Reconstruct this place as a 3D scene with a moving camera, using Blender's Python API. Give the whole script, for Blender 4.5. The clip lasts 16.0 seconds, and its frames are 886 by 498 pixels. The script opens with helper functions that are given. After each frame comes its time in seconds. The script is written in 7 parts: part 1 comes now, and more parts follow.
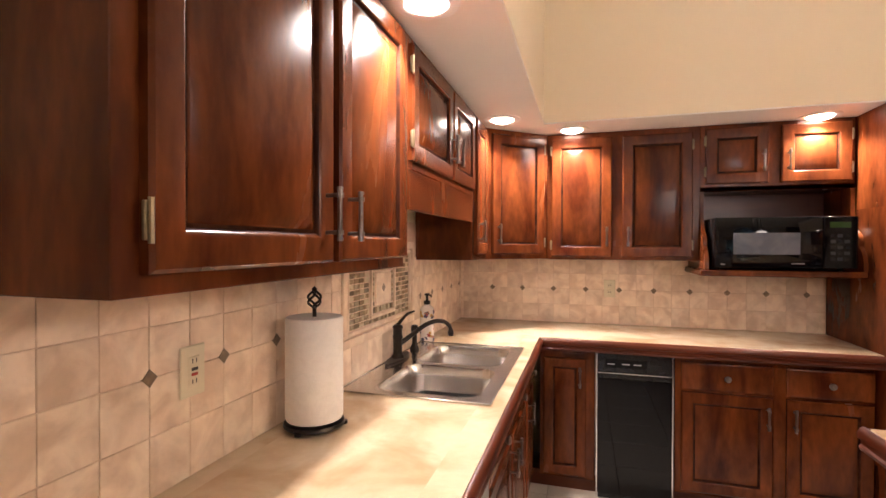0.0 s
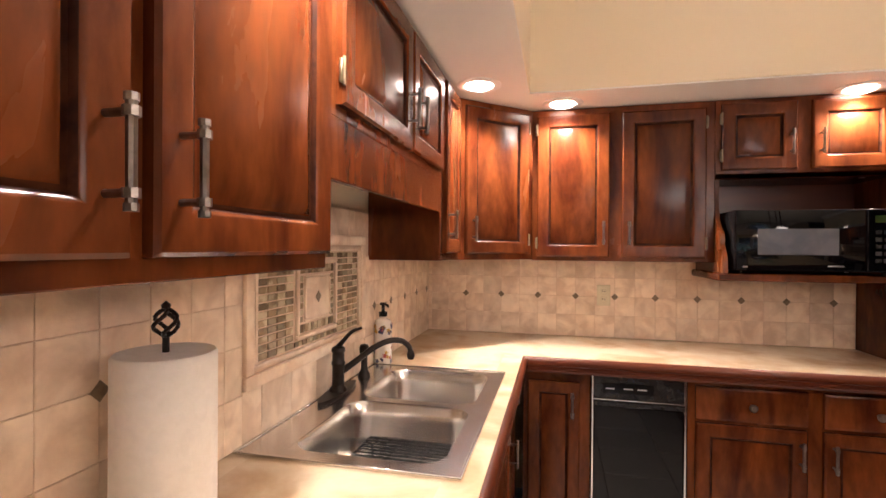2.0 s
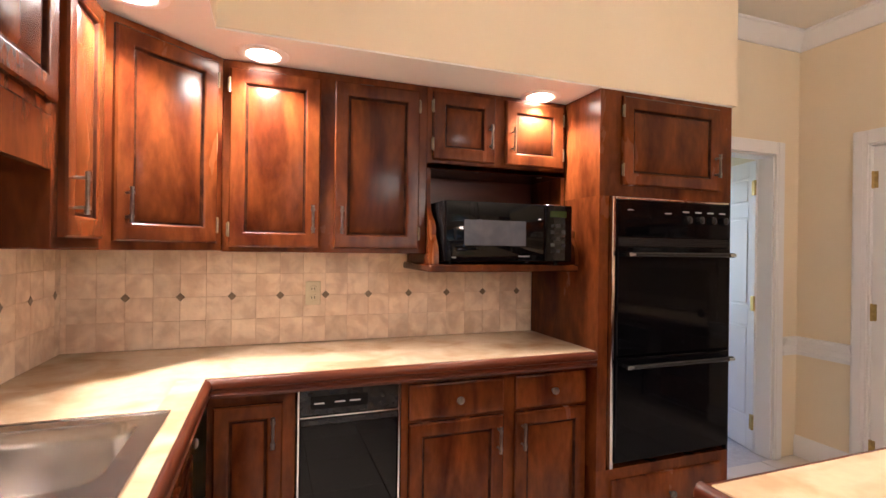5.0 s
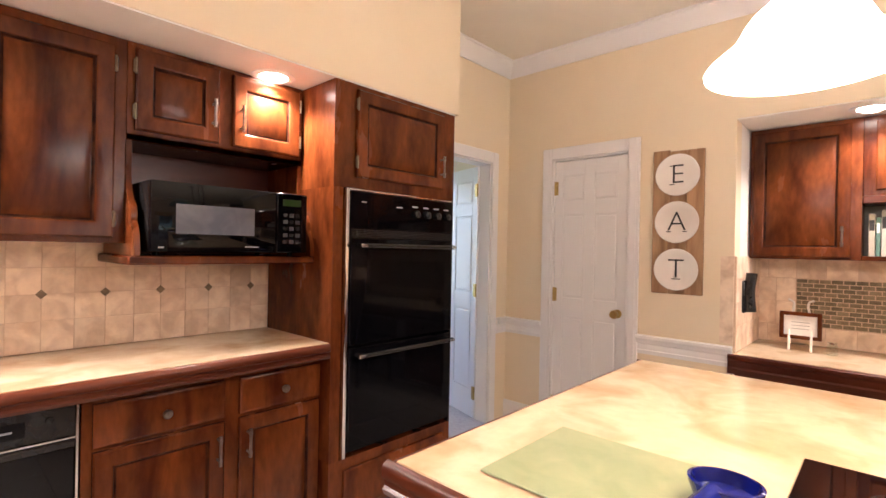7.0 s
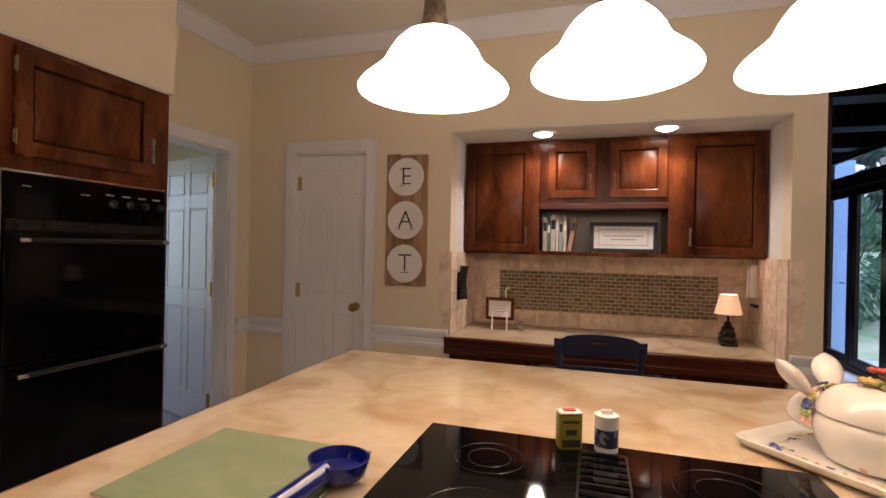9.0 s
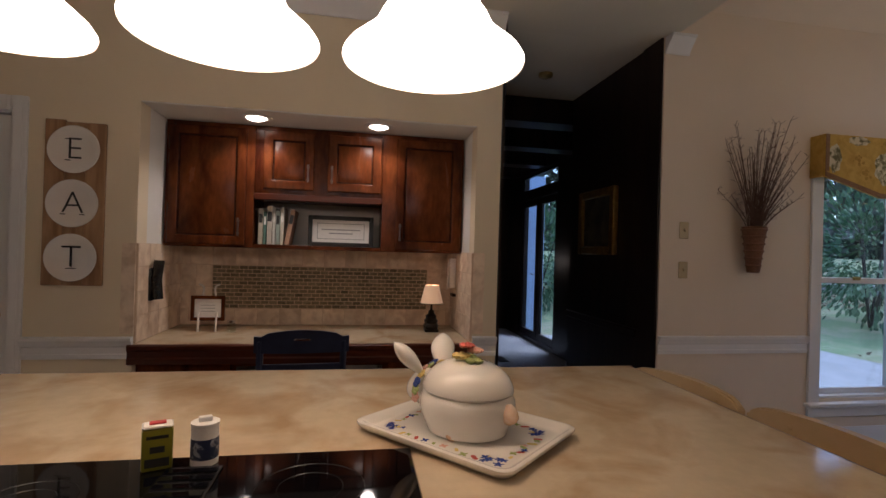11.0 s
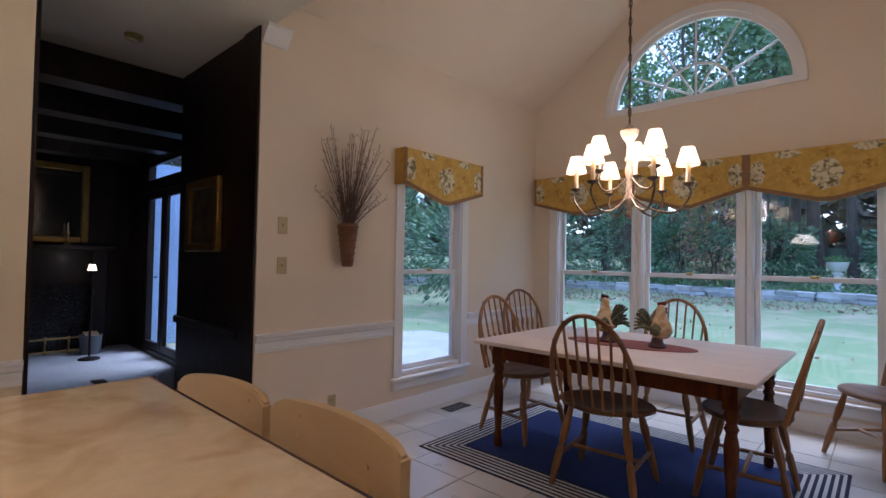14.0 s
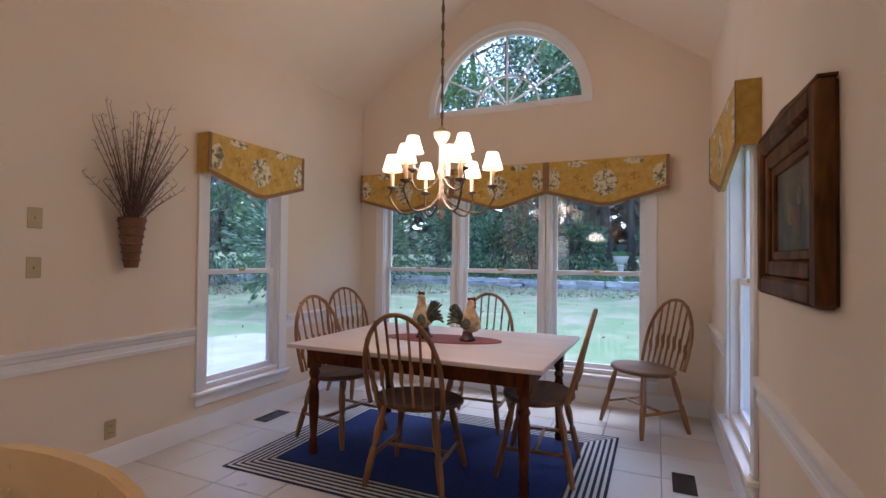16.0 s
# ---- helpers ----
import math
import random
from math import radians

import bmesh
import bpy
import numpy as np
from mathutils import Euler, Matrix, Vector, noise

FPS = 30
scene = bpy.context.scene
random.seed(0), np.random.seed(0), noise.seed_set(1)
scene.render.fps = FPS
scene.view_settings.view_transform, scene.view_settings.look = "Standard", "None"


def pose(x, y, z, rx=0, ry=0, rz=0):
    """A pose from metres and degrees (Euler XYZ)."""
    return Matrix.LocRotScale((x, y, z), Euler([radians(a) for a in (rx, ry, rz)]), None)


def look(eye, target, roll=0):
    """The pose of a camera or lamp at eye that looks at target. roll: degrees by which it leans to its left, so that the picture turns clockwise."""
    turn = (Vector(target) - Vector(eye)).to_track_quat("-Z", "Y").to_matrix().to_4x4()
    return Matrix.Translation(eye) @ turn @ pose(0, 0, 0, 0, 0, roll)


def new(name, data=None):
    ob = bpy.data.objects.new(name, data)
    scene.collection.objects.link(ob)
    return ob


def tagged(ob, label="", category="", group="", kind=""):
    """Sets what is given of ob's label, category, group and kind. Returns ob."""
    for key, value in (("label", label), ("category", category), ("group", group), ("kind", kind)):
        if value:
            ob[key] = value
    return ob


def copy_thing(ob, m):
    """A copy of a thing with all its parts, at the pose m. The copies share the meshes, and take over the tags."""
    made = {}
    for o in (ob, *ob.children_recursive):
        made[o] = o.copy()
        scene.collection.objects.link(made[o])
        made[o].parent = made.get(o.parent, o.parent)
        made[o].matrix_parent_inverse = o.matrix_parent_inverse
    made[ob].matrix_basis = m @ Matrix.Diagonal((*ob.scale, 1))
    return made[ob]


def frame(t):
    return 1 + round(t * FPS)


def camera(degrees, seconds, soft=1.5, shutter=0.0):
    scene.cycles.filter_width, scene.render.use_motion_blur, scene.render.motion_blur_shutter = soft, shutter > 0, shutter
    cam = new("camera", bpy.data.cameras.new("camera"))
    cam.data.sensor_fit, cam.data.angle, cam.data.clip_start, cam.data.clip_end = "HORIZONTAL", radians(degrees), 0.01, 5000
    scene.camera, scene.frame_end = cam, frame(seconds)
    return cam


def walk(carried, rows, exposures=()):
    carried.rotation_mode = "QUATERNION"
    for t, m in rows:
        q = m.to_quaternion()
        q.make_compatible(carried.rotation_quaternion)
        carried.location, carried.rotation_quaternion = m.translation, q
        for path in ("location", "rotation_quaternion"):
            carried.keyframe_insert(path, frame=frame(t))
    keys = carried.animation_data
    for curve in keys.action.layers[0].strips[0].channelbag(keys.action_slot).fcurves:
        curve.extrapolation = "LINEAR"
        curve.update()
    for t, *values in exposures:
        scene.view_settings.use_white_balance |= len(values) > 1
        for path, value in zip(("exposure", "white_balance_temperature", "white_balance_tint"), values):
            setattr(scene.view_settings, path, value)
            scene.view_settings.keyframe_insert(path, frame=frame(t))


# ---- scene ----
cam = camera(85.4, 16.0)
PATH = [
    (0, (0.822, 0.67, 1.444), (0.258, 2.589, 1.427), 0.1),
    (0.5, (0.795, 0.813, 1.431), (0.249, 2.737, 1.42), 0.1),
    (1, (0.785, 0.946, 1.419), (0.246, 2.872, 1.414), 0.2),
    (1.5, (0.76, 1.076, 1.416), (0.247, 3.009, 1.413), 0.3),
    (2, (0.728, 1.204, 1.419), (0.266, 3.15, 1.412), 0.4),
    (2.5, (0.697, 1.318, 1.428), (0.329, 3.284, 1.413), 0.5),
    (3, (0.693, 1.432, 1.427), (0.462, 3.418, 1.412), 0.7),
    (3.5, (0.726, 1.51, 1.426), (0.662, 3.509, 1.404), 0.8),
    (4, (0.75, 1.578, 1.407), (0.92, 3.571, 1.394), 0.7),
    (6.3, (0.87, 1.638, 1.365), (2.11, 3.207, 1.364), 1.0),
    (6.5, (0.892, 1.631, 1.363), (2.2, 3.145, 1.36), 1.0),
    (7, (0.948, 1.601, 1.356), (2.412, 2.963, 1.356), 1.1),
    (7.5, (1.0, 1.561, 1.35), (2.605, 2.754, 1.353), 1.1),
    (8, (1.036, 1.513, 1.35), (2.768, 2.514, 1.353), 1.2),
    (8.5, (1.069, 1.447, 1.352), (2.903, 2.244, 1.355), 1.2),
    (9, (1.075, 1.35, 1.366), (2.984, 1.944, 1.363), 1.2),
    (9.2, (1.1, 1.318, 1.36), (3.035, 1.824, 1.36), 1.1),
    (11.3, (1.228, 0.966, 1.345), (3.167, 0.473, 1.362), 1.8),
    (11.5, (1.245, 0.925, 1.34), (3.156, 0.333, 1.363), 1.8),
    (12, (1.232, 0.874, 1.322), (3.040, 0.019, 1.356), 1.5),
    (12.5, (1.242, 0.753, 1.319), (2.958, -0.274, 1.359), 1.4),
    (13, (1.187, 0.607, 1.305), (2.806, -0.566, 1.355), 1.3),
    (13.5, (1.162, 0.529, 1.313), (2.656, -0.799, 1.363), 1.3),
    (14, (1.142, 0.478, 1.32), (2.5, -0.99, 1.37), 1.0),
    (14.5, (1.086, 0.438, 1.313), (2.314, -1.14, 1.367), 1.0),
    (15, (1.059, 0.376, 1.317), (2.152, -1.299, 1.371), 0.8),
    (15.5, (1.066, 0.345, 1.315), (2.015, -1.415, 1.376), 0.6),
    (16, (1.056, 0.312, 1.345), (1.868, -1.516, 1.384), 0.6),
]
EXPOSURES = [(0.0, 3.15, 6200, 21), (4.0, 3.2, 6200, 21), (7.0, 3.5, 6150, 23), (8.0, 2.95, 6200, 22), (9.0, 2.15, 6300, 21), (11.5, 1.1, 5900, 18), (12.5, 1.2, 5800, 19), (13.0, 1.65, 5800, 20), (14.0, 1.85, 5800, 20), (14.5, 1.97, 5800, 21), (16.0, 2.1, 6050, 23)]
walk(cam, [(t, look(eye, target, roll)) for t, eye, target, roll in PATH], EXPOSURES)

# ---------- light ----------
world = bpy.data.worlds.new("dusk_sky")
scene.world = world
world.use_nodes = True
wn, wl = world.node_tree.nodes, world.node_tree.links
sky = wn.new("ShaderNodeTexSky")
sky.sky_type = "NISHITA"
sky.sun_disc = False
sky.sun_elevation = radians(60)
sky.sun_rotation = radians(180)
sky.ozone_density = 4.0
wl.new(sky.outputs[0], wn["Background"].inputs[0])
wn["Background"].inputs[1].default_value = 0.15
sun = new("sun", bpy.data.lights.new("sun", "SUN"))
sun.data.energy, sun.data.angle, sun.data.color = 1.0, radians(50), (0.72, 0.86, 1.0)
sun.matrix_world = look((0, -20, 34.6), (0, 0, 0))

WARM = (1.0, 0.87, 0.72)
CAN_POWER, NICHE_POWER, PENDANT_POWER, CANDLE_POWER = 10.5, 6.0, 0.10, 0.66


def spot(name, at, power, size=140, color=WARM, blend=0.6):
    ob = new(name, bpy.data.lights.new(name, "SPOT"))
    ob.data.energy, ob.data.color, ob.data.spot_size, ob.data.spot_blend, ob.data.shadow_soft_size = power, color, radians(size), blend, 0.045
    ob.location = at
    return ob


def bulb(name, at, power, radius=0.04, color=WARM):
    ob = new(name, bpy.data.lights.new(name, "POINT"))
    ob.data.energy, ob.data.color, ob.data.shadow_soft_size = power, color, radius
    ob.location = at
    return ob


# ---------- materials ----------
def material(name, color, rough=0.5, metal=0.0, spec=0.5, second=None, scale=6.0, detail=6.0, stretch=(1, 1, 1), bump=0.0, bump_scale=60.0,
             per_object=0.0, coat=0.0, emit=None, power=0.0, contrast=(0.35, 0.65), rough_var=0.0, grain=0.0):
    m = bpy.data.materials.new(name)
    m.use_nodes = True
    n, l = m.node_tree.nodes, m.node_tree.links
    b = n["Principled BSDF"]
    b.inputs["Base Color"].default_value = (*color, 1)
    b.inputs["Roughness"].default_value = rough
    b.inputs["Metallic"].default_value = metal
    b.inputs["Specular IOR Level"].default_value = spec
    b.inputs["Coat Weight"].default_value = coat
    b.inputs["Coat Roughness"].default_value = 0.15
    if emit:
        b.inputs["Emission Color"].default_value = (*emit, 1)
        b.inputs["Emission Strength"].default_value = power
    co = n.new("ShaderNodeTexCoord")
    mp = n.new("ShaderNodeMapping")
    mp.inputs["Scale"].default_value = stretch
    l.new(co.outputs["Object"], mp.inputs[0])
    where = mp.outputs[0]
    info = n.new("ShaderNodeObjectInfo")
    if second or per_object:
        off = n.new("ShaderNodeVectorMath")
        off.operation = "MULTIPLY_ADD"
        off.inputs[1].default_value = (37, 51, 23)
        l.new(info.outputs["Random"], off.inputs[0])
        l.new(mp.outputs[0], off.inputs[2])
        where = off.outputs[0]
    colour = None
    if second:
        no = n.new("ShaderNodeTexNoise")
        no.inputs["Scale"].default_value, no.inputs["Detail"].default_value = scale, detail
        no.inputs["Distortion"].default_value = 0.6
        l.new(where, no.inputs["Vector"])
        ramp = n.new("ShaderNodeValToRGB")
        ramp.color_ramp.elements[0].position, ramp.color_ramp.elements[1].position = contrast
        ramp.color_ramp.elements[0].color, ramp.color_ramp.elements[1].color = (*color, 1), (*second, 1)
        l.new(no.outputs["Fac"], ramp.inputs[0])
        colour = ramp.outputs[0]
        if rough_var:
            mr = n.new("ShaderNodeMapRange")
            mr.inputs["To Min"].default_value, mr.inputs["To Max"].default_value = rough - rough_var, rough + rough_var
            l.new(no.outputs["Fac"], mr.inputs[0])
            l.new(mr.outputs[0], b.inputs["Roughness"])
    if grain:
        g = n.new("ShaderNodeTexNoise")
        g.inputs["Scale"].default_value, g.inputs["Detail"].default_value = 26, 6
        l.new(where, g.inputs["Vector"])
        gr = n.new("ShaderNodeMapRange")
        gr.inputs["From Min"].default_value, gr.inputs["From Max"].default_value = 0.3, 0.7
        gr.inputs["To Min"].default_value, gr.inputs["To Max"].default_value = 1 - grain, 1 + grain
        l.new(g.outputs["Fac"], gr.inputs[0])
        sc = n.new("ShaderNodeVectorMath")
        sc.operation = "SCALE"
        l.new(colour, sc.inputs[0])
        l.new(gr.outputs[0], sc.inputs["Scale"])
        colour = sc.outputs[0]
    if per_object:
        hsv = n.new("ShaderNodeHueSaturation")
        if colour:
            l.new(colour, hsv.inputs["Color"])
        else:
            hsv.inputs["Color"].default_value = (*color, 1)
        mr = n.new("ShaderNodeMapRange")
        mr.inputs["To Min"].default_value, mr.inputs["To Max"].default_value = 1 - per_object, 1 + per_object
        l.new(info.outputs["Random"], mr.inputs[0])
        l.new(mr.outputs[0], hsv.inputs["Value"])
        colour = hsv.outputs[0]
    if colour:
        l.new(colour, b.inputs["Base Color"])
    if bump:
        no2 = n.new("ShaderNodeTexNoise")
        no2.inputs["Scale"].default_value, no2.inputs["Detail"].default_value = bump_scale, 4
        l.new(where, no2.inputs["Vector"])
        bp = n.new("ShaderNodeBump")
        bp.inputs["Strength"].default_value, bp.inputs["Distance"].default_value = bump, 0.004
        l.new(no2.outputs["Fac"], bp.inputs["Height"])
        l.new(bp.outputs[0], b.inputs["Normal"])
    return m


def glass_material(name, tint=(0.95, 0.98, 1.0), rough=0.0):
    m = bpy.data.materials.new(name)
    m.use_nodes = True
    n, l = m.node_tree.nodes, m.node_tree.links
    n.remove(n["Principled BSDF"])
    tr, gl, mix = n.new("ShaderNodeBsdfTransparent"), n.new("ShaderNodeBsdfGlossy"), n.new("ShaderNodeMixShader")
    lw, pw, mr = n.new("ShaderNodeLayerWeight"), n.new("ShaderNodeMath"), n.new("ShaderNodeMapRange")
    tr.inputs[0].default_value = (*tint, 1)
    gl.inputs["Roughness"].default_value = rough
    lw.inputs["Blend"].default_value = 0.5
    pw.operation, pw.inputs[1].default_value = "POWER", 4.0
    mr.inputs["To Min"].default_value, mr.inputs["To Max"].default_value = 0.035, 0.6
    l.new(lw.outputs["Facing"], pw.inputs[0]); l.new(pw.outputs[0], mr.inputs[0]); l.new(mr.outputs[0], mix.inputs[0])
    l.new(tr.outputs[0], mix.inputs[1]); l.new(gl.outputs[0], mix.inputs[2])
    l.new(mix.outputs[0], n["Material Output"].inputs[0])
    return m


def shade_material(name, color, power):
    """Milk glass or cloth lit from within."""
    return material(name, color, 0.4, emit=color, power=power)


CHERRY = material("cherry_wood", (0.036, 0.0064, 0.0022), 0.25, second=(0.165, 0.043, 0.0108), grain=0.18, spec=0.22, scale=3.4, stretch=(1.8, 1.8, 0.6), coat=0.0, bump=0.04, bump_scale=90, per_object=0.14, contrast=(0.3, 0.72), rough_var=0.07)
GLAZE = material("dark_glaze_in_grooves", (0.016, 0.004, 0.002), 0.5, spec=0.06, second=(0.05, 0.014, 0.005), scale=20)
CHERRY_DARK = material("dark_cherry_wood", (0.055, 0.011, 0.0045), 0.32, spec=0.25, second=(0.11, 0.026, 0.0095), scale=3, stretch=(0.4, 0.4, 2), coat=0.05, bump=0.04, per_object=0.1)
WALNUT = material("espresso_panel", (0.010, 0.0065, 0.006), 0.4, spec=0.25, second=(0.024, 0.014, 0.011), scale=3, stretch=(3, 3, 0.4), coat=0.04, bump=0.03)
PINE = material("oak_wood", (0.18, 0.07, 0.018), 0.45, second=(0.34, 0.15, 0.042), scale=5, stretch=(2, 2, 0.4), coat=0.15, bump=0.05, per_object=0.12)
PALE_WOOD = material("pale_maple", (0.62, 0.42, 0.22), 0.4, second=(0.72, 0.52, 0.30), scale=3, stretch=(0.5, 2, 2), coat=0.2, bump=0.03)
SEAT_WOOD = material("worn_seat_wood", (0.10, 0.045, 0.018), 0.42, spec=0.3, second=(0.21, 0.10, 0.04), scale=5, stretch=(0.6, 3, 3), coat=0.05, bump=0.05)
PLANK = material("rustic_plank", (0.28, 0.15, 0.07), 0.6, second=(0.45, 0.27, 0.14), scale=5, stretch=(4, 4, 0.5), bump=0.2, bump_scale=40)
TRAVERTINE = material("travertine_tile", (0.68, 0.505, 0.36), 0.5, second=(0.87, 0.71, 0.545), scale=10, bump=0.3, bump_scale=60, per_object=0.075, contrast=(0.38, 0.60), grain=0.06)
GROUT = material("tile_grout", (0.64, 0.47, 0.33), 0.85, second=(0.72, 0.54, 0.39), scale=40, bump=0.3, bump_scale=200)
DOT = material("bronze_accent_tile", (0.16, 0.11, 0.07), 0.35, metal=0.3, second=(0.24, 0.17, 0.1), scale=60)
NICKEL = material("dull_nickel", (0.30, 0.24, 0.15), 0.42, metal=1.0, second=(0.2, 0.16, 0.10), scale=50)
GLASS_TILE = material("olive_glass_tile", (0.25, 0.175, 0.10), 0.16, second=(0.48, 0.40, 0.27), scale=14, per_object=0.5, coat=0.5, contrast=(0.45, 0.55))
BRICK_TILE = material("slate_mosaic_tile", (0.17, 0.13, 0.07), 0.3, second=(0.26, 0.21, 0.13), scale=30, per_object=0.3, coat=0.2)
LAMINATE = material("stone_laminate", (0.49, 0.34, 0.20), 0.10, second=(0.64, 0.52, 0.365), scale=4.2, detail=9, bump=0.02, contrast=(0.34, 0.56), rough_var=0.04, grain=0.05)
CREAM = material("cream_wall_paint", (0.775, 0.66, 0.475), 0.75, second=(0.80, 0.69, 0.51), scale=1.5, bump=0.06, bump_scale=250)
BLUSH = material("pale_beige_wall_paint", (0.75, 0.635, 0.505), 0.75, second=(0.78, 0.665, 0.535), scale=1.5, bump=0.06, bump_scale=250)
WHITE = material("white_gloss_paint", (0.80, 0.79, 0.78), 0.35, second=(0.785, 0.775, 0.765), scale=3, bump=0.02)
CEILING = material("ceiling_paint", (0.78, 0.73, 0.62), 0.85, second=(0.74, 0.69, 0.58), scale=1.2, bump=0.1, bump_scale=180)
SOFFIT_PAINT = material("soffit_paint", (0.80, 0.77, 0.72), 0.8, second=(0.77, 0.74, 0.69), scale=1.2, bump=0.1, bump_scale=180)
STEEL = material("brushed_steel", (0.66, 0.64, 0.61), 0.22, metal=1.0, second=(0.60, 0.58, 0.55), scale=3, rough_var=0.03)
CHROME = material("polished_steel", (0.75, 0.75, 0.75), 0.12, metal=1.0)
PEWTER = material("pewter_handle", (0.17, 0.15, 0.13), 0.32, metal=1.0, second=(0.25, 0.22, 0.2), scale=60)
BRASS = material("aged_brass", (0.55, 0.38, 0.14), 0.28, metal=1.0, second=(0.4, 0.27, 0.1), scale=30)
BLACK_GLASS = material("black_glass", (0.003, 0.003, 0.004), 0.04, spec=0.25)
OVEN_GLASS = material("dark_oven_glass", (0.003, 0.003, 0.004), 0.05, spec=0.1)
BLACK_PLASTIC = material("black_plastic", (0.010, 0.010, 0.011), 0.25, second=(0.016, 0.016, 0.017), scale=30)
BRONZE = material("oil_rubbed_bronze", (0.014, 0.011, 0.010), 0.28, metal=0.6, second=(0.03, 0.022, 0.018), scale=40)
GREY_WINDOW = material("microwave_window", (0.10, 0.11, 0.14), 0.12, second=(0.16, 0.17, 0.21), scale=8)
PRINT_GREY = material("grey_print", (0.35, 0.35, 0.35), 0.6)
PRINT_DARK = material("black_ink", (0.02, 0.02, 0.02), 0.6)
PAPER = material("paper", (0.85, 0.83, 0.80), 0.9, second=(0.80, 0.78, 0.75), scale=50, bump=0.2, bump_scale=260)
CERAMIC = material("white_ceramic", (0.84, 0.80, 0.74), 0.15, second=(0.80, 0.74, 0.68), scale=4, coat=0.5)
ALMOND = material("almond_plastic", (0.50, 0.39, 0.22), 0.4, second=(0.46, 0.36, 0.2), scale=8)
IVORY = material("ivory_plastic", (0.70, 0.63, 0.45), 0.4, second=(0.66, 0.59, 0.42), scale=8)
FLOOR_TILE = material("cream_floor_tile", (0.57, 0.52, 0.46), 0.28, second=(0.59, 0.54, 0.48), scale=3, bump=0.05, per_object=0.05, rough_var=0.015)
FLOOR_GROUT = material("floor_grout", (0.36, 0.31, 0.26), 0.9, second=(0.42, 0.37, 0.31), scale=30)
CARPET = material("grey_carpet", (0.42, 0.42, 0.44), 0.95, second=(0.5, 0.5, 0.52), scale=40, bump=0.4, bump_scale=300)
BLUE_RUG = material("royal_blue_weave", (0.004, 0.016, 0.085), 0.95, second=(0.009, 0.03, 0.14), scale=60, bump=0.5, bump_scale=350)
CREAM_RUG = material("cream_weave", (0.55, 0.52, 0.46), 0.95, second=(0.62, 0.59, 0.52), scale=60, bump=0.5, bump_scale=350)
NAVY_RUG = material("navy_weave", (0.01, 0.012, 0.03), 0.95, second=(0.02, 0.024, 0.05), scale=60, bump=0.5, bump_scale=350)
NAVY_PAINT = material("navy_chair_paint", (0.010, 0.014, 0.035), 0.35, second=(0.016, 0.022, 0.05), scale=8)
COBALT = material("cobalt_glaze", (0.003, 0.006, 0.10), 0.08, coat=0.15, second=(0.006, 0.014, 0.20), scale=12)
FABRIC = material("gold_toile_fabric", (0.50, 0.30, 0.055), 0.85, second=(0.62, 0.39, 0.09), scale=22, bump=0.3, bump_scale=300)
TRIM_FABRIC = material("brown_braid_trim", (0.22, 0.12, 0.06), 0.9, second=(0.30, 0.17, 0.09), scale=90, bump=0.4, bump_scale=300)
CREAM_PRINT = material("cream_toile_print", (0.68, 0.60, 0.40), 0.85, second=(0.16, 0.14, 0.06), scale=26, contrast=(0.46, 0.62))
OLIVE_PRINT = material("ochre_toile_print", (0.34, 0.19, 0.03), 0.85, second=(0.5, 0.3, 0.06), scale=60)
PANE = glass_material("window_glass")
CLEAR = glass_material("clear_glass", (0.9, 0.95, 0.93))
CUTTING = material("frosted_green_glass", (0.27, 0.33, 0.19), 0.22, second=(0.32, 0.37, 0.22), scale=12, coat=0.4)
MILK = shade_material("lit_milk_glass", (1.0, 0.88, 0.74), 3.1)
MILK_LINING = shade_material("milk_glass_lining", (1.0, 0.84, 0.62), 1.05)
LENS = shade_material("lit_lamp_lens", (1.0, 0.86, 0.68), 5.0)
LINEN = shade_material("lit_linen_shade", (1.0, 0.74, 0.48), 0.85)
CREAM_SHADE = shade_material("dim_cream_shade", (0.72, 0.46, 0.27), 0.16)
CANDLE = material("candle_sleeve", (0.62, 0.48, 0.30), 0.6, second=(0.7, 0.56, 0.38), scale=30)
IRON = material("antique_bronze_iron", (0.10, 0.07, 0.045), 0.45, metal=0.8, second=(0.2, 0.15, 0.1), scale=40)
TABLE_TOP = material("whitewashed_tabletop", (0.70, 0.58, 0.51), 0.35, second=(0.77, 0.65, 0.57), scale=3, stretch=(0.4, 4, 4), coat=0.15)
PLACEMAT = material("burgundy_weave", (0.20, 0.055, 0.05), 0.9, second=(0.32, 0.12, 0.1), scale=80, bump=0.4, bump_scale=300)
TWIG = material("dried_twigs", (0.10, 0.055, 0.045), 0.9, second=(0.2, 0.12, 0.09), scale=60)
WICKER = material("dark_wicker", (0.14, 0.06, 0.03), 0.7, second=(0.24, 0.11, 0.06), scale=60, stretch=(1, 1, 6), bump=0.5, bump_scale=120)
FRAME_WOOD = material("carved_walnut_frame", (0.06, 0.022, 0.006), 0.6, spec=0.1, second=(0.15, 0.06, 0.016), scale=12, stretch=(1, 1, 0.4), coat=0.08, bump=0.2)
CANVAS = material("dark_still_life", (0.015, 0.014, 0.012), 0.5, second=(0.10, 0.08, 0.05), scale=8)
GILT = material("gilt_frame", (0.42, 0.26, 0.07), 0.35, metal=0.8, second=(0.28, 0.16, 0.05), scale=30)


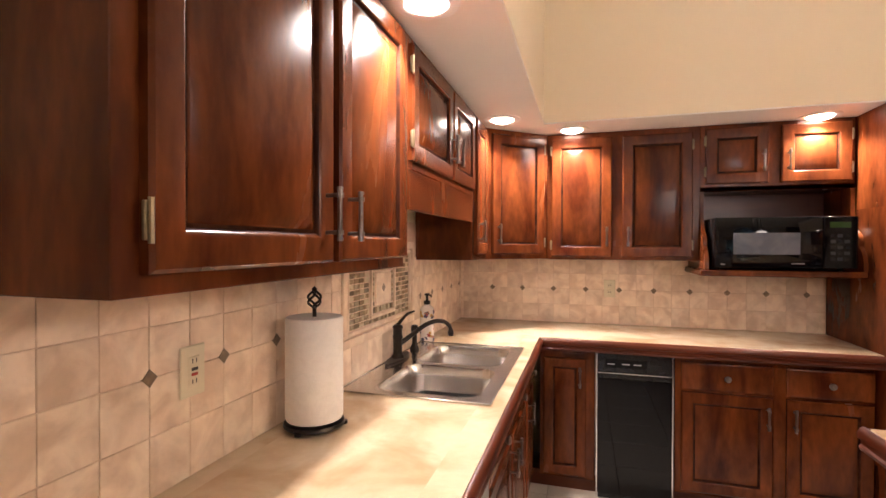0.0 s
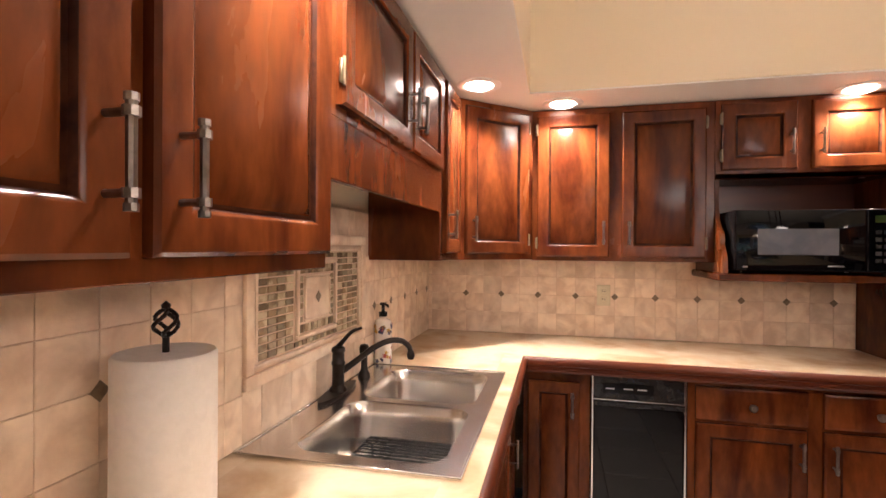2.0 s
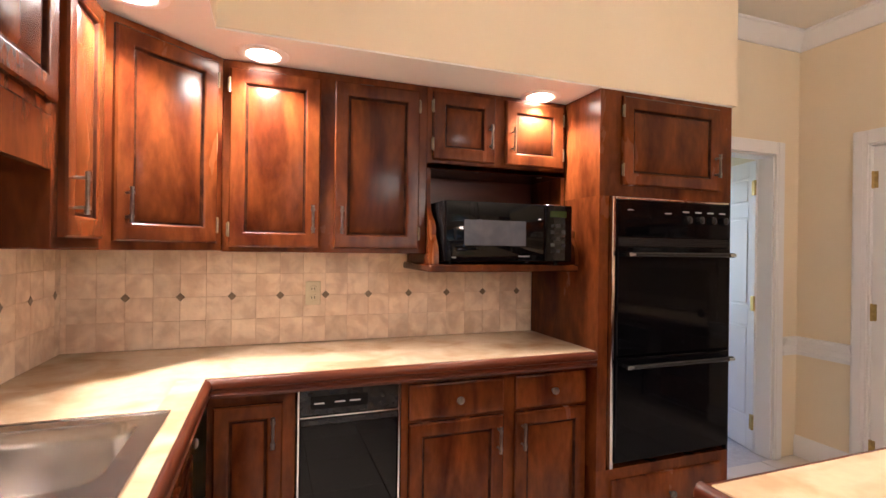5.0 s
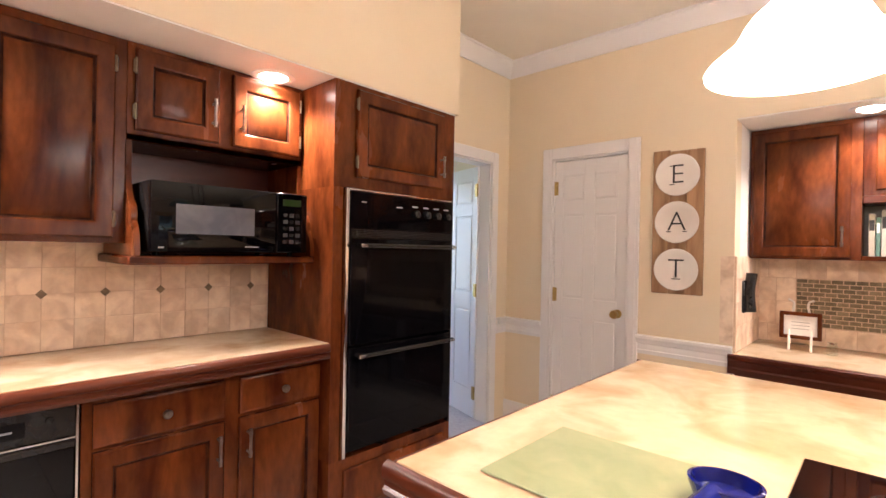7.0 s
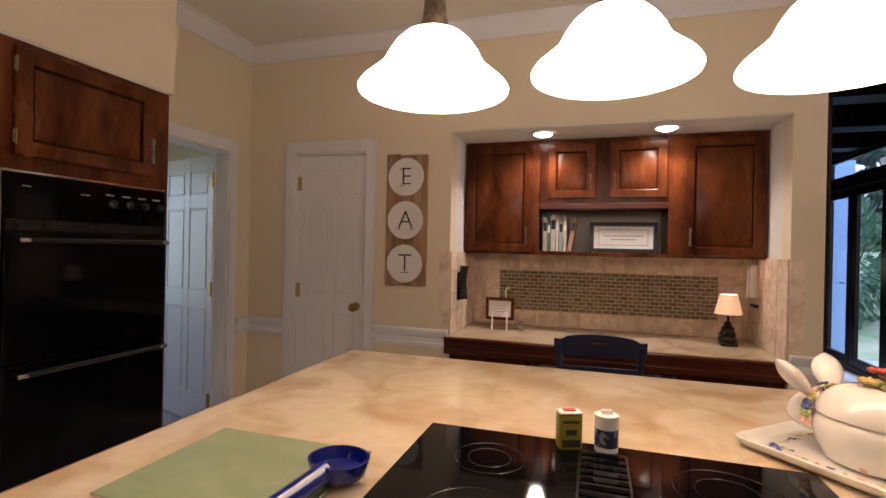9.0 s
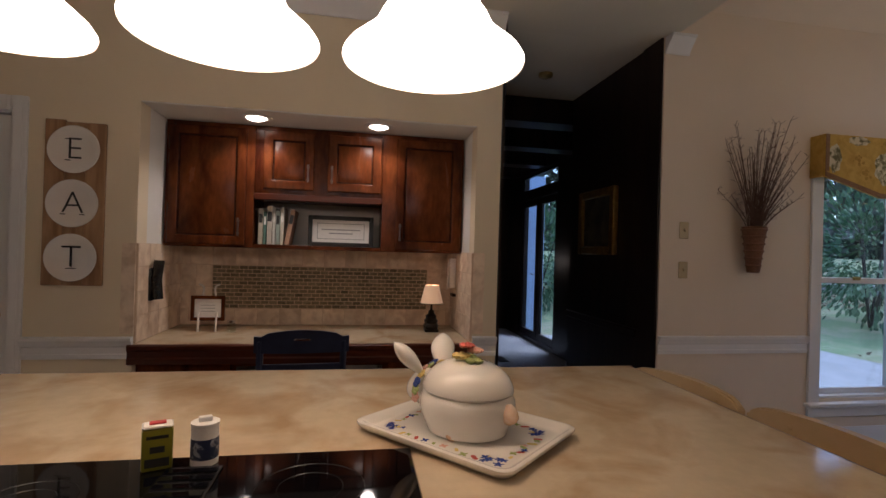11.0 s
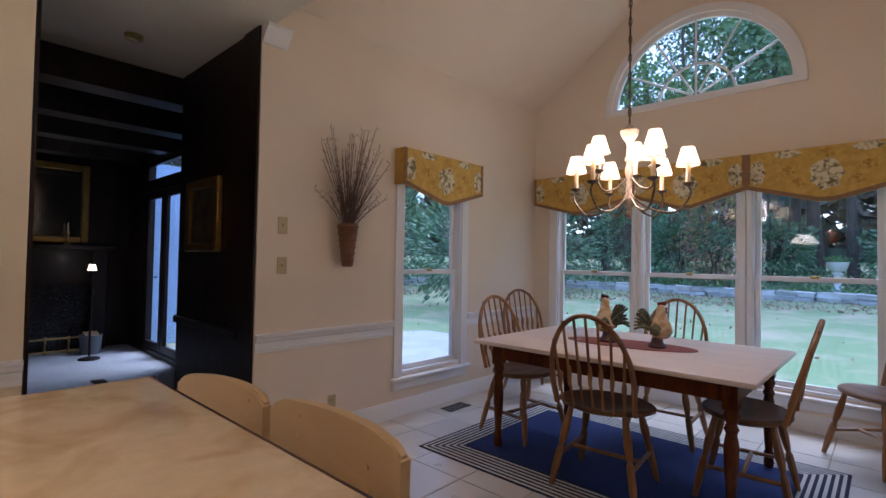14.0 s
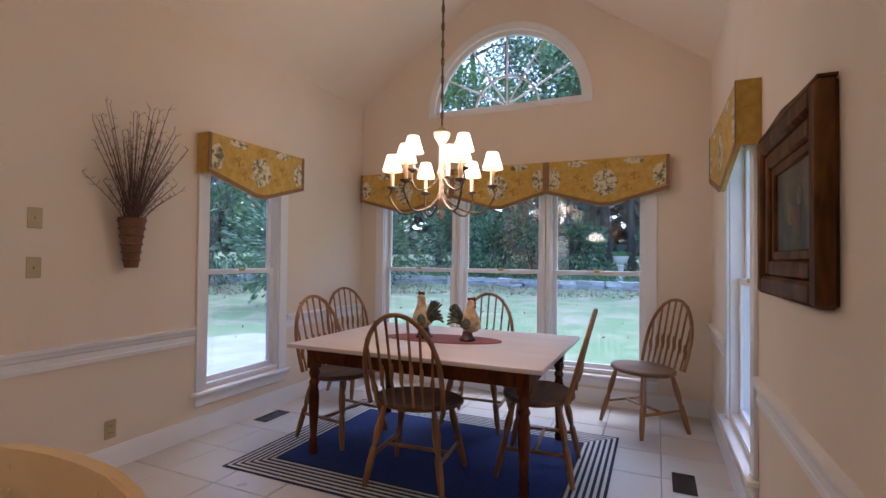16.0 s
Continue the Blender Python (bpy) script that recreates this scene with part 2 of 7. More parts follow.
# ---------- geometry helpers ----------
def box(bm, x0, y0, z0, x1, y1, z1, bevel=0.0, segments=1):
    x0, x1, y0, y1, z0, z1 = min(x0, x1), max(x0, x1), min(y0, y1), max(y0, y1), min(z0, z1), max(z0, z1)
    v = [bm.verts.new(p) for p in ((x0, y0, z0), (x1, y0, z0), (x1, y1, z0), (x0, y1, z0), (x0, y0, z1), (x1, y0, z1), (x1, y1, z1), (x0, y1, z1))]
    f = [bm.faces.new([v[i] for i in q]) for q in ((0, 3, 2, 1), (4, 5, 6, 7), (0, 1, 5, 4), (1, 2, 6, 5), (2, 3, 7, 6), (3, 0, 4, 7))]
    if bevel > 0:
        edges = list({e for q in f for e in q.edges})
        bmesh.ops.bevel(bm, geom=edges, offset=bevel, segments=segments, affect="EDGES", profile=0.5)
    return bm


def boxes(*rows, bevel=0.0, segments=1):
    bm = bmesh.new()
    for r in rows:
        box(bm, *r, bevel=bevel, segments=segments)
    return bm


def lathe(bm, profile, seg=24, at=(0, 0, 0), squash=1.0, wave=0.0, waves=0):
    rings = []
    for r, z in profile:
        ring = []
        for i in range(seg):
            a = 2 * math.pi * i / seg
            k = 1 + wave * math.cos(waves * a) if waves else 1
            ring.append(bm.verts.new((at[0] + r * k * math.cos(a), at[1] + r * k * squash * math.sin(a), at[2] + z)))
        rings.append(ring)
    for a, b in zip(rings, rings[1:]):
        for i in range(seg):
            j = (i + 1) % seg
            bm.faces.new((a[i], a[j], b[j], b[i]))
    if profile[0][0] > 1e-5:
        bm.faces.new(list(reversed(rings[0])))
    if profile[-1][0] > 1e-5:
        bm.faces.new(rings[-1])
    return bm


def tube(bm, pts, r, seg=8, r_end=None, cap=True):
    pts = [Vector(p) for p in pts]
    rings, up = [], Vector((0.13, 0.27, 0.95)).normalized()
    for i, p in enumerate(pts):
        d = (pts[min(i + 1, len(pts) - 1)] - pts[max(i - 1, 0)]).normalized()
        a = d.cross(up)
        if a.length < 0.05:
            a = d.cross(Vector((1, 0, 0)))
        a.normalize()
        b = d.cross(a).normalized()
        k = i / max(1, len(pts) - 1)
        rr = r if r_end is None else r + (r_end - r) * k
        rings.append([bm.verts.new(p + rr * (math.cos(2 * math.pi * j / seg) * a + math.sin(2 * math.pi * j / seg) * b)) for j in range(seg)])
    for q, w in zip(rings, rings[1:]):
        for j in range(seg):
            bm.faces.new((q[j], q[(j + 1) % seg], w[(j + 1) % seg], w[j]))
    if cap:
        bm.faces.new(list(reversed(rings[0])))
        bm.faces.new(rings[-1])
    return bm


def curve_pts(ctrl, n=12):
    """A smooth line through the control points (Catmull-Rom)."""
    c = [Vector(p) for p in ctrl]
    c = [2 * c[0] - c[1]] + c + [2 * c[-1] - c[-2]]
    out = []
    for i in range(1, len(c) - 2):
        for k in range(n):
            t = k / n
            out.append(0.5 * ((2 * c[i]) + (c[i + 1] - c[i - 1]) * t + (2 * c[i - 1] - 5 * c[i] + 4 * c[i + 1] - c[i + 2]) * t * t + (3 * c[i] - c[i - 1] - 3 * c[i + 1] + c[i + 2]) * t ** 3))
    return out + [c[-2]]


def prism(bm, outline, z0, z1):
    """Extrudes an outline of (x, y) upright."""
    a = [bm.verts.new((x, y, z0)) for x, y in outline]
    b = [bm.verts.new((x, y, z1)) for x, y in outline]
    bm.faces.new(list(reversed(a)))
    bm.faces.new(b)
    for i in range(len(a)):
        j = (i + 1) % len(a)
        bm.faces.new((a[i], a[j], b[j], b[i]))
    return bm


def slab(bm, outline, y0, y1):
    """Extrudes an outline of (x, z) along y."""
    a = [bm.verts.new((x, y0, z)) for x, z in outline]
    b = [bm.verts.new((x, y1, z)) for x, z in outline]
    bm.faces.new(a)
    bm.faces.new(list(reversed(b)))
    for i in range(len(a)):
        j = (i + 1) % len(a)
        bm.faces.new((b[i], b[j], a[j], a[i]))
    return bm


def mesh_of(name, bm, mat, smooth=True):
    me = bpy.data.meshes.new(name)
    bmesh.ops.recalc_face_normals(bm, faces=bm.faces)
    bm.to_mesh(me)
    bm.free()
    me.materials.append(mat)
    if smooth:
        me.shade_smooth()
        me.set_sharp_from_angle(angle=radians(38))
    return me


def part(name, bm, mat, parent, label="", at=None):
    ob = new(name, mesh_of(name, bm, mat))
    ob.parent = parent
    if at is not None:
        ob.matrix_basis = at
    if label:
        ob["label"] = label
    return ob


def thing(name, label, category, m=None, group=""):
    ob = new(name)
    ob.empty_display_size = 0.05
    ob.matrix_basis = m or Matrix()
    return tagged(ob, label, category, group)


def solid(name, bm, mat, label, category, m=None, group=""):
    ob = new(name, mesh_of(name, bm, mat))
    ob.matrix_basis = m or Matrix()
    return tagged(ob, label, category, group)


def structure(name, bm, mat, label="", category=""):
    ob = new(name, mesh_of(name, bm, mat))
    return tagged(ob, label, category, kind="structure")


def piece(name, me, parent, m):
    ob = new(name, me)
    ob.parent = parent
    ob.matrix_basis = m
    return ob


# ---------- the setting ----------
WX, NY, EX, SY, NWX = -0.05, 4.07, 4.19, -4.4, 0.62
CEIL, SOF = 2.87, 2.14
HALL_Y = 3.9

structure("floor", boxes((-0.3, SY - 0.15, -0.12, EX + 0.12, NY + 0.2, -0.012)), FLOOR_GROUT, "grey grout bed under cream floor tiles", "floor")
structure("floor_1", boxes((EX + 0.12, -1.75, -0.12, 9.6, 3.2, -0.004)), CARPET, "pale grey carpet of the dark den", "floor")
structure("floor_2", boxes((2.4, HALL_Y, -0.12, 5.2, 6.2, -0.003)), CARPET, "pale floor of the hall", "floor")

structure("wall_west", boxes((WX - 0.12, 0.1, 0, WX, NY + 0.12, CEIL)), CREAM, "cream painted kitchen wall", "wall")
structure("wall_jog", boxes((WX - 0.12, -0.02, 0, NWX, 0.1, CEIL)), CREAM, "cream painted return wall", "wall")
structure("wall_north", boxes((WX, NY, 0, 3.06, NY + 0.12, CEIL)), CREAM, "cream painted wall behind cabinets", "wall")
structure("wall_tower_return", boxes((3.06, HALL_Y + 0.12, 0, 3.16, NY + 0.12, CEIL)), CREAM, "cream painted wall end", "wall")
# wall with the hall doorway
DX0, DX1, DZ = 3.20, 3.96, 2.04
structure("wall_hall", boxes((3.04, HALL_Y, 0, DX0, HALL_Y + 0.12, CEIL), (DX1, HALL_Y, 0, EX, HALL_Y + 0.12, CEIL), (DX0, HALL_Y, DZ, DX1, HALL_Y + 0.12, CEIL)), CREAM, "cream painted wall with an open doorway", "wall")
# The back wall has an unseen opening, added to let sky light in.
structure("wall_hall_back", boxes((2.4, 6.2, 0, 3.2, 6.3, CEIL), (4.4, 6.2, 0, 5.2, 6.3, CEIL), (3.2, 6.2, 0, 4.4, 6.3, 0.7), (3.2, 6.2, 2.1, 4.4, 6.3, CEIL), (2.3, HALL_Y + 0.3, 0, 2.4, 6.2, CEIL), (5.2, HALL_Y, 0, 5.3, 6.3, CEIL)), CREAM, "plain hall wall", "wall")
structure("ceiling_hall", boxes((2.3, HALL_Y + 0.12, 2.5, 5.3, 6.3, 2.6)), CEILING, "hall ceiling", "ceiling")

# east wall: pantry doorway, desk recess, opening to the den, then the breakfast nook
PY0, PY1, PZ = 2.90, 3.49, 2.05
RY0, RY1, RZ = 0.30, 2.27, 2.16
OY0, OY1 = -1.01, 0.14
T = 0.13
structure("wall_east", boxes((EX, PY1, 0, EX + T, HALL_Y + 0.12, CEIL), (EX, PY0, PZ, EX + T, PY1, CEIL), (EX, RY1, 0, EX + T, PY0, CEIL), (EX, RY0, RZ, EX + T, RY1, CEIL),
                              (EX, OY1, 0, EX + T, RY0, CEIL)), CREAM, "cream painted wall with pantry door and desk recess", "wall")
structure("wall_pantry", boxes((EX + T, PY0 - 0.1, 0, EX + 0.6, PY0, 2.5), (EX + T, PY1, 0, EX + 0.6, PY1 + 0.1, 2.5), (EX + 0.6, PY0 - 0.1, 0, EX + 0.7, PY1 + 0.1, 2.5)), CREAM, "plain pantry closet wall", "wall")
structure("wall_recess", boxes((4.89, RY0 - 0.1, 0, 4.99, RY1 + 0.1, 2.4), (EX + T, RY1, 0, 4.89, RY1 + 0.1, 2.4), (EX + T, RY0 - 0.1, 0, 4.89, RY0, 2.4), (EX + T, RY0, RZ, 4.89, RY1, RZ + 0.1)), SOFFIT_PAINT, "cream painted desk recess", "wall")

# nook: east wall with one window
EW0, EW1, EWB, EWT = -3.08, -2.30, 0.35, 2.10
SPRING, RIDGE, RX = 3.08, 4.34, 2.45
structure("wall_nook_east", boxes((EX, EW1, 0, EX + T, OY0, SPRING + 0.1), (EX, SY - T, 0, EX + T, EW0, SPRING + 0.1), (EX, EW0, 0, EX + T, EW1, EWB), (EX, EW0, EWT, EX + T, EW1, SPRING + 0.1)), BLUSH, "pale beige nook wall with a tall window", "wall")
WW0, WW1 = -3.30, -2.42
structure("wall_nook_west", boxes((NWX - T, WW1, 0, NWX, -0.02, SPRING + 0.1), (NWX - T, SY - T, 0, NWX, WW0, SPRING + 0.1), (NWX - T, WW0, 0, NWX, WW1, EWB), (NWX - T, WW0, EWT, NWX, WW1, SPRING + 0.1)), BLUSH, "pale beige nook wall with a window", "wall")
# south gable wall: three windows and a half-round one
BX0, BX1, BB, BT = 1.10, 3.93, 0.30, 2.08
FX, FR, FB = 2.47, 0.80, 2.90


def gable_wall():
    bm = boxes((NWX - T, SY - T, 0, BX0, SY, BT), (BX1, SY - T, 0, EX + T, SY, BT), (BX0, SY - T, 0, BX1, SY, BB), (NWX - T, SY - T, BT, EX + T, SY, FB))
    n = 24
    arc = [(FX - FR * math.cos(math.pi * i / n), FB + FR * math.sin(math.pi * i / n)) for i in range(n + 1)]
    left = [(NWX - T, FB), (FX - FR, FB)] + arc[1:n // 2 + 1] + [(FX, RIDGE + 0.1), (NWX - T, SPRING + 0.1)]
    right = arc[n // 2:] + [(EX + T, FB), (EX + T, SPRING + 0.1), (FX, RIDGE + 0.1)]
    slab(bm, left, SY - T, SY)
    slab(bm, right, SY - T, SY)
    return bm


structure("wall_south", gable_wall(), BLUSH, "pale beige gable wall with triple window and half-round window", "wall")
# ceilings
structure("ceiling", boxes((WX - 0.12, -1.06, CEIL, EX + T, NY + 0.12, CEIL + 0.1)), CEILING, "flat cream kitchen ceiling", "ceiling")
structure("ceiling_vault", slab(slab(bmesh.new(), [(EX + T, SPRING - 0.09), (RX, RIDGE), (RX, RIDGE + 0.12), (EX + T, SPRING + 0.04)], SY - T, -1.06),
                               [(NWX - T, SPRING - 0.09), (RX, RIDGE), (RX, RIDGE + 0.12), (NWX - T, SPRING + 0.04)], SY - T, -1.06), BLUSH, "pale vaulted nook ceiling", "ceiling")
structure("wall_vault_end", slab(bmesh.new(), [(NWX - T, CEIL + 0.1), (EX + T, CEIL + 0.1), (EX + T, SPRING), (RX, RIDGE + 0.05), (NWX - T, SPRING)], -1.06, -0.96), BLUSH, "plain gable end above the kitchen ceiling", "wall")
# soffit over the cabinets
structure("soffit", boxes((WX, 0.1, SOF, 0.60, 3.46, CEIL), (WX, 3.46, SOF, 3.06, NY, CEIL)), CREAM, "cream painted soffit above the cabinets", "soffit")
structure("soffit_underside", boxes((WX + 0.002, 0.102, SOF - 0.008, 0.598, 3.462, SOF - 0.001), (WX + 0.002, 3.462, SOF - 0.008, 3.03, NY - 0.002, SOF - 0.001)), SOFFIT_PAINT, "white painted underside of the soffit", "soffit")
structure("soffit_recess", boxes((EX + 0.004, RY0 + 0.002, RZ - 0.008, 4.888, RY1 - 0.002, RZ - 0.001)), SOFFIT_PAINT, "white painted recess head", "soffit")

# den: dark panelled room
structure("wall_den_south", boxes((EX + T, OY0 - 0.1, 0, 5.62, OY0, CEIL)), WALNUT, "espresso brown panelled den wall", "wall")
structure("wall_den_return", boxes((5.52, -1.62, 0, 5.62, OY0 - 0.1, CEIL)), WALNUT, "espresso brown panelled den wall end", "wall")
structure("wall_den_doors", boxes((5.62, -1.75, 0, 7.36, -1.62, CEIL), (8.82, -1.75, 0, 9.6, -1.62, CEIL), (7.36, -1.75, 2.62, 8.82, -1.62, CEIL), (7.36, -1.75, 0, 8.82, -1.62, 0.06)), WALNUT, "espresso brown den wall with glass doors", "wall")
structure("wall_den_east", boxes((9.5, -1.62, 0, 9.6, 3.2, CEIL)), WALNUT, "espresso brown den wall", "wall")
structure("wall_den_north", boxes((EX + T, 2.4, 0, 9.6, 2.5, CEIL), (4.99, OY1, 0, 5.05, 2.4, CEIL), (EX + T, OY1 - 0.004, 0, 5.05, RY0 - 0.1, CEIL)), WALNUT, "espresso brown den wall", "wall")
structure("opening_lining", boxes((EX - 0.002, OY1 - 0.02, 0, EX + T + 0.1, OY1 - 0.005, CEIL), (EX + 0.012, OY0 + 0.002, 0, EX + T + 0.1, OY0 + 0.016, CEIL)), WALNUT, "dark stained opening reveal", "trim")
structure("ceiling_den", boxes((EX + T, -1.75, CEIL, 9.6, 3.2, CEIL + 0.1)), CEILING, "cream den ceiling", "ceiling")
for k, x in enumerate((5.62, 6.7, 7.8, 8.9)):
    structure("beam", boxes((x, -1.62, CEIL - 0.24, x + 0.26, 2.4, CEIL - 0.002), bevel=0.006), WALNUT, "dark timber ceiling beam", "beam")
structure("den_rail", boxes((EX + T + 0.1, OY0 + 0.001, 0.76, 5.62, OY0 + 0.03, 0.82), (EX + T + 0.1, OY0 + 0.001, 0.0, 5.62, OY0 + 0.02, 0.14), bevel=0.006), WALNUT, "dark stained wall rail", "trim")


def profile_run(name, prof, a, b, inward, mat, label, category="trim"):
    """A moulding: profile rows (out from the wall, z) swept from a to b; inward is the wall's normal."""
    bm = bmesh.new()
    a, b, n = Vector((*a, 0)), Vector((*b, 0)), Vector((*inward, 0))
    rows = [[bm.verts.new(p + n * o + Vector((0, 0, z))) for o, z in prof] for p in (a, b)]
    for i in range(len(prof)):
        j = (i + 1) % len(prof)
        bm.faces.new((rows[0][i], rows[0][j], rows[1][j], rows[1][i]))
    bm.faces.new(rows[0])
    bm.faces.new(list(reversed(rows[1])))
    return structure(name, bm, mat, label, category)


CROWN = [(0.001, CEIL - 0.115), (0.012, CEIL - 0.115), (0.016, CEIL - 0.10), (0.03, CEIL - 0.085), (0.045, CEIL - 0.06), (0.07, CEIL - 0.038), (0.078, CEIL - 0.02), (0.09, CEIL - 0.016), (0.09, CEIL - 0.002), (0.001, CEIL - 0.002)]
BASE = [(0.001, 0.0), (0.016, 0.0), (0.016, 0.11), (0.011, 0.125), (0.008, 0.14), (0.001, 0.14)]
RAIL = [(0.001, 0.69), (0.012, 0.69), (0.014, 0.715), (0.010, 0.72), (0.010, 0.755), (0.022, 0.765), (0.026, 0.785), (0.036, 0.795), (0.036, 0.81), (0.001, 0.815)]
for a, b, n in (((EX, OY1), (EX, HALL_Y), (-1, 0)), ((3.06, HALL_Y), (EX, HALL_Y), (0, -1)), ((EX, -1.19), (EX, OY0), (-1, 0))):
    profile_run("crown_moulding", CROWN, a, b, n, WHITE, "white painted crown moulding")
for a, b, n in (((EX, RY1 + 0.001), (EX, PY0 - 0.07), (-1, 0)), ((EX, PY1 + 0.07), (EX, HALL_Y), (-1, 0)), ((DX1 + 0.09, HALL_Y), (EX, HALL_Y), (0, -1)), ((EX, EW1 + 0.09), (EX, OY0), (-1, 0)), ((EX, SY), (EX, EW0 - 0.09), (-1, 0)),
                ((NWX, WW1 + 0.1), (NWX, 0.1), (1, 0)), ((NWX, SY), (NWX, WW0 - 0.1), (1, 0)), ((EX, OY1), (EX, RY0 - 0.002), (-1, 0))):
    profile_run("chair_rail", RAIL, a, b, n, WHITE, "white painted chair rail moulding")
for a, b, n in (((EX, RY1 + 0.001), (EX, PY0 - 0.07), (-1, 0)), ((EX, PY1 + 0.07), (EX, HALL_Y), (-1, 0)), ((EX, SY), (EX, OY0), (-1, 0)), ((NWX, SY), (NWX, 0.1), (1, 0)), ((NWX, SY), (EX, SY), (0, 1)), ((EX, OY1), (EX, RY0 - 0.002), (-1, 0))):
    profile_run("baseboard", BASE, a, b, n, WHITE, "white painted baseboard")


# ---------- windows and doors ----------
def frame_ring(bm, x0, z0, x1, z1, w, y0, y1, bevel=0.003):
    box(bm, x0, y0, z0, x0 + w, y1, z1, bevel)
    box(bm, x1 - w, y0, z0, x1, y1, z1, bevel)
    box(bm, x0 + w, y0, z0, x1 - w, y1, z0 + w, bevel)
    box(bm, x0 + w, y0, z1 - w, x1 - w, y1, z1, bevel)
    return bm


def sash_window(name, w, h, m, mid, casing=0.085, left=True, right=True, label="white double-hung window"):
    """Local: x along the wall from 0 to w, z from 0 to h, room towards -y, wall face at y = 0."""
    win = tagged(new(name), label, "window", kind="structure")
    win.matrix_basis = m
    bm = bmesh.new()
    cl, cr = (casing if left else 0.03), (casing if right else 0.03)
    box(bm, -cl, -0.02, -0.02, 0.012, 0.001, h + casing, 0.004)
    box(bm, w - 0.012, -0.02, -0.02, w + cr, 0.001, h + casing, 0.004)
    box(bm, 0.012, -0.02, h - 0.012, w - 0.012, 0.001, h + casing, 0.004)
    part("window_frame", bm, WHITE, win)
    part("jamb", frame_ring(bmesh.new(), 0.002, 0.002, w - 0.002, h - 0.002, 0.018, 0.002, 0.128, 0), WHITE, win)
    part("window_sill", boxes((-cl - 0.02, -0.055, -0.05, w + cr + 0.02, 0.05, -0.022), (-cl, -0.02, -0.13, w + cr, 0.001, -0.05), bevel=0.005), WHITE, win)
    part("sash", frame_ring(bmesh.new(), 0.02, 0.02, w - 0.02, mid + 0.02, 0.042, 0.05, 0.08), WHITE, win)
    part("sash", frame_ring(bmesh.new(), 0.02, mid - 0.02, w - 0.02, h - 0.02, 0.04, 0.084, 0.112), WHITE, win)
    for z0, z1, y in ((0.06, mid - 0.02, 0.065), (mid + 0.02, h - 0.06, 0.098)):
        p = part("pane", boxes((0.06, y - 0.002, z0, w - 0.06, y + 0.002, z1)), PANE, win)
        p.visible_shadow = False
    part("sash_lock", boxes((w / 2 - 0.03, 0.035, mid + 0.005, w / 2 + 0.03, 0.055, mid + 0.03), bevel=0.004), BRASS, win)
    return win


sash_window("window_1", EW1 - EW0, EWT - EWB, pose(EX, EW1, EWB, 0, 0, -90), 0.87)
sash_window("window_2", WW1 - WW0, EWT - EWB, pose(NWX, WW0, EWB, 0, 0, 90), 0.87)
bw = (BX1 - BX0) / 3
for i in range(3):
    sash_window("window_%d" % (3 + i), bw - 0.07, BT - BB, pose(BX1 - i * bw - 0.035, SY, BB, 0, 0, 180), 0.92, 0.085, i == 0, i == 2, "white double-hung window of the triple window")
structure("window_mullion", boxes((BX1 - bw - 0.035, SY - T, BB, BX1 - bw + 0.035, SY + 0.001, BT), (BX1 - 2 * bw - 0.035, SY - T, BB, BX1 - 2 * bw + 0.035, SY + 0.001, BT), (BX0, SY - T, BB, BX0 + 0.034, SY + 0.001, BT), (BX1 - 0.034, SY - T, BB, BX1, SY + 0.001, BT)), WHITE, "white window mullion", "mullion")


def half_round():
    win = tagged(new("window_6"), "white half-round window with sunburst bars", "window", kind="structure")
    win.matrix_basis = pose(FX, SY, FB, 0, 0, 180)
    n = 28

    def ring(r0, r1, y0, y1):
        bm = bmesh.new()
        for i in range(n):
            a, b = math.pi * i / n, math.pi * (i + 1) / n
            q = [(r0, a), (r1, a), (r1, b), (r0, b)]
            v0 = [bm.verts.new((r * math.cos(g), y0, r * math.sin(g))) for r, g in q]
            v1 = [bm.verts.new((r * math.cos(g), y1, r * math.sin(g))) for r, g in q]
            bm.faces.new(v0)
            bm.faces.new(list(reversed(v1)))
            for k in [1, 3] + [0] * (i == 0) + [2] * (i == n - 1):
                bm.faces.new((v1[k], v1[(k + 1) % 4], v0[(k + 1) % 4], v0[k]))
        bmesh.ops.remove_doubles(bm, verts=bm.verts, dist=0.0005)
        return bm
    part("window_frame", box(ring(FR - 0.012, FR + 0.06, -0.02, 0.001), -FR - 0.06, -0.021, -0.04, FR + 0.06, 0.001, 0.0), WHITE, win)
    part("sash", box(ring(FR - 0.045, FR, 0.04, 0.08), -FR, 0.04, 0.0, FR, 0.08, 0.04), WHITE, win)
    part("muntin", ring(FR * 0.42 - 0.01, FR * 0.42 + 0.01, 0.045, 0.07), WHITE, win)
    for a in (30, 60, 90, 120, 150):
        ca, sa = math.cos(radians(a)), math.sin(radians(a))
        r0 = 0.0 if a == 90 else 0.04
        part("muntin", tube(bmesh.new(), [(r0 * ca, 0.058, r0 * sa + 0.03), ((FR - 0.03) * ca, 0.058, (FR - 0.03) * sa)], 0.011, 6), WHITE, win)
    bm = bmesh.new()
    bm.faces.new([bm.verts.new((0.97 * FR * math.cos(math.pi * i / n), 0.062, 0.97 * FR * math.sin(math.pi * i / n))) for i in range(n + 1)])
    p = part("pane", bm, PANE, win)
    p.visible_shadow = False


half_round()


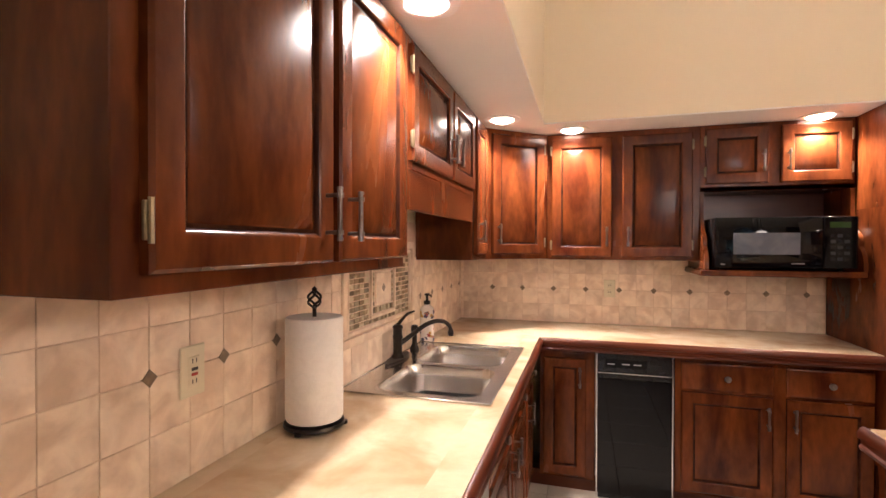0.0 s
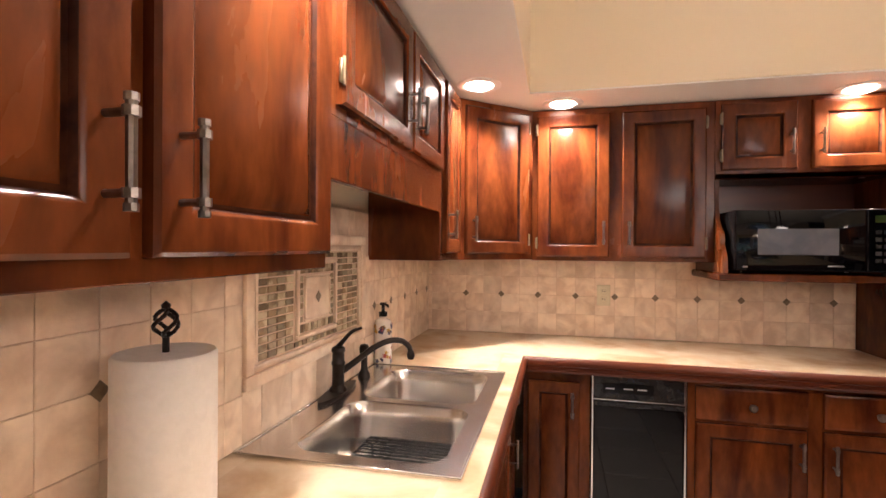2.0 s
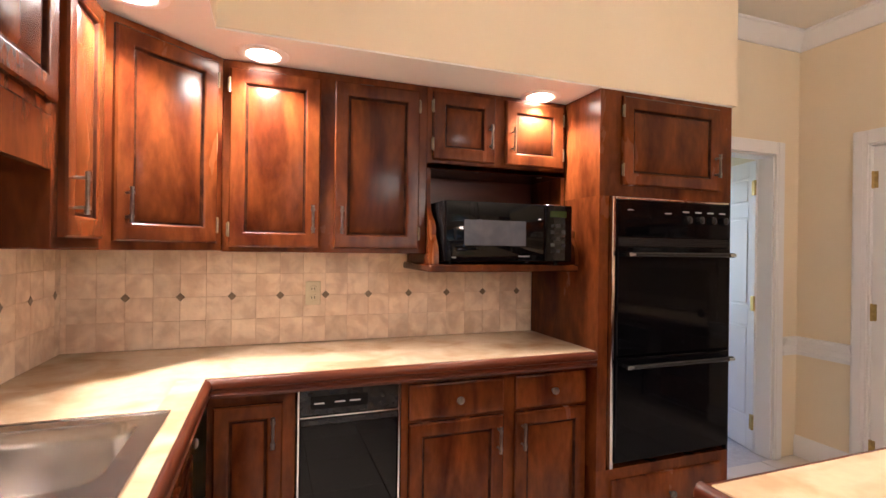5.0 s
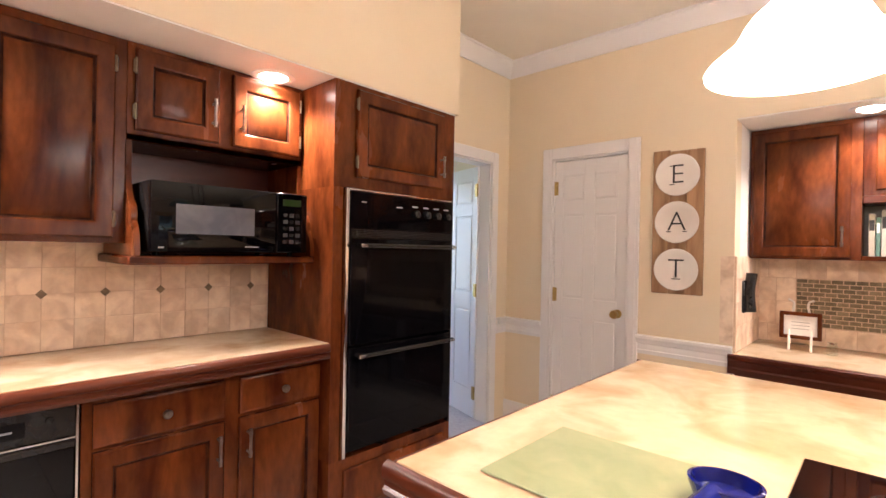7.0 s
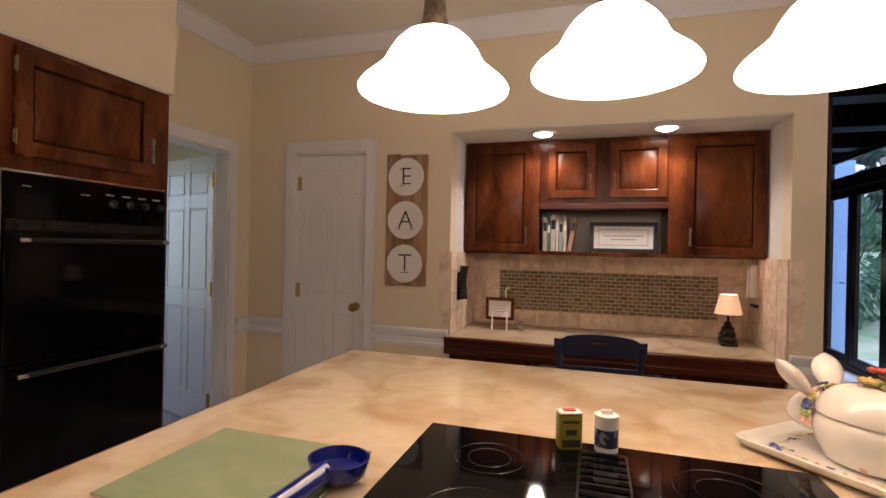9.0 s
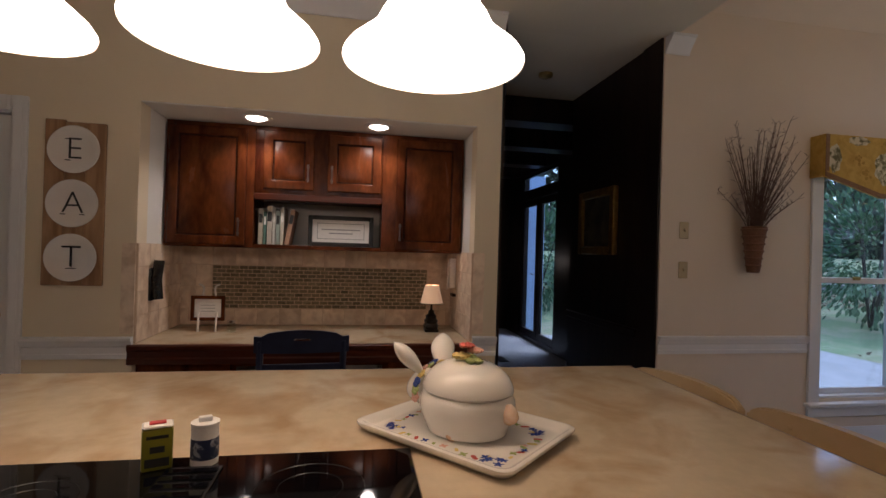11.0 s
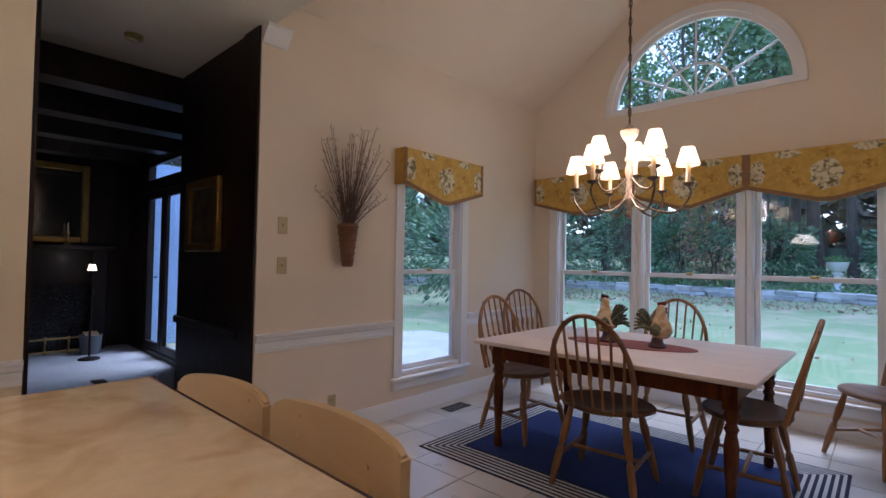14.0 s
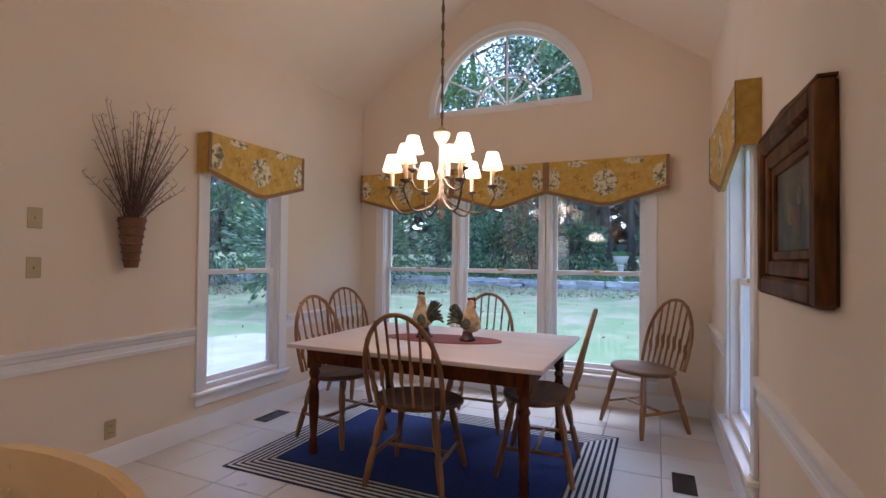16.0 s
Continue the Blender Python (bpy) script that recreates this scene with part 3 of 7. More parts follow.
def six_panel_door(w, h):
    """Slab from x 0 to w, y 0 to 0.035, with recessed panels on both faces."""
    bm = bmesh.new()
    c, s = 0.075, 0.07
    pw = (w - 2 * s - c) / 2
    cols = [(s, s + pw), (s + pw + c, w - s)]
    rows = [(0.22, 0.86), (1.0, 1.62), (1.72, h - 0.11)]
    box(bm, 0, 0.008, 0, w, 0.027, h)
    for y0, y1 in ((0, 0.009), (0.026, 0.035)):
        box(bm, 0, y0, 0, s, y1, h, 0.002)
        box(bm, w - s, y0, 0, w, y1, h, 0.002)
        box(bm, s + pw, y0, 0, s + pw + c, y1, h, 0.002)
        zs = [0] + [z for r in rows for z in r] + [h]
        for z0, z1 in zip(zs[::2], zs[1::2]):
            for x0, x1 in cols:
                box(bm, x0, y0, z0, x1, y1, z1, 0.002)
        for x0, x1 in cols:
            for z0, z1 in rows:
                box(bm, x0 + 0.014, y0 + 0.0015, z0 + 0.014, x1 - 0.014, y1 - 0.0005, z1 - 0.014, 0.0032)
    return bm


def door(name, label, w, h, m, knob_x, hinge_x, handle=True, hinge_y=-0.006):
    d = tagged(new(name), label, "door", kind="structure")
    d.matrix_basis = m
    part("leaf", six_panel_door(w, h), WHITE, d)
    if handle:
        bm = bmesh.new()
        lathe(bm, [(0.03, 0), (0.03, 0.006), (0.012, 0.01), (0.011, 0.035), (0.026, 0.045), (0.031, 0.06), (0.026, 0.074), (0.0, 0.078)], 20)
        part("door_knob", bm, BRASS, d, "polished brass knob", pose(knob_x, 0.0, 0.92, 90, 0, 0))
    for z in (0.2, 1.02, 1.82):
        part("hinge", tube(boxes((hinge_x - 0.014, hinge_y - 0.003, z - 0.05, hinge_x + 0.02, hinge_y + 0.003, z + 0.05)), [(hinge_x - 0.008, hinge_y, z - 0.052), (hinge_x - 0.008, hinge_y, z + 0.052)], 0.009, 8), BRASS, d, "brass butt hinge")
    return d


door("door_1", "closed white six-panel pantry door", PY1 - PY0 - 0.03, PZ - 0.03, pose(EX + 0.02, PY1 - 0.015, 0.01, 0, 0, -90), PY1 - PY0 - 0.09, 0.008)
door("door_2", "open white six-panel hall door", DX1 - DX0 - 0.04, DZ - 0.03, pose(DX1 + 0.005, HALL_Y + 0.10, 0.01, 0, 0, 73), 0.62, 0.012, hinge_y=0.038)
for k, (x, y, rz, w, h) in enumerate(((EX, PY1, -90, PY1 - PY0, PZ), (DX0, HALL_Y, 0, DX1 - DX0, DZ))):
    c = tagged(new("trim_door_%d" % (k + 1)), "white painted door casing", "casing", kind="structure")
    c.matrix_basis = pose(x, y, 0, 0, 0, rz)
    for r in ((-0.075, 0, 0.004, h + 0.08), (w - 0.004, 0, w + 0.075, h + 0.08), (0.004, h - 0.004, w - 0.004, h + 0.08)):
        part("casing", boxes((r[0], -0.018, r[1], r[2], -0.001, r[3]), (r[0] + 0.012, -0.024, r[1], r[2] - 0.02, -0.018, r[3]), bevel=0.003), WHITE, c)
    part("jamb", boxes((0, 0.001, 0, 0.014, 0.128, h), (w - 0.014, 0.001, 0, w, 0.128, h), (0.014, 0.001, h - 0.014, w - 0.014, 0.128, h)), WHITE, c)


# ---------- cabinetry ----------
def door_mesh(w, h, f=0.062):
    """Raised-panel cabinet door: x 0 to w, z 0 to h, back at y = 0, front towards -y."""
    bm = bmesh.new()
    f = min(f, w * 0.24, h * 0.26)
    rows = [(0, 0), (0, -0.015), (0.006, -0.021), (f - 0.010, -0.021), (f - 0.003, -0.017), (f + 0.001, -0.009), (f + 0.008, -0.009), (f + 0.012, -0.011), (f + 0.036, -0.0185)]
    prev = None
    for i, y in rows:
        ring = [bm.verts.new(p) for p in ((i, y, i), (w - i, y, i), (w - i, y, h - i), (i, y, h - i))]
        if prev:
            for k in range(4):
                fc = bm.faces.new((prev[k], prev[(k + 1) % 4], ring[(k + 1) % 4], ring[k]))
                fc.material_index = 1 if f - 0.001 < i < f + 0.010 else 0
        else:
            bm.faces.new(list(reversed(ring)))
        prev = ring
    bm.faces.new(prev)
    return bm


def pull_bm(length=0.108):
    bm = bmesh.new()
    tube(bm, [(0, -0.032, -length / 2), (0, -0.032, length / 2)], 0.0055, 8)
    for z in (-length * 0.37, length * 0.37):
        tube(bm, [(0, 0, z), (0, -0.032, z)], 0.0045, 8)
        lathe(bm, [(0.0085, -0.005), (0.0085, 0.005)], 8, (0, -0.032, z))
    for z in (-length / 2, length / 2):
        lathe(bm, [(0.007, -0.004), (0.007, 0.004)], 8, (0, -0.032, z))
    return bm


PULL = mesh_of("pull", pull_bm(), PEWTER)
KNOB = mesh_of("knob", lathe(bmesh.new(), [(0.007, 0), (0.006, 0.012), (0.015, 0.018), (0.017, 0.025), (0.012, 0.031), (0, 0.033)], 16), PEWTER)
HINGE = mesh_of("hinge", lathe(boxes((-0.008, -0.006, -0.026, 0.008, 0.001, 0.026), bevel=0.002), [(0.004, -0.03), (0.004, 0.03)], 8, (0, -0.008, 0)), NICKEL)


def add_door(cab, x, z, w, h, y=0.0, pull=None, hinge=None, pz=None, m=None):
    d = part("door", door_mesh(w, h), CHERRY, cab, at=(m or Matrix()) @ pose(x, y, z))
    d.data.materials.append(GLAZE)
    if pull is not None:
        piece("handle", PULL, d, pose(pull, -0.021, pz if pz is not None else 0.12))
    if hinge is not None:
        for hz in (0.07, h - 0.07):
            piece("hinge", HINGE, d, pose(hinge, -0.012, hz))
    return d


def add_drawer(cab, x, z, w, h, y=0.0):
    bm = bmesh.new()
    prev = None
    for i, yy in ((0, 0), (0, -0.014), (0.008, -0.019), (0.014, -0.0195), (0.022, -0.022)):
        ring = [bm.verts.new(p) for p in ((i, yy, i), (w - i, yy, i), (w - i, yy, h - i), (i, yy, h - i))]
        if prev:
            for k in range(4):
                bm.faces.new((prev[k], prev[(k + 1) % 4], ring[(k + 1) % 4], ring[k]))
        else:
            bm.faces.new(list(reversed(ring)))
        prev = ring
    bm.faces.new(prev)
    d = part("drawer_front", bm, CHERRY, cab, at=pose(x, y, z))
    piece("knob", KNOB, d, pose(w / 2, -0.022, h / 2, 90, 0, 0))
    return d


def cabinet(name, label, w, d, h, m, mat=None):
    """Carcass: x 0 to w, front at y = 0, back at y = d."""
    cab = thing(name, label, "cabinet", m)
    part("body", boxes((0, 0, 0, w, d, h), bevel=0.002), mat or CHERRY, cab)
    return cab


UB, UT = 1.375, SOF - 0.01
# west uppers, facing east
FACE = 0.27
W90 = lambda y, z, x=FACE: pose(x, y, z, 0, 0, 90)
cab = cabinet("wall_cabinet", "cherry wall cabinet with two tall raised-panel doors", 0.985, 0.31, UT - UB, W90(1.115, UB))
add_door(cab, 0.04, 0.03, 0.47, 0.70, pull=0.435, hinge=0.0, pz=0.105)
add_door(cab, 0.54, 0.03, 0.43, 0.70, pull=0.035, hinge=None, pz=0.105)
cab = cabinet("wall_cabinet", "short cherry wall cabinet above the sink", 0.98, 0.31, UT - 1.695, W90(2.10, 1.695))
add_door(cab, 0.04, 0.025, 0.495, 0.38, pull=0.455, hinge=0.0)
add_door(cab, 0.55, 0.025, 0.41, 0.38, pull=0.035, hinge=None)
part("valance", boxes((0, -0.001, -0.135, 0.98, 0.02, 0.0), bevel=0.003), CHERRY, cab, "plain cherry valance board")
cab = cabinet("wall_cabinet", "narrow cherry wall cabinet beside the corner", 0.36, 0.31, UT - 1.365, W90(3.08, 1.365))
add_door(cab, 0.04, 0.03, 0.29, 0.71, pull=0.04, hinge=None)
# corner unit with a diagonal door
P0, P1 = Vector((FACE, 3.44)), Vector((0.60, 3.74))
dl = (P1 - P0).length
ang = math.degrees(math.atan2(P1.y - P0.y, P1.x - P0.x))
cab = thing("corner_cabinet", "cherry corner wall cabinet with diagonal door", "cabinet")
part("body", prism(bmesh.new(), [(WX + 0.012, 3.441), (FACE, 3.441), (0.599, 3.74), (0.599, NY - 0.012), (WX + 0.012, NY - 0.012)], 1.36, UT), CHERRY, cab)
add_door(cab, 0.035, 0.03, dl - 0.07, 0.71, pull=0.035, hinge=dl - 0.07, m=pose(P0.x + 0.001, P0.y - 0.001, 1.36, 0, 0, ang))
# north uppers
cab = cabinet("wall_cabinet", "cherry wall cabinet with two tall raised-panel doors", 0.86, 0.318, UT - 1.355, pose(0.60, 3.74, 1.355))
add_door(cab, 0.026, 0.02, 0.355, 0.72, pull=0.325, hinge=0.0)
add_door(cab, 0.44, 0.02, 0.38, 0.72, pull=0.03, hinge=0.38)
cab = thing("microwave_cabinet", "cherry cabinet with open microwave shelf and scrolled sides", "cabinet", pose(1.46, 3.74, 0))
part("body", boxes((0, 0, 1.752, 0.745, 0.318, UT), (0, 0, 1.752, 0.745, 0.02, 1.78), bevel=0.002), CHERRY, cab)
part("back_panel", boxes((0.02, 0.30, 1.31, 0.725, 0.318, 1.752)), CHERRY_DARK, cab, "dark cherry back panel")
add_door(cab, 0.025, 0.04, 0.315, 0.315, pull=0.285, hinge=0.0, m=pose(0, 0, 1.752))
add_door(cab, 0.40, 0.04, 0.325, 0.315, pull=0.03, hinge=0.325, m=pose(0, 0, 1.752))
part("shelf", boxes((-0.02, -0.135, 1.276, 0.745, 0.318, 1.31), bevel=0.006), CHERRY, cab)
scroll = [(0.318, 1.31), (-0.13, 1.31), (-0.13, 1.35), (-0.12, 1.39), (-0.10, 1.42), (-0.085, 1.44), (-0.09, 1.47), (-0.075, 1.50), (-0.045, 1.52), (-0.015, 1.56), (0.0, 1.62), (0.0, 1.752), (0.318, 1.752)]
for x in (0.0, 0.725):
    bm = bmesh.new()
    a = [bm.verts.new((x, p, z)) for p, z in scroll]
    b = [bm.verts.new((x + 0.02, p, z)) for p, z in scroll]
    bm.faces.new(a)
    bm.faces.new(list(reversed(b)))
    for i in range(len(a)):
        j = (i + 1) % len(a)
        bm.faces.new((b[i], b[j], a[j], a[i]))
    part("side_panel", bm, CHERRY, cab, "scrolled cherry side panel")
# oven tower
cab = thing("oven_cabinet", "tall cherry cabinet holding the double wall oven", "cabinet", pose(2.21, 3.465, 0))
for nm, r in (("lower_box", (0, 0, 0.09, 0.82, 0.60, 0.36)), ("upper_box", (0, 0, 1.635, 0.82, 0.60, UT)), ("side_panel", (0, 0, 0.36, 0.055, 0.6, 1.635)), ("side_panel", (0.80, 0, 0.36, 0.82, 0.6, 1.635)), ("back_panel", (0.055, 0.4, 0.36, 0.8, 0.6, 1.635))):
    part(nm, boxes(r), CHERRY, cab)
part("toe_kick", boxes((0.0, 0.06, 0.0, 0.82, 0.58, 0.09)), CHERRY_DARK, cab)
add_door(cab, 0.12, 1.69, 0.60, 0.415, pull=0.565, hinge=0.0)
add_drawer(cab, 0.08, 0.11, 0.68, 0.20)

# base cabinets
CB, CT = 0.09, 0.868
cab = cabinet("base_cabinet", "cherry corner base cabinet with one narrow door", 0.31, 0.50, CT - CB, pose(0.575, 3.55, CB))
add_door(cab, 0.022, 0.02, 0.24, 0.68, pull=0.205, hinge=None, pz=0.58)
cab = cabinet("base_cabinet", "cherry base cabinet with two drawers above two doors", 0.905, 0.50, CT - CB, pose(1.303, 3.55, CB))
for x, w in ((0.03, 0.435), (0.525, 0.375)):
    add_drawer(cab, x, 0.575, w, 0.148)
    add_door(cab, x, 0.02, w, 0.54, pull=(w - 0.03 if x < 0.1 else 0.03), hinge=None, pz=0.44)
structure("trim_toe_kick", boxes((0.46, 3.61, 0, 2.21, 3.63, 0.09), (0.44, 0.12, 0, 0.46, 3.63, 0.09)), CHERRY_DARK, "dark recessed toe kick", "trim")
B90 = lambda y: pose(0.52, y, CB, 0, 0, 90)
cab = cabinet("base_cabinet", "cherry base cabinet at the start of the counter", 1.39, 0.55, CT - CB, B90(0.12))
for x in (0.03, 0.49, 0.95):
    add_drawer(cab, x, 0.575, 0.42, 0.148)
    add_door(cab, x, 0.02, 0.42, 0.54, pull=0.385, hinge=None, pz=0.44)
cab = cabinet("sink_cabinet", "cherry sink base cabinet with doors", 1.05, 0.06, CT - CB, B90(2.13))
for x in (0.03, 0.54):
    add_drawer(cab, x, 0.575, 0.47, 0.148)
    add_door(cab, x, 0.02, 0.47, 0.54, pull=(0.435 if x < 0.1 else 0.035), hinge=None, pz=0.46)
cab = cabinet("base_cabinet", "cherry corner base filler", 0.40, 0.55, CT - CB, B90(3.18))
add_drawer(cab, 0.03, 0.575, 0.29, 0.148)
add_door(cab, 0.03, 0.02, 0.29, 0.54, pull=0.03, hinge=None, pz=0.44)

# counters with a hole for the sink
SX0, SX1, SY0, SY1 = 0.02, 0.49, 2.25, 3.11
ct = thing("countertop", "beige stone-look laminate L-shaped countertop with cherry edge", "countertop")
for r in ((WX + 0.004, 0.12, SX0, 3.478), (SX1, 0.12, 0.578, 3.478), (SX0, 0.12, SX1, SY0), (SX0, SY1, SX1, 3.478), (WX + 0.004, 3.478, 2.208, NY - 0.004)):
    part("top", boxes((r[0], r[1], 0.87, r[2], r[3], 0.915)), LAMINATE, ct)
EDGE = [(0, 0.845), (0.012, 0.845), (0.016, 0.856), (0.010, 0.862), (0.010, 0.874), (0.018, 0.880), (0.020, 0.895), (0.014, 0.908), (0.006, 0.913), (0, 0.913)]


def edge_part(a, b, n, parent, mat, drop=0.0, prof=EDGE):
    bm = bmesh.new()
    a, b, n = Vector((*a, 0)), Vector((*b, 0)), Vector((*n, 0))
    rows = [[bm.verts.new(p + n * o + Vector((0, 0, z + drop))) for o, z in prof] for p in (a, b)]
    for i in range(len(prof)):
        j = (i + 1) % len(prof)
        bm.faces.new((rows[0][i], rows[0][j], rows[1][j], rows[1][i]))
    bm.faces.new(rows[0])
    bm.faces.new(list(reversed(rows[1])))
    part("edge", bm, mat, parent, "moulded dark cherry edge")


edge_part((0.579, 0.12), (0.579, 3.459), (1, 0), ct, CHERRY_DARK)
edge_part((0.579, 3.477), (2.208, 3.477), (0, -1), ct, CHERRY_DARK)

# island
IX0, IX1, IY0, IY1 = 1.615, 2.965, -0.05, 2.345
isl = thing("kitchen_island", "cherry kitchen island with beige stone-look top", "island")
part("top", boxes((IX0, IY0, 0.87, IX1, IY1, 0.915), bevel=0.003), LAMINATE, isl)
part("body", boxes((IX0 + 0.06, IY0 + 0.32, 0.09, IX1 - 0.06, IY1 - 0.06, 0.87), bevel=0.003), CHERRY, isl)
part("toe_kick", boxes((IX0 + 0.12, IY0 + 0.36, 0, IX1 - 0.12, IY1 - 0.12, 0.09)), CHERRY_DARK, isl)
edge_part((IX0 - 0.001, IY0 - 0.02), (IX0 - 0.001, IY1 + 0.02), (-1, 0), isl, CHERRY_DARK)
edge_part((IX1 + 0.001, IY0 - 0.02), (IX1 + 0.001, IY1 + 0.02), (1, 0), isl, CHERRY_DARK)
edge_part((IX0, IY1 + 0.001), (IX1, IY1 + 0.001), (0, 1), isl, CHERRY_DARK)
edge_part((IX0, IY0 - 0.001), (IX1, IY0 - 0.001), (0, -1), isl, CHERRY_DARK)
for k in range(3):
    add_door(isl, 0.03 + k * 0.42, 0, 0.38, 0.66, m=pose(IX1 - 0.06, IY1 - 0.06, 0.12, 0, 0, 180), pull=0.345, pz=0.55)
for k in range(4):
    add_door(isl, 0.03 + k * 0.5, 0, 0.45, 0.66, m=pose(IX0 + 0.06, IY1 - 0.06, 0.12, 0, 0, -90), pull=0.41, pz=0.55)

# desk in the recess
dk = thing("built_in_desk", "built-in cherry desk with beige laminate top", "desk")
part("top", boxes((EX - 0.02, RY0 + 0.006, 0.735, 4.885, RY1 - 0.006, 0.775)), LAMINATE, dk)
edge_part((EX - 0.021, RY0 - 0.01), (EX - 0.021, RY1 + 0.02), (-1, 0), dk, CHERRY_DARK, -0.14, [(0, 0.80), (0.012, 0.80), (0.016, 0.83), (0.008, 0.84), (0.010, 0.875), (0.020, 0.885), (0.020, 0.905), (0.008, 0.913), (0, 0.913)])
part("body", boxes((EX + 0.03, 1.72, 0.06, 4.88, RY1 - 0.004, 0.735), (EX + 0.03, RY0 + 0.004, 0.06, 4.88, 0.86, 0.735), (EX + 0.03, 0.86, 0.63, 4.7, 1.72, 0.735)), CHERRY, dk)
for y, w, zs in ((RY1 - 0.03, 0.49, ((0.10, 0.18), (0.30, 0.18), (0.52, 0.15))), (0.83, 0.49, ((0.10, 0.18), (0.30, 0.18), (0.52, 0.15)))):
    for z, h in zs:
        d = add_drawer(dk, 0, 0, w, h)
        d.matrix_basis = pose(EX + 0.03, y, z, 0, 0, -90)
d = add_drawer(dk, 0, 0, 0.80, 0.085)
d.matrix_basis = pose(EX + 0.03, 1.69, 0.64, 0, 0, -90)

E90 = lambda y, z, x=4.545: pose(x, y, z, 0, 0, -90)
cab = thing("desk_wall_cabinet", "cherry wall cabinet with open book shelf above the desk", "cabinet", E90(2.262, 0))
for nm, r in (("side_box", (0, 0, 1.335, 0.545, 0.33, RZ - 0.012)), ("side_box", (1.385, 0, 1.335, 1.955, 0.33, RZ - 0.012)), ("upper_box", (0.546, 0, 1.665, 1.384, 0.33, RZ - 0.012)), ("shelf", (0.546, 0, 1.335, 1.384, 0.33, 1.36))):
    part(nm, boxes(r, bevel=0.002), CHERRY, cab)
add_door(cab, 0.02, 1.35, 0.475, 0.77, pull=0.44, hinge=None)
add_door(cab, 0.60, 1.73, 0.325, 0.385, pull=0.29, hinge=None, pz=0.11)
add_door(cab, 1.015, 1.73, 0.36, 0.385, pull=0.03, hinge=None, pz=0.11)
add_door(cab, 1.48, 1.35, 0.455, 0.77, pull=0.03, hinge=None)
part("rail", boxes((0.545, -0.018, 1.655, 1.385, 0.0, 1.70), bevel=0.006), CHERRY_DARK, cab)

# ---------- lamps ----------
def downlight(x, y, z, power, sx=1.0):
    d = thing("recessed_light", "lit recessed downlight with white trim ring", "downlight", pose(x, y, z), "recessed lights")
    part("trim_ring", lathe(bmesh.new(), [(0.062, -0.001), (0.064, -0.006), (0.088, -0.009), (0.098, -0.004), (0.098, -0.001)], 28), WHITE, d)
    bm = bmesh.new()
    lathe(bm, [(0.0, -0.022), (0.03, -0.020), (0.05, -0.012), (0.061, -0.002)], 24)
    lens = part("lens", bm, LENS, d, "glowing frosted lens")
    spot("downlight_lamp", (x, y, z - 0.03), power)


for x, y in ((0.39, 1.97), (0.39, 3.29), (0.75, 3.64), (2.02, 3.68)):
    downlight(x, y, SOF - 0.008, CAN_POWER)
for y in (1.68, 0.92):
    downlight(4.36, y, RZ - 0.008, NICHE_POWER)


def pendant(x, y, z):
    p = thing("pendant_lamp", "lit white glass bell pendant on a dark stem", "pendant lamp", pose(x, y, z), "pendants over the island")
    prof = [(0.188, 0.0), (0.189, 0.006), (0.181, 0.018), (0.163, 0.034), (0.144, 0.050), (0.130, 0.064), (0.122, 0.078), (0.112, 0.098), (0.097, 0.120), (0.076, 0.140), (0.052, 0.152), (0.03, 0.157)]
    bm = bmesh.new()
    seg = 40
    rings = [[bm.verts.new((r * math.cos(2 * math.pi * i / seg), r * math.sin(2 * math.pi * i / seg), z)) for i in range(seg)] for r, z in prof]
    for a, b in zip(rings, rings[1:]):
        for i in range(seg):
            bm.faces.new((a[i], a[(i + 1) % seg], b[(i + 1) % seg], b[i]))
    part("shade", bm, MILK, p, "glowing white glass bell shade")
    bm = bmesh.new()
    rings = [[bm.verts.new(((r - 0.004) * math.cos(2 * math.pi * i / seg), (r - 0.004) * math.sin(2 * math.pi * i / seg), z - 0.001 if z > 0.01 else z)) for i in range(seg)] for r, z in prof]
    rings.insert(0, [bm.verts.new((0.1878 * math.cos(2 * math.pi * i / seg), 0.1878 * math.sin(2 * math.pi * i / seg), -0.0005)) for i in range(seg)])
    for a, b in zip(rings, rings[1:]):
        for i in range(seg):
            bm.faces.new((a[i], a[(i + 1) % seg], b[(i + 1) % seg], b[i]))
    part("shade_lining", bm, MILK_LINING, p, "creamy inner glass of the shade")
    part("cap", lathe(bmesh.new(), [(0.034, 0.150), (0.036, 0.17), (0.03, 0.195), (0.026, 0.255), (0.014, 0.275)], 20), IRON, p)
    part("stem", tube(bmesh.new(), [(0, 0, 0.27), (0, 0, CEIL - z)], 0.009, 8), IRON, p)
    part("canopy", lathe(bmesh.new(), [(0.06, CEIL - z - 0.03), (0.065, CEIL - z - 0.01), (0.065, CEIL - z - 0.001)], 24), IRON, p)
    part("light_bulb", lathe(bmesh.new(), [(0.0, 0.05), (0.03, 0.06), (0.04, 0.085), (0.03, 0.12), (0.016, 0.14), (0.015, 0.15)], 16), LENS, p, "lit bulb")
    bulb("pendant_bulb", (x, y, z + 0.03), PENDANT_POWER, 0.06)


for x, y, z in ((2.225, 1.742, 1.758), (2.255, 1.312, 1.776), (2.20, 0.884, 1.742)):
    pendant(x, y, z)


# ---------- kitchen appliances ----------
def bars(parent, rows, mat=PRINT_GREY, name="marking"):
    for x0, z0, x1, z1, y in rows:
        part(name, boxes((x0, y - 0.0012, z0, x1, y, z1)), mat, parent)


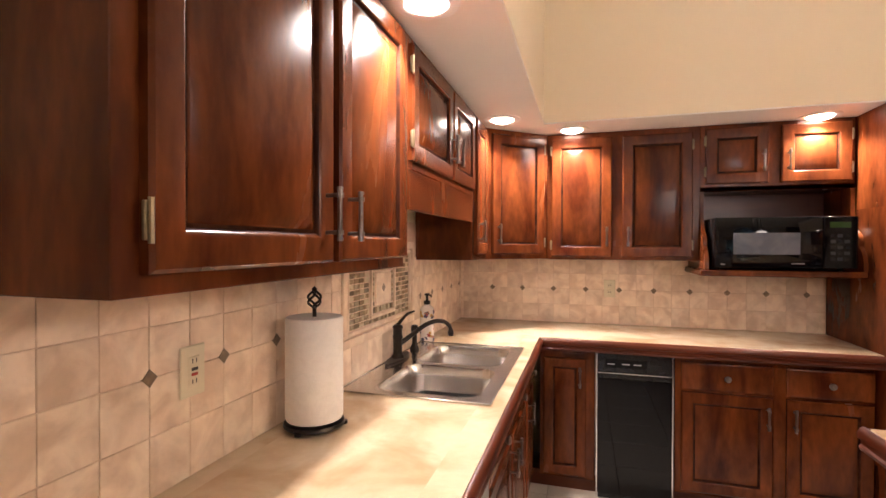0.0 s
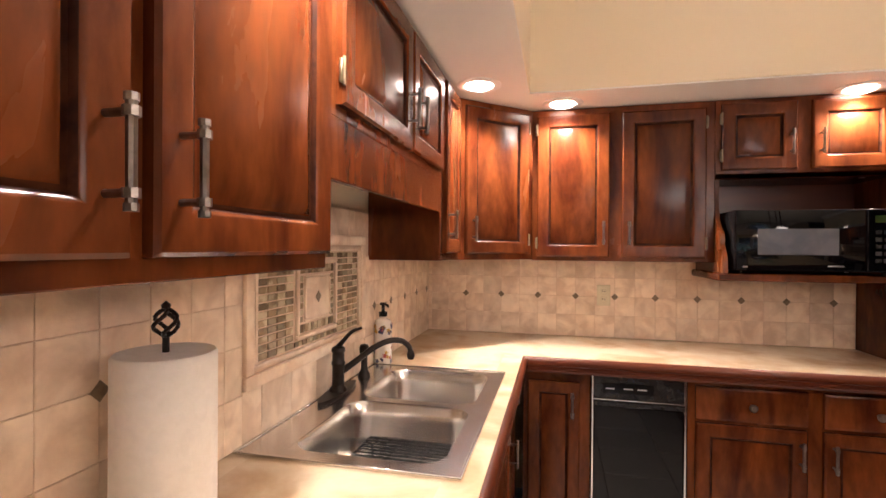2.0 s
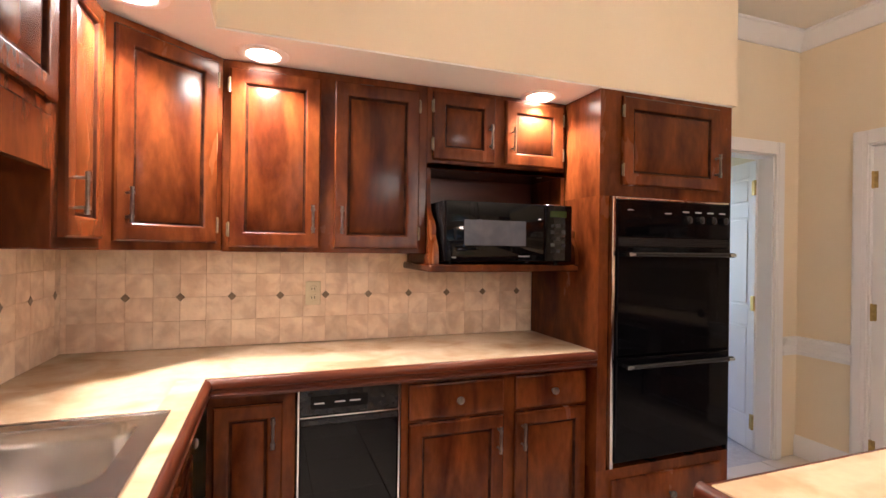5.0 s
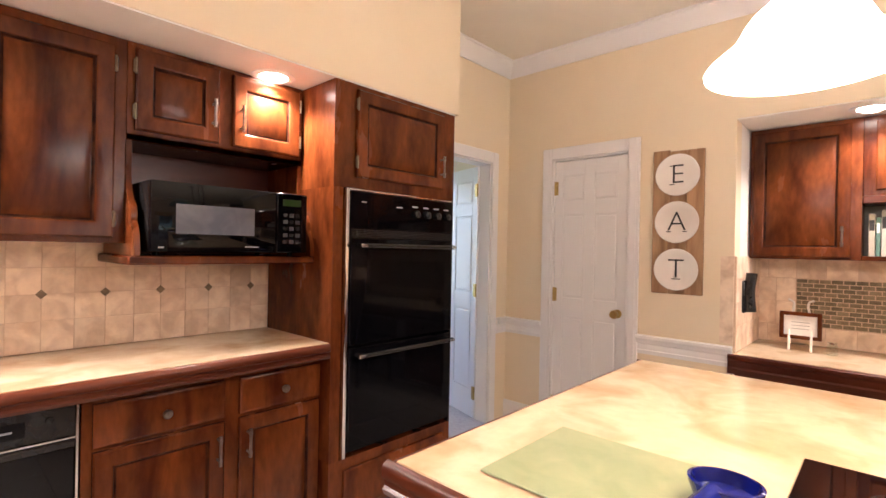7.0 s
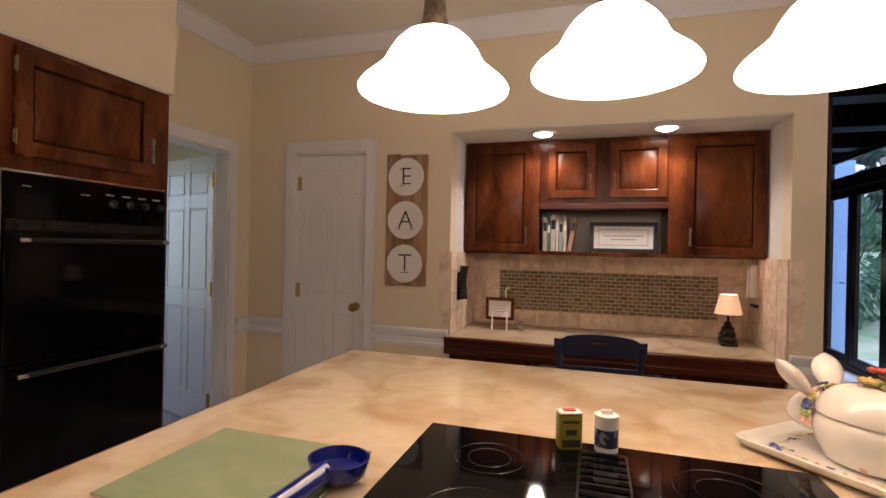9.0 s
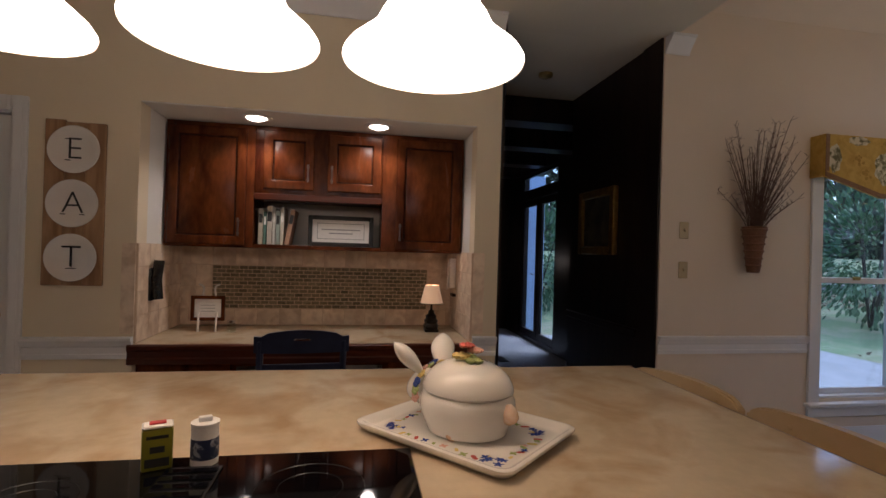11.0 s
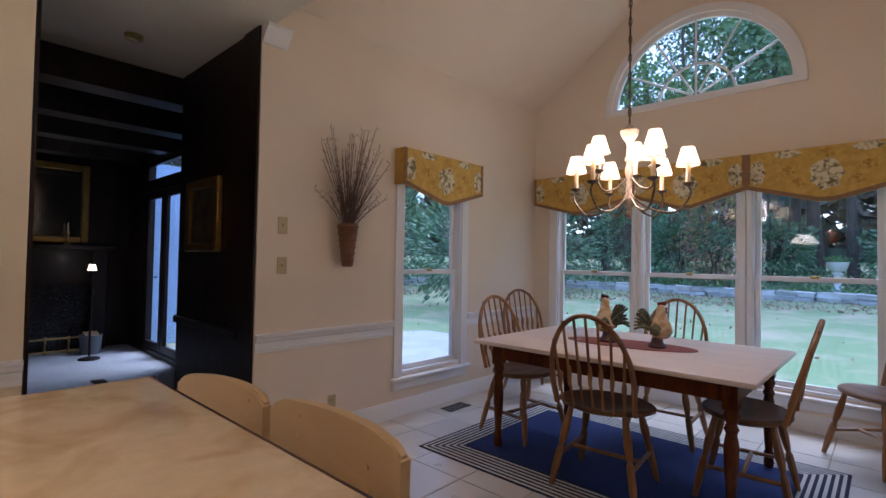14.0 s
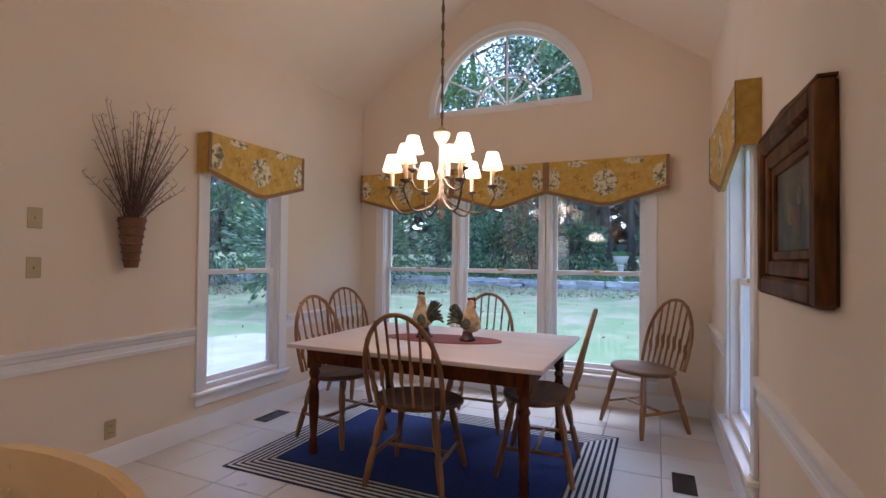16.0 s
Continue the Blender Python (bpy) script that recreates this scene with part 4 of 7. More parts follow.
ov = thing("double_wall_oven", "black glass double wall oven with steel side trim", "oven", pose(2.268, 3.44, 0.37))
OW, OH = 0.735, 1.262
part("body", boxes((0.01, 0.03, 0.01, OW - 0.01, 0.40, OH - 0.01)), BLACK_PLASTIC, ov)
part("side_trim", boxes((0, 0.0, 0, 0.018, 0.03, OH), bevel=0.003), CHROME, ov, "bright steel side trim")
part("side_trim", boxes((OW - 0.012, 0.0, 0, OW, 0.03, OH), bevel=0.003), BLACK_PLASTIC, ov)
part("top_trim", boxes((0.018, 0.0, OH - 0.012, OW - 0.012, 0.03, OH), bevel=0.003), CHROME, ov, "bright steel top trim")
pan = part("control_panel", boxes((0.018, -0.004, 1.075, OW - 0.012, 0.03, OH - 0.012), bevel=0.003), OVEN_GLASS, ov)
for x in (0.44, 0.52, 0.60, 0.68):
    part("knob", lathe(bmesh.new(), [(0.021, 0), (0.019, 0.016), (0.012, 0.02), (0.0, 0.021)], 18), BLACK_PLASTIC, pan, "black knob", pose(x, -0.004, 1.165, 90, 0, 0))
bars(pan, [(0.41 + 0.08 * k, 1.20, 0.45 + 0.08 * k, 1.207, -0.0045) for k in range(4)] + [(0.08, 1.20, 0.11, 1.205, -0.0045), (0.30, 1.19, 0.34, 1.195, -0.0045)])
part("vent_grille", boxes(*[(0.03, -0.002, 1.035 + 0.008 * k, OW - 0.02, 0.03, 1.040 + 0.008 * k) for k in range(5)]), BLACK_PLASTIC, ov)
for z0, z1 in ((0.525, 1.03), (0.03, 0.515)):
    d = part("door", boxes((0.02, -0.012, z0, OW - 0.014, 0.028, z1), bevel=0.004), OVEN_GLASS, ov, "black glass oven door")
    bm = tube(bmesh.new(), [(0.05, -0.05, z1 - 0.035), (OW - 0.04, -0.05, z1 - 0.035)], 0.012, 10)
    for x in (0.06, OW - 0.05):
        tube(bm, [(x, -0.012, z1 - 0.035), (x, -0.05, z1 - 0.035)], 0.010, 8)
    part("handle", bm, BLACK_PLASTIC, d, "black bar handle")
    for x in (0.062, OW - 0.052):
        part("handle_cap", boxes((x - 0.018, -0.0635, z1 - 0.043, x + 0.018, -0.058, z1 - 0.028), bevel=0.002), CHROME, d)

mw = thing("microwave", "black countertop microwave on the open cabinet shelf", "microwave", pose(1.505, 3.60, 1.311))
MWW, MWH = 0.655, 0.285
part("body", boxes((0, 0.02, 0.012, MWW, 0.42, MWH), bevel=0.008, segments=2), BLACK_PLASTIC, mw)
d = part("door", boxes((0.002, 0.0, 0.014, 0.50, 0.022, MWH - 0.002), bevel=0.006, segments=2), BLACK_GLASS, mw, "glossy black door")
part("window", boxes((0.09, -0.002, 0.085, 0.40, 0.001, 0.20), bevel=0.0008), GREY_WINDOW, d, "grey see-through window")
pan = part("control_panel", boxes((0.504, 0.0, 0.014, MWW - 0.002, 0.022, MWH - 0.002), bevel=0.004), BLACK_GLASS, mw)
part("display", boxes((0.53, -0.0015, 0.225, 0.62, 0.001, 0.255)), material("dim_green_display", (0.02, 0.05, 0.01), 0.2), pan)
for r in range(5):
    for c in range(3):
        part("button", boxes((0.533 + 0.03 * c, -0.0018, 0.055 + 0.03 * r, 0.555 + 0.03 * c, 0.001, 0.072 + 0.03 * r), bevel=0.0006), PRINT_DARK if (r + c) % 2 else BLACK_PLASTIC, pan)
bars(d, [(0.36, 0.035, 0.42, 0.04, -0.0005), (0.03, 0.028, 0.05, 0.034, -0.0005)])
for x in (0.04, 0.6):
    for y in (0.06, 0.38):
        part("foot", lathe(bmesh.new(), [(0.012, 0), (0.012, 0.014)], 10, (x, y, -0.001)), BLACK_PLASTIC, mw)

tc = thing("trash_compactor", "black trash compactor with steel frame under the counter", "compactor", pose(0.89, 3.535, 0.0))
part("body", boxes((0.012, 0.02, 0.0, 0.393, 0.5, 0.838)), BLACK_PLASTIC, tc)
bm = bmesh.new()
for r in ((0, 0, 0.02, 0.008, 0.025, 0.84), (0.397, 0, 0.02, 0.405, 0.025, 0.84), (0.008, 0, 0.832, 0.397, 0.025, 0.84), (0.008, 0, 0.718, 0.397, 0.02, 0.724)):
    box(bm, *r, 0.001)
part("frame", bm, CHROME, tc, "thin bright steel frame")
pan = part("control_panel", boxes((0.009, 0.002, 0.726, 0.396, 0.022, 0.83), bevel=0.003), BLACK_PLASTIC, tc)
part("panel_recess", boxes((0.05, 0.0005, 0.752, 0.27, 0.004, 0.80), bevel=0.001), BLACK_GLASS, pan)
bars(pan, [(0.062, 0.77, 0.10, 0.776, 0.0), (0.14, 0.772, 0.18, 0.778, 0.0), (0.20, 0.772, 0.24, 0.778, 0.0)])
part("knob", lathe(bmesh.new(), [(0.012, 0), (0.011, 0.01), (0, 0.011)], 14), BLACK_PLASTIC, pan, "", pose(0.33, 0.002, 0.79, 90, 0, 0))
part("drawer_front", boxes((0.010, 0.004, 0.03, 0.395, 0.022, 0.69), bevel=0.003), BLACK_GLASS, tc)
part("handle", boxes((0.010, -0.01, 0.692, 0.395, 0.02, 0.716), bevel=0.004), BLACK_PLASTIC, tc)

dw = thing("dishwasher", "black dishwasher under the counter", "dishwasher", pose(0.52, 1.515, 0.09, 0, 0, 90))
part("door", boxes((0.003, -0.025, 0.0, 0.605, 0.0, 0.63), bevel=0.004), BLACK_GLASS, dw)
part("control_panel", boxes((0.003, -0.03, 0.635, 0.605, 0.0, 0.76), bevel=0.004), BLACK_PLASTIC, dw)
part("body", boxes((0.005, 0.0, 0.0, 0.603, 0.5, 0.765)), BLACK_PLASTIC, dw)
part("latch", boxes((0.24, -0.045, 0.67, 0.37, -0.03, 0.70), bevel=0.004), BLACK_PLASTIC, dw)

# sink
sk = thing("double_sink", "brushed steel double-bowl sink set into the counter", "sink", pose(0, 0, 0))
RX0, RX1, RYA, RYB = -0.030, 0.532, 2.213, 3.13


def bowl_bm(x0, x1, y0, y1, depth):
    bm = bmesh.new()
    prev = None
    n = 5

    def rect(inset, z, r):
        pts = []
        for cx, cy, a0 in ((x1 - inset - r, y1 - inset - r, 0), (x0 + inset + r, y1 - inset - r, 90), (x0 + inset + r, y0 + inset + r, 180), (x1 - inset - r, y0 + inset + r, 270)):
            for k in range(n + 1):
                a = radians(a0 + 90 * k / n)
                pts.append(bm.verts.new((cx + r * math.cos(a), cy + r * math.sin(a), z)))
        return pts
    for inset, z, r in ((0, 0.921, 0.07), (0.004, 0.914, 0.068), (0.010, 0.87, 0.065), (0.016, 0.915 - depth + 0.035, 0.06), (0.03, 0.915 - depth + 0.008, 0.05), (0.055, 0.915 - depth, 0.04), (0.14, 0.915 - depth - 0.004, 0.02)):
        ring = rect(inset, z, r)
        if prev:
            for k in range(len(ring)):
                bm.faces.new((prev[k], prev[(k + 1) % len(ring)], ring[(k + 1) % len(ring)], ring[k]))
        prev = ring
    bm.faces.new(prev)
    return bm


bowls = ((0.085, 0.478, 2.262, 2.660), (0.085, 0.478, 2.695, 3.075))
bm = bmesh.new()
for r in ((RX0, RYA, 0.086, RYB), (0.477, RYA, RX1, RYB), (0.086, RYA, 0.477, 2.263), (0.086, 2.659, 0.477, 2.696), (0.086, 3.074, 0.477, RYB)):
    box(bm, r[0], r[1], 0.9165, r[2], r[3], 0.9215)
part("rim", bm, STEEL, sk)
lip = bmesh.new()
for r in ((RX0, RYA, RX0 + 0.008, RYB), (RX1 - 0.008, RYA, RX1, RYB), (RX0 + 0.008, RYA, RX1 - 0.008, RYA + 0.008), (RX0 + 0.008, RYB - 0.008, RX1 - 0.008, RYB)):
    box(lip, r[0], r[1], 0.9216, r[2], r[3], 0.9245, 0.0012)
part("rim_lip", lip, STEEL, sk, "raised polished outer lip")
for k, b in enumerate(bowls):
    bo = part("bowl", bowl_bm(*b, 0.17 if k else 0.165), STEEL, sk)
    cx, cy = (b[0] + b[1]) / 2, (b[2] + b[3]) / 2
    part("drain", lathe(bmesh.new(), [(0.045, 0), (0.045, 0.004), (0.038, 0.004), (0.03, 0.001), (0.0, 0.001)], 20, (cx, cy, 0.915 - (0.17 if k else 0.165) - 0.002)), CHROME, bo)
# corner fillets of the rim
for b in bowls:
    for cx, cy, sx, sy in ((b[0], b[2], 1, 1), (b[1], b[2], -1, 1), (b[0], b[3], 1, -1), (b[1], b[3], -1, -1)):
        pts = [(cx, cy)] + [(cx + sx * 0.07 * (1 - math.sin(radians(a))), cy + sy * 0.07 * (1 - math.cos(radians(a)))) for a in range(0, 91, 18)]
        part("rim_corner", prism(bmesh.new(), pts if sx * sy > 0 else pts[::-1], 0.9185, 0.9212), STEEL, sk)
rk = thing("sink_grid", "black wire grid in the near sink bowl", "sink rack", pose(0, 0, 0))
bm = bmesh.new()
for k in range(17):
    y = 2.295 + 0.0213 * k
    tube(bm, [(0.15, y, 0.812), (0.46, y, 0.812)], 0.003, 5)
for x in (0.15, 0.255, 0.355, 0.46):
    tube(bm, [(x, 2.295, 0.809), (x, 2.637, 0.809)], 0.0035, 5)
for x in (0.18, 0.43):
    for y in (2.337, 2.593):
        tube(bm, [(x, y, 0.812), (x, y, 0.750)], 0.004, 5)
part("wires", bm, BLACK_PLASTIC, rk)

fc = thing("kitchen_faucet", "oil-rubbed bronze single-lever faucet with side sprayer", "faucet", pose(0.012, 2.70, 0.9225))
part("base_plate", prism(bmesh.new(), [(0.034 * math.cos(g) * (1 - 0.25 * abs(math.sin(g))), 0.135 * math.sin(g)) for g in [2 * math.pi * i / 28 for i in range(28)]], 0, 0.011), BRONZE, fc)
part("body", lathe(bmesh.new(), [(0.030, 0.010), (0.029, 0.018), (0.022, 0.026), (0.0205, 0.036), (0.0205, 0.095), (0.023, 0.100), (0.023, 0.108), (0.0205, 0.112), (0.0205, 0.140), (0.024, 0.145), (0.022, 0.155), (0.012, 0.162), (0, 0.163)], 20), BRONZE, fc)
part("spout", tube(bmesh.new(), curve_pts([(0.012, 0.01, 0.075), (0.052, 0.046, 0.108), (0.098, 0.088, 0.146), (0.138, 0.124, 0.162), (0.172, 0.154, 0.158), (0.194, 0.174, 0.136), (0.200, 0.180, 0.112)], 8), 0.0115, 12, 0.0095), BRONZE, fc)
part("spout_tip", lathe(bmesh.new(), [(0.011, 0.0), (0.015, 0.012), (0.0135, 0.024), (0.0095, 0.032)], 14, (0.200, 0.180, 0.088)), BRONZE, fc)
part("lever", tube(bmesh.new(), curve_pts([(0, 0, 0.158), (0.012, 0.012, 0.176), (0.034, 0.034, 0.205), (0.060, 0.056, 0.216)], 6), 0.0095, 8, 0.0042), BRONZE, fc)
part("sprayer", lathe(bmesh.new(), [(0.024, -0.001), (0.022, 0.012), (0.014, 0.026), (0.0125, 0.040), (0.0125, 0.075), (0.018, 0.092), (0.019, 0.112), (0.014, 0.122), (0, 0.125)], 16, (0.0, 0.225, 0)), BRONZE, fc)

sp = thing("soap_dispenser", "white floral soap bottle with black pump", "soap bottle", pose(-0.002, 3.165, 0.9165))
b = part("bottle", lathe(bmesh.new(), [(0.036, 0), (0.039, 0.006), (0.039, 0.17), (0.034, 0.185), (0.016, 0.195), (0.016, 0.203)], 24), CERAMIC, sp)
rnd = random.Random(5)
for cname, col in (("blue_flower", (0.03, 0.035, 0.10)), ("gold_flower", (0.5, 0.28, 0.03)), ("red_flower", (0.35, 0.04, 0.04))):
    bm = bmesh.new()
    for k in range(26):
        a, z, r = rnd.uniform(0, 6.28), rnd.choice((rnd.uniform(0.012, 0.07), rnd.uniform(0.13, 0.168))), rnd.uniform(0.005, 0.0105)
        c = Vector((0.0393 * math.cos(a), 0.0393 * math.sin(a), z))
        t = Vector((-math.sin(a), math.cos(a), 0))
        o = Vector((math.cos(a), math.sin(a), 0)) * 0.0006
        bm.faces.new([bm.verts.new(c + o + t * r * (1 + 0.4 * math.cos(5 * g)) * math.cos(g) + Vector((0, 0, r * (1 + 0.4 * math.cos(5 * g)) * math.sin(g)))) for g in [2 * math.pi * i / 12 for i in range(12)]])
    part("floral_print", bm, material(cname, col, 0.4), b)
bm = lathe(bmesh.new(), [(0.018, 0.203), (0.018, 0.222), (0.007, 0.224), (0.007, 0.25), (0.014, 0.252), (0.014, 0.262), (0, 0.263)], 16)
tube(bm, [(0.0, 0.0, 0.257), (0.03, -0.03, 0.255), (0.036, -0.036, 0.248)], 0.005, 8)
part("pump", bm, BLACK_PLASTIC, sp, "black pump head")

pt = thing("paper_towel_holder", "black wire paper towel stand with a full white roll", "paper towel holder", pose(0.072, 1.90, 0.916))
bm = lathe(bmesh.new(), [(0.085, 0.008), (0.088, 0.012), (0.085, 0.02), (0.0, 0.021)], 28)
for k in range(3):
    a = radians(30 + 120 * k)
    lathe(bm, [(0.0, 0.0), (0.012, 0.003), (0.012, 0.012), (0.0, 0.014)], 10, (0.083 * math.cos(a), 0.083 * math.sin(a), 0))
part("base", bm, BRONZE, pt)
part("rod", tube(bmesh.new(), [(0, 0, 0.02), (0, 0, 0.345)], 0.006, 8), BRONZE, pt)
bm = bmesh.new()
for k in range(4):
    pts = []
    for i in range(11):
        u = i / 10
        a = radians(90 * k + 160 * u)
        r = 0.021 * math.sin(math.pi * u) ** 0.8
        pts.append((r * math.cos(a), r * math.sin(a), 0.345 + 0.05 * u))
    tube(bm, pts, 0.0038, 6)
lathe(bm, [(0, 0.391), (0.007, 0.395), (0.008, 0.401), (0, 0.408)], 10)
part("finial", bm, BRONZE, pt, "twisted cage finial")
bm = lathe(bmesh.new(), [(0.022, 0.318), (0.022, 0.03), (0.0785, 0.028), (0.082, 0.035), (0.082, 0.315), (0.0785, 0.32), (0.022, 0.319)], 48)
part("roll", bm, PAPER, pt, "white paper roll")


def wall_plate(name, label, m, mat=IVORY, kind="outlet"):
    p = thing(name, label, "outlet" if kind == "gfci" else kind, m)
    part("plate", boxes((-0.036, -0.006, -0.058, 0.036, 0, 0.058), bevel=0.003), mat, p)
    if kind == "outlet":
        for z in (-0.022, 0.022):
            s = part("socket", boxes((-0.016, -0.009, z - 0.015, 0.016, -0.005, z + 0.015), bevel=0.003), mat, p)
            part("slot", boxes((-0.008, -0.0095, z - 0.005, -0.005, -0.0088, z + 0.006)), PRINT_DARK, s)
            part("slot", boxes((0.005, -0.0095, z - 0.005, 0.008, -0.0088, z + 0.006)), PRINT_DARK, s)
    elif kind == "gfci":
        s = part("socket", boxes((-0.0165, -0.009, -0.033, 0.0165, -0.005, 0.033), bevel=0.002), mat, p)
        for z in (-0.023, 0.023):
            for x in (-0.0065, 0.0045):
                part("slot", boxes((x, -0.0095, z - 0.005, x + 0.0025, -0.0088, z + 0.005)), PRINT_DARK, s)
        part("screw", lathe(bmesh.new(), [(0.003, 0), (0.003, 0.001), (0, 0.0012)], 8), mat, p, "", pose(0, -0.006, 0.049, 90, 0, 0))
    else:
        part("toggle", boxes((-0.005, -0.018, -0.008, 0.005, -0.005, 0.010), bevel=0.002), mat, p)
    return p


gf = wall_plate("wall_outlet", "ivory safety outlet with red and black buttons on the backsplash", pose(-0.033, 1.553, 1.158, 0, 0, 90), kind="gfci")
part("button", boxes((-0.009, -0.0115, 0.001, 0.009, -0.0085, 0.008), bevel=0.001), PRINT_DARK, gf, "black test button")
part("button", boxes((-0.009, -0.0115, -0.011, 0.009, -0.0085, -0.004), bevel=0.001), material("red_button", (0.42, 0.04, 0.02), 0.4), gf, "red reset button")
wall_plate("wall_outlet", "ivory outlet on the travertine backsplash", pose(0.985, 4.046, 1.155))
wall_plate("light_switch", "almond light switch on the nook wall", pose(EX, -1.19, 1.545, 0, 0, -90), ALMOND, kind="switch")
wall_plate("light_switch", "almond light switch on the nook wall", pose(EX, -1.19, 1.27, 0, 0, -90), ALMOND, kind="switch")
wall_plate("wall_outlet", "almond outlet low on the nook wall", pose(EX, -1.62, 0.25, 0, 0, -90), ALMOND)


# ---------- sign on the east wall ----------
def letter(ch, size, depth, mat, parent, m):
    c = bpy.data.curves.new("letter", "FONT")
    c.body, c.size, c.extrude, c.align_x, c.align_y, c.offset = ch, size, depth, "CENTER", "CENTER", -0.0028
    tmp = bpy.data.objects.new("letter_source", c)
    scene.collection.objects.link(tmp)
    me = bpy.data.meshes.new_from_object(tmp.evaluated_get(bpy.context.evaluated_depsgraph_get()))
    bpy.data.objects.remove(tmp)
    me.materials.append(mat)
    ob = new("letter", me)
    ob.parent, ob.matrix_basis = parent, m
    return ob


sg = thing("eat_sign", "rustic plank sign with three white plates reading EAT", "sign", pose(EX - 0.003, 2.585, 1.10, 0, 0, -90))
for k in range(3):
    part("plank", boxes((-0.152 + 0.102 * k, -0.018, 0, -0.152 + 0.102 * k + 0.1, 0, 0.905 + 0.01 * (k == 0)), bevel=0.003), PLANK, sg)
for k, ch in enumerate("TAE"):
    z = 0.155 + 0.298 * k
    pl = part("plate", lathe(bmesh.new(), [(0.0, 0.0), (0.08, 0.0), (0.09, 0.008), (0.128, 0.014), (0.132, 0.017), (0.128, 0.020), (0.09, 0.013), (0.082, 0.008), (0, 0.007)], 40), CERAMIC, sg, "round white ceramic plate", pose(0, -0.018, z, 90, 0, 0))
    letter(ch, 0.175, 0.0006, PRINT_DARK, pl, pose(0, 0, 0.0098))
    feet = {"T": ((0.0, -0.060, 0.05),), "A": ((-0.054, -0.060, 0.038), (0.054, -0.060, 0.038)), "E": ((-0.032, -0.060, 0.03), (-0.032, 0.057, 0.03))}[ch]
    for fx, fy, fw in feet:
        part("serif", boxes((fx - fw / 2, fy - 0.002, 0.0092, fx + fw / 2, fy + 0.003, 0.0104)), PRINT_DARK, pl)

# ---------- on the island ----------
ck = thing("cooktop", "black glass electric cooktop with downdraft vent set in the island", "cooktop", pose(0, 0, 0))
part("glass_top", boxes((1.70, 0.905, 0.9165, 2.235, 1.73, 0.924), bevel=0.003), BLACK_GLASS, ck)
vent = part("vent_grille", boxes((1.90, 1.27, 0.9245, 2.18, 1.37, 0.928), bevel=0.001), BLACK_PLASTIC, ck, "black slotted vent grille")
for k in range(9):
    part("slat", boxes((1.91 + 0.03 * k, 1.275, 0.928, 1.925 + 0.03 * k, 1.365, 0.931)), BLACK_GLASS, vent)
RING = material("burner_ring_print", (0.02, 0.02, 0.02), 0.25, spec=0.3)
for x, y, r in ((1.85, 1.12, 0.075), (2.08, 1.10, 0.095), (1.85, 1.53, 0.095), (2.08, 1.55, 0.075)):
    for rr in (r, r * 0.6):
        part("burner_ring", tube(bmesh.new(), [(x + rr * math.cos(radians(9 * k)), y + rr * math.sin(radians(9 * k)), 0.9238) for k in range(41)], 0.0011, 4), RING, ck)
solid("cutting_board", boxes((1.70, 1.80, 0.9165, 2.03, 2.19, 0.922), bevel=0.002), CUTTING, "frosted green glass cutting board on the island", "cutting board")

sr = thing("spoon_rest", "glossy cobalt blue ceramic spoon rest", "spoon rest", pose(1.892, 1.803, 0.9225, 0, 0, 168))
part("bowl", lathe(bmesh.new(), [(0.0, 0.001), (0.03, 0.0), (0.046, 0.010), (0.054, 0.034), (0.055, 0.042), (0.050, 0.043), (0.043, 0.02), (0.0, 0.01)], 32, squash=1.1), COBALT, sr)
bm = bmesh.new()
tube(bm, curve_pts([(0.04, 0, 0.028), (0.08, 0.0, 0.024), (0.13, 0, 0.02), (0.18, 0, 0.0175)], 5), 0.021, 12, 0.0165)
part("handle", bm, COBALT, sr)

for x, y, nm, body, lab in ((2.19, 1.392, "pepper_tin", material("olive_tin_paint", (0.26, 0.24, 0.02), 0.35), "olive and black pepper tin on the cooktop edge"), (2.205, 1.312, "salt_canister", PAPER, "small white and navy salt canister on the cooktop edge")):
    c = thing(nm, lab, "spice tin", pose(x, y, 0.9245, 0, 0, 20))
    if nm == "pepper_tin":
        b = part("body", boxes((-0.018, -0.026, 0, 0.018, 0.026, 0.078), bevel=0.005, segments=2), body, c)
        part("lid", boxes((-0.018, -0.026, 0.0785, 0.018, 0.026, 0.084), bevel=0.004), PAPER, c, "white plastic lid")
        part("flap", boxes((-0.008, -0.014, 0.0842, 0.008, 0.014, 0.087), bevel=0.001), material("red_plastic", (0.5, 0.03, 0.03), 0.4), c)
        bars_rows = [(-0.0186, -0.02, 0.008, 0.02, 0.024), (-0.0186, -0.012, 0.034, 0.012, 0.046), (-0.0186, -0.018, 0.060, 0.018, 0.066)]
        for xx, y0, z0, y1, z1 in bars_rows:
            part("label_bar", boxes((xx, y0, z0, xx + 0.0008, y1, z1)), PRINT_DARK, b)
    else:
        b = part("body", lathe(bmesh.new(), [(0.025, 0), (0.025, 0.074), (0.026, 0.075), (0.026, 0.08), (0, 0.0805)], 24), body, c)
        part("label_band", lathe(bmesh.new(), [(0.0253, 0.012), (0.0256, 0.013), (0.0256, 0.05), (0.0253, 0.051)], 24), material("navy_label", (0.015, 0.025, 0.07), 0.5, second=(0.3, 0.32, 0.36), scale=60, contrast=(0.55, 0.62)), b)
        part("spout", boxes((-0.006, -0.012, 0.0806, 0.006, 0.012, 0.09), bevel=0.001), PAPER, c)

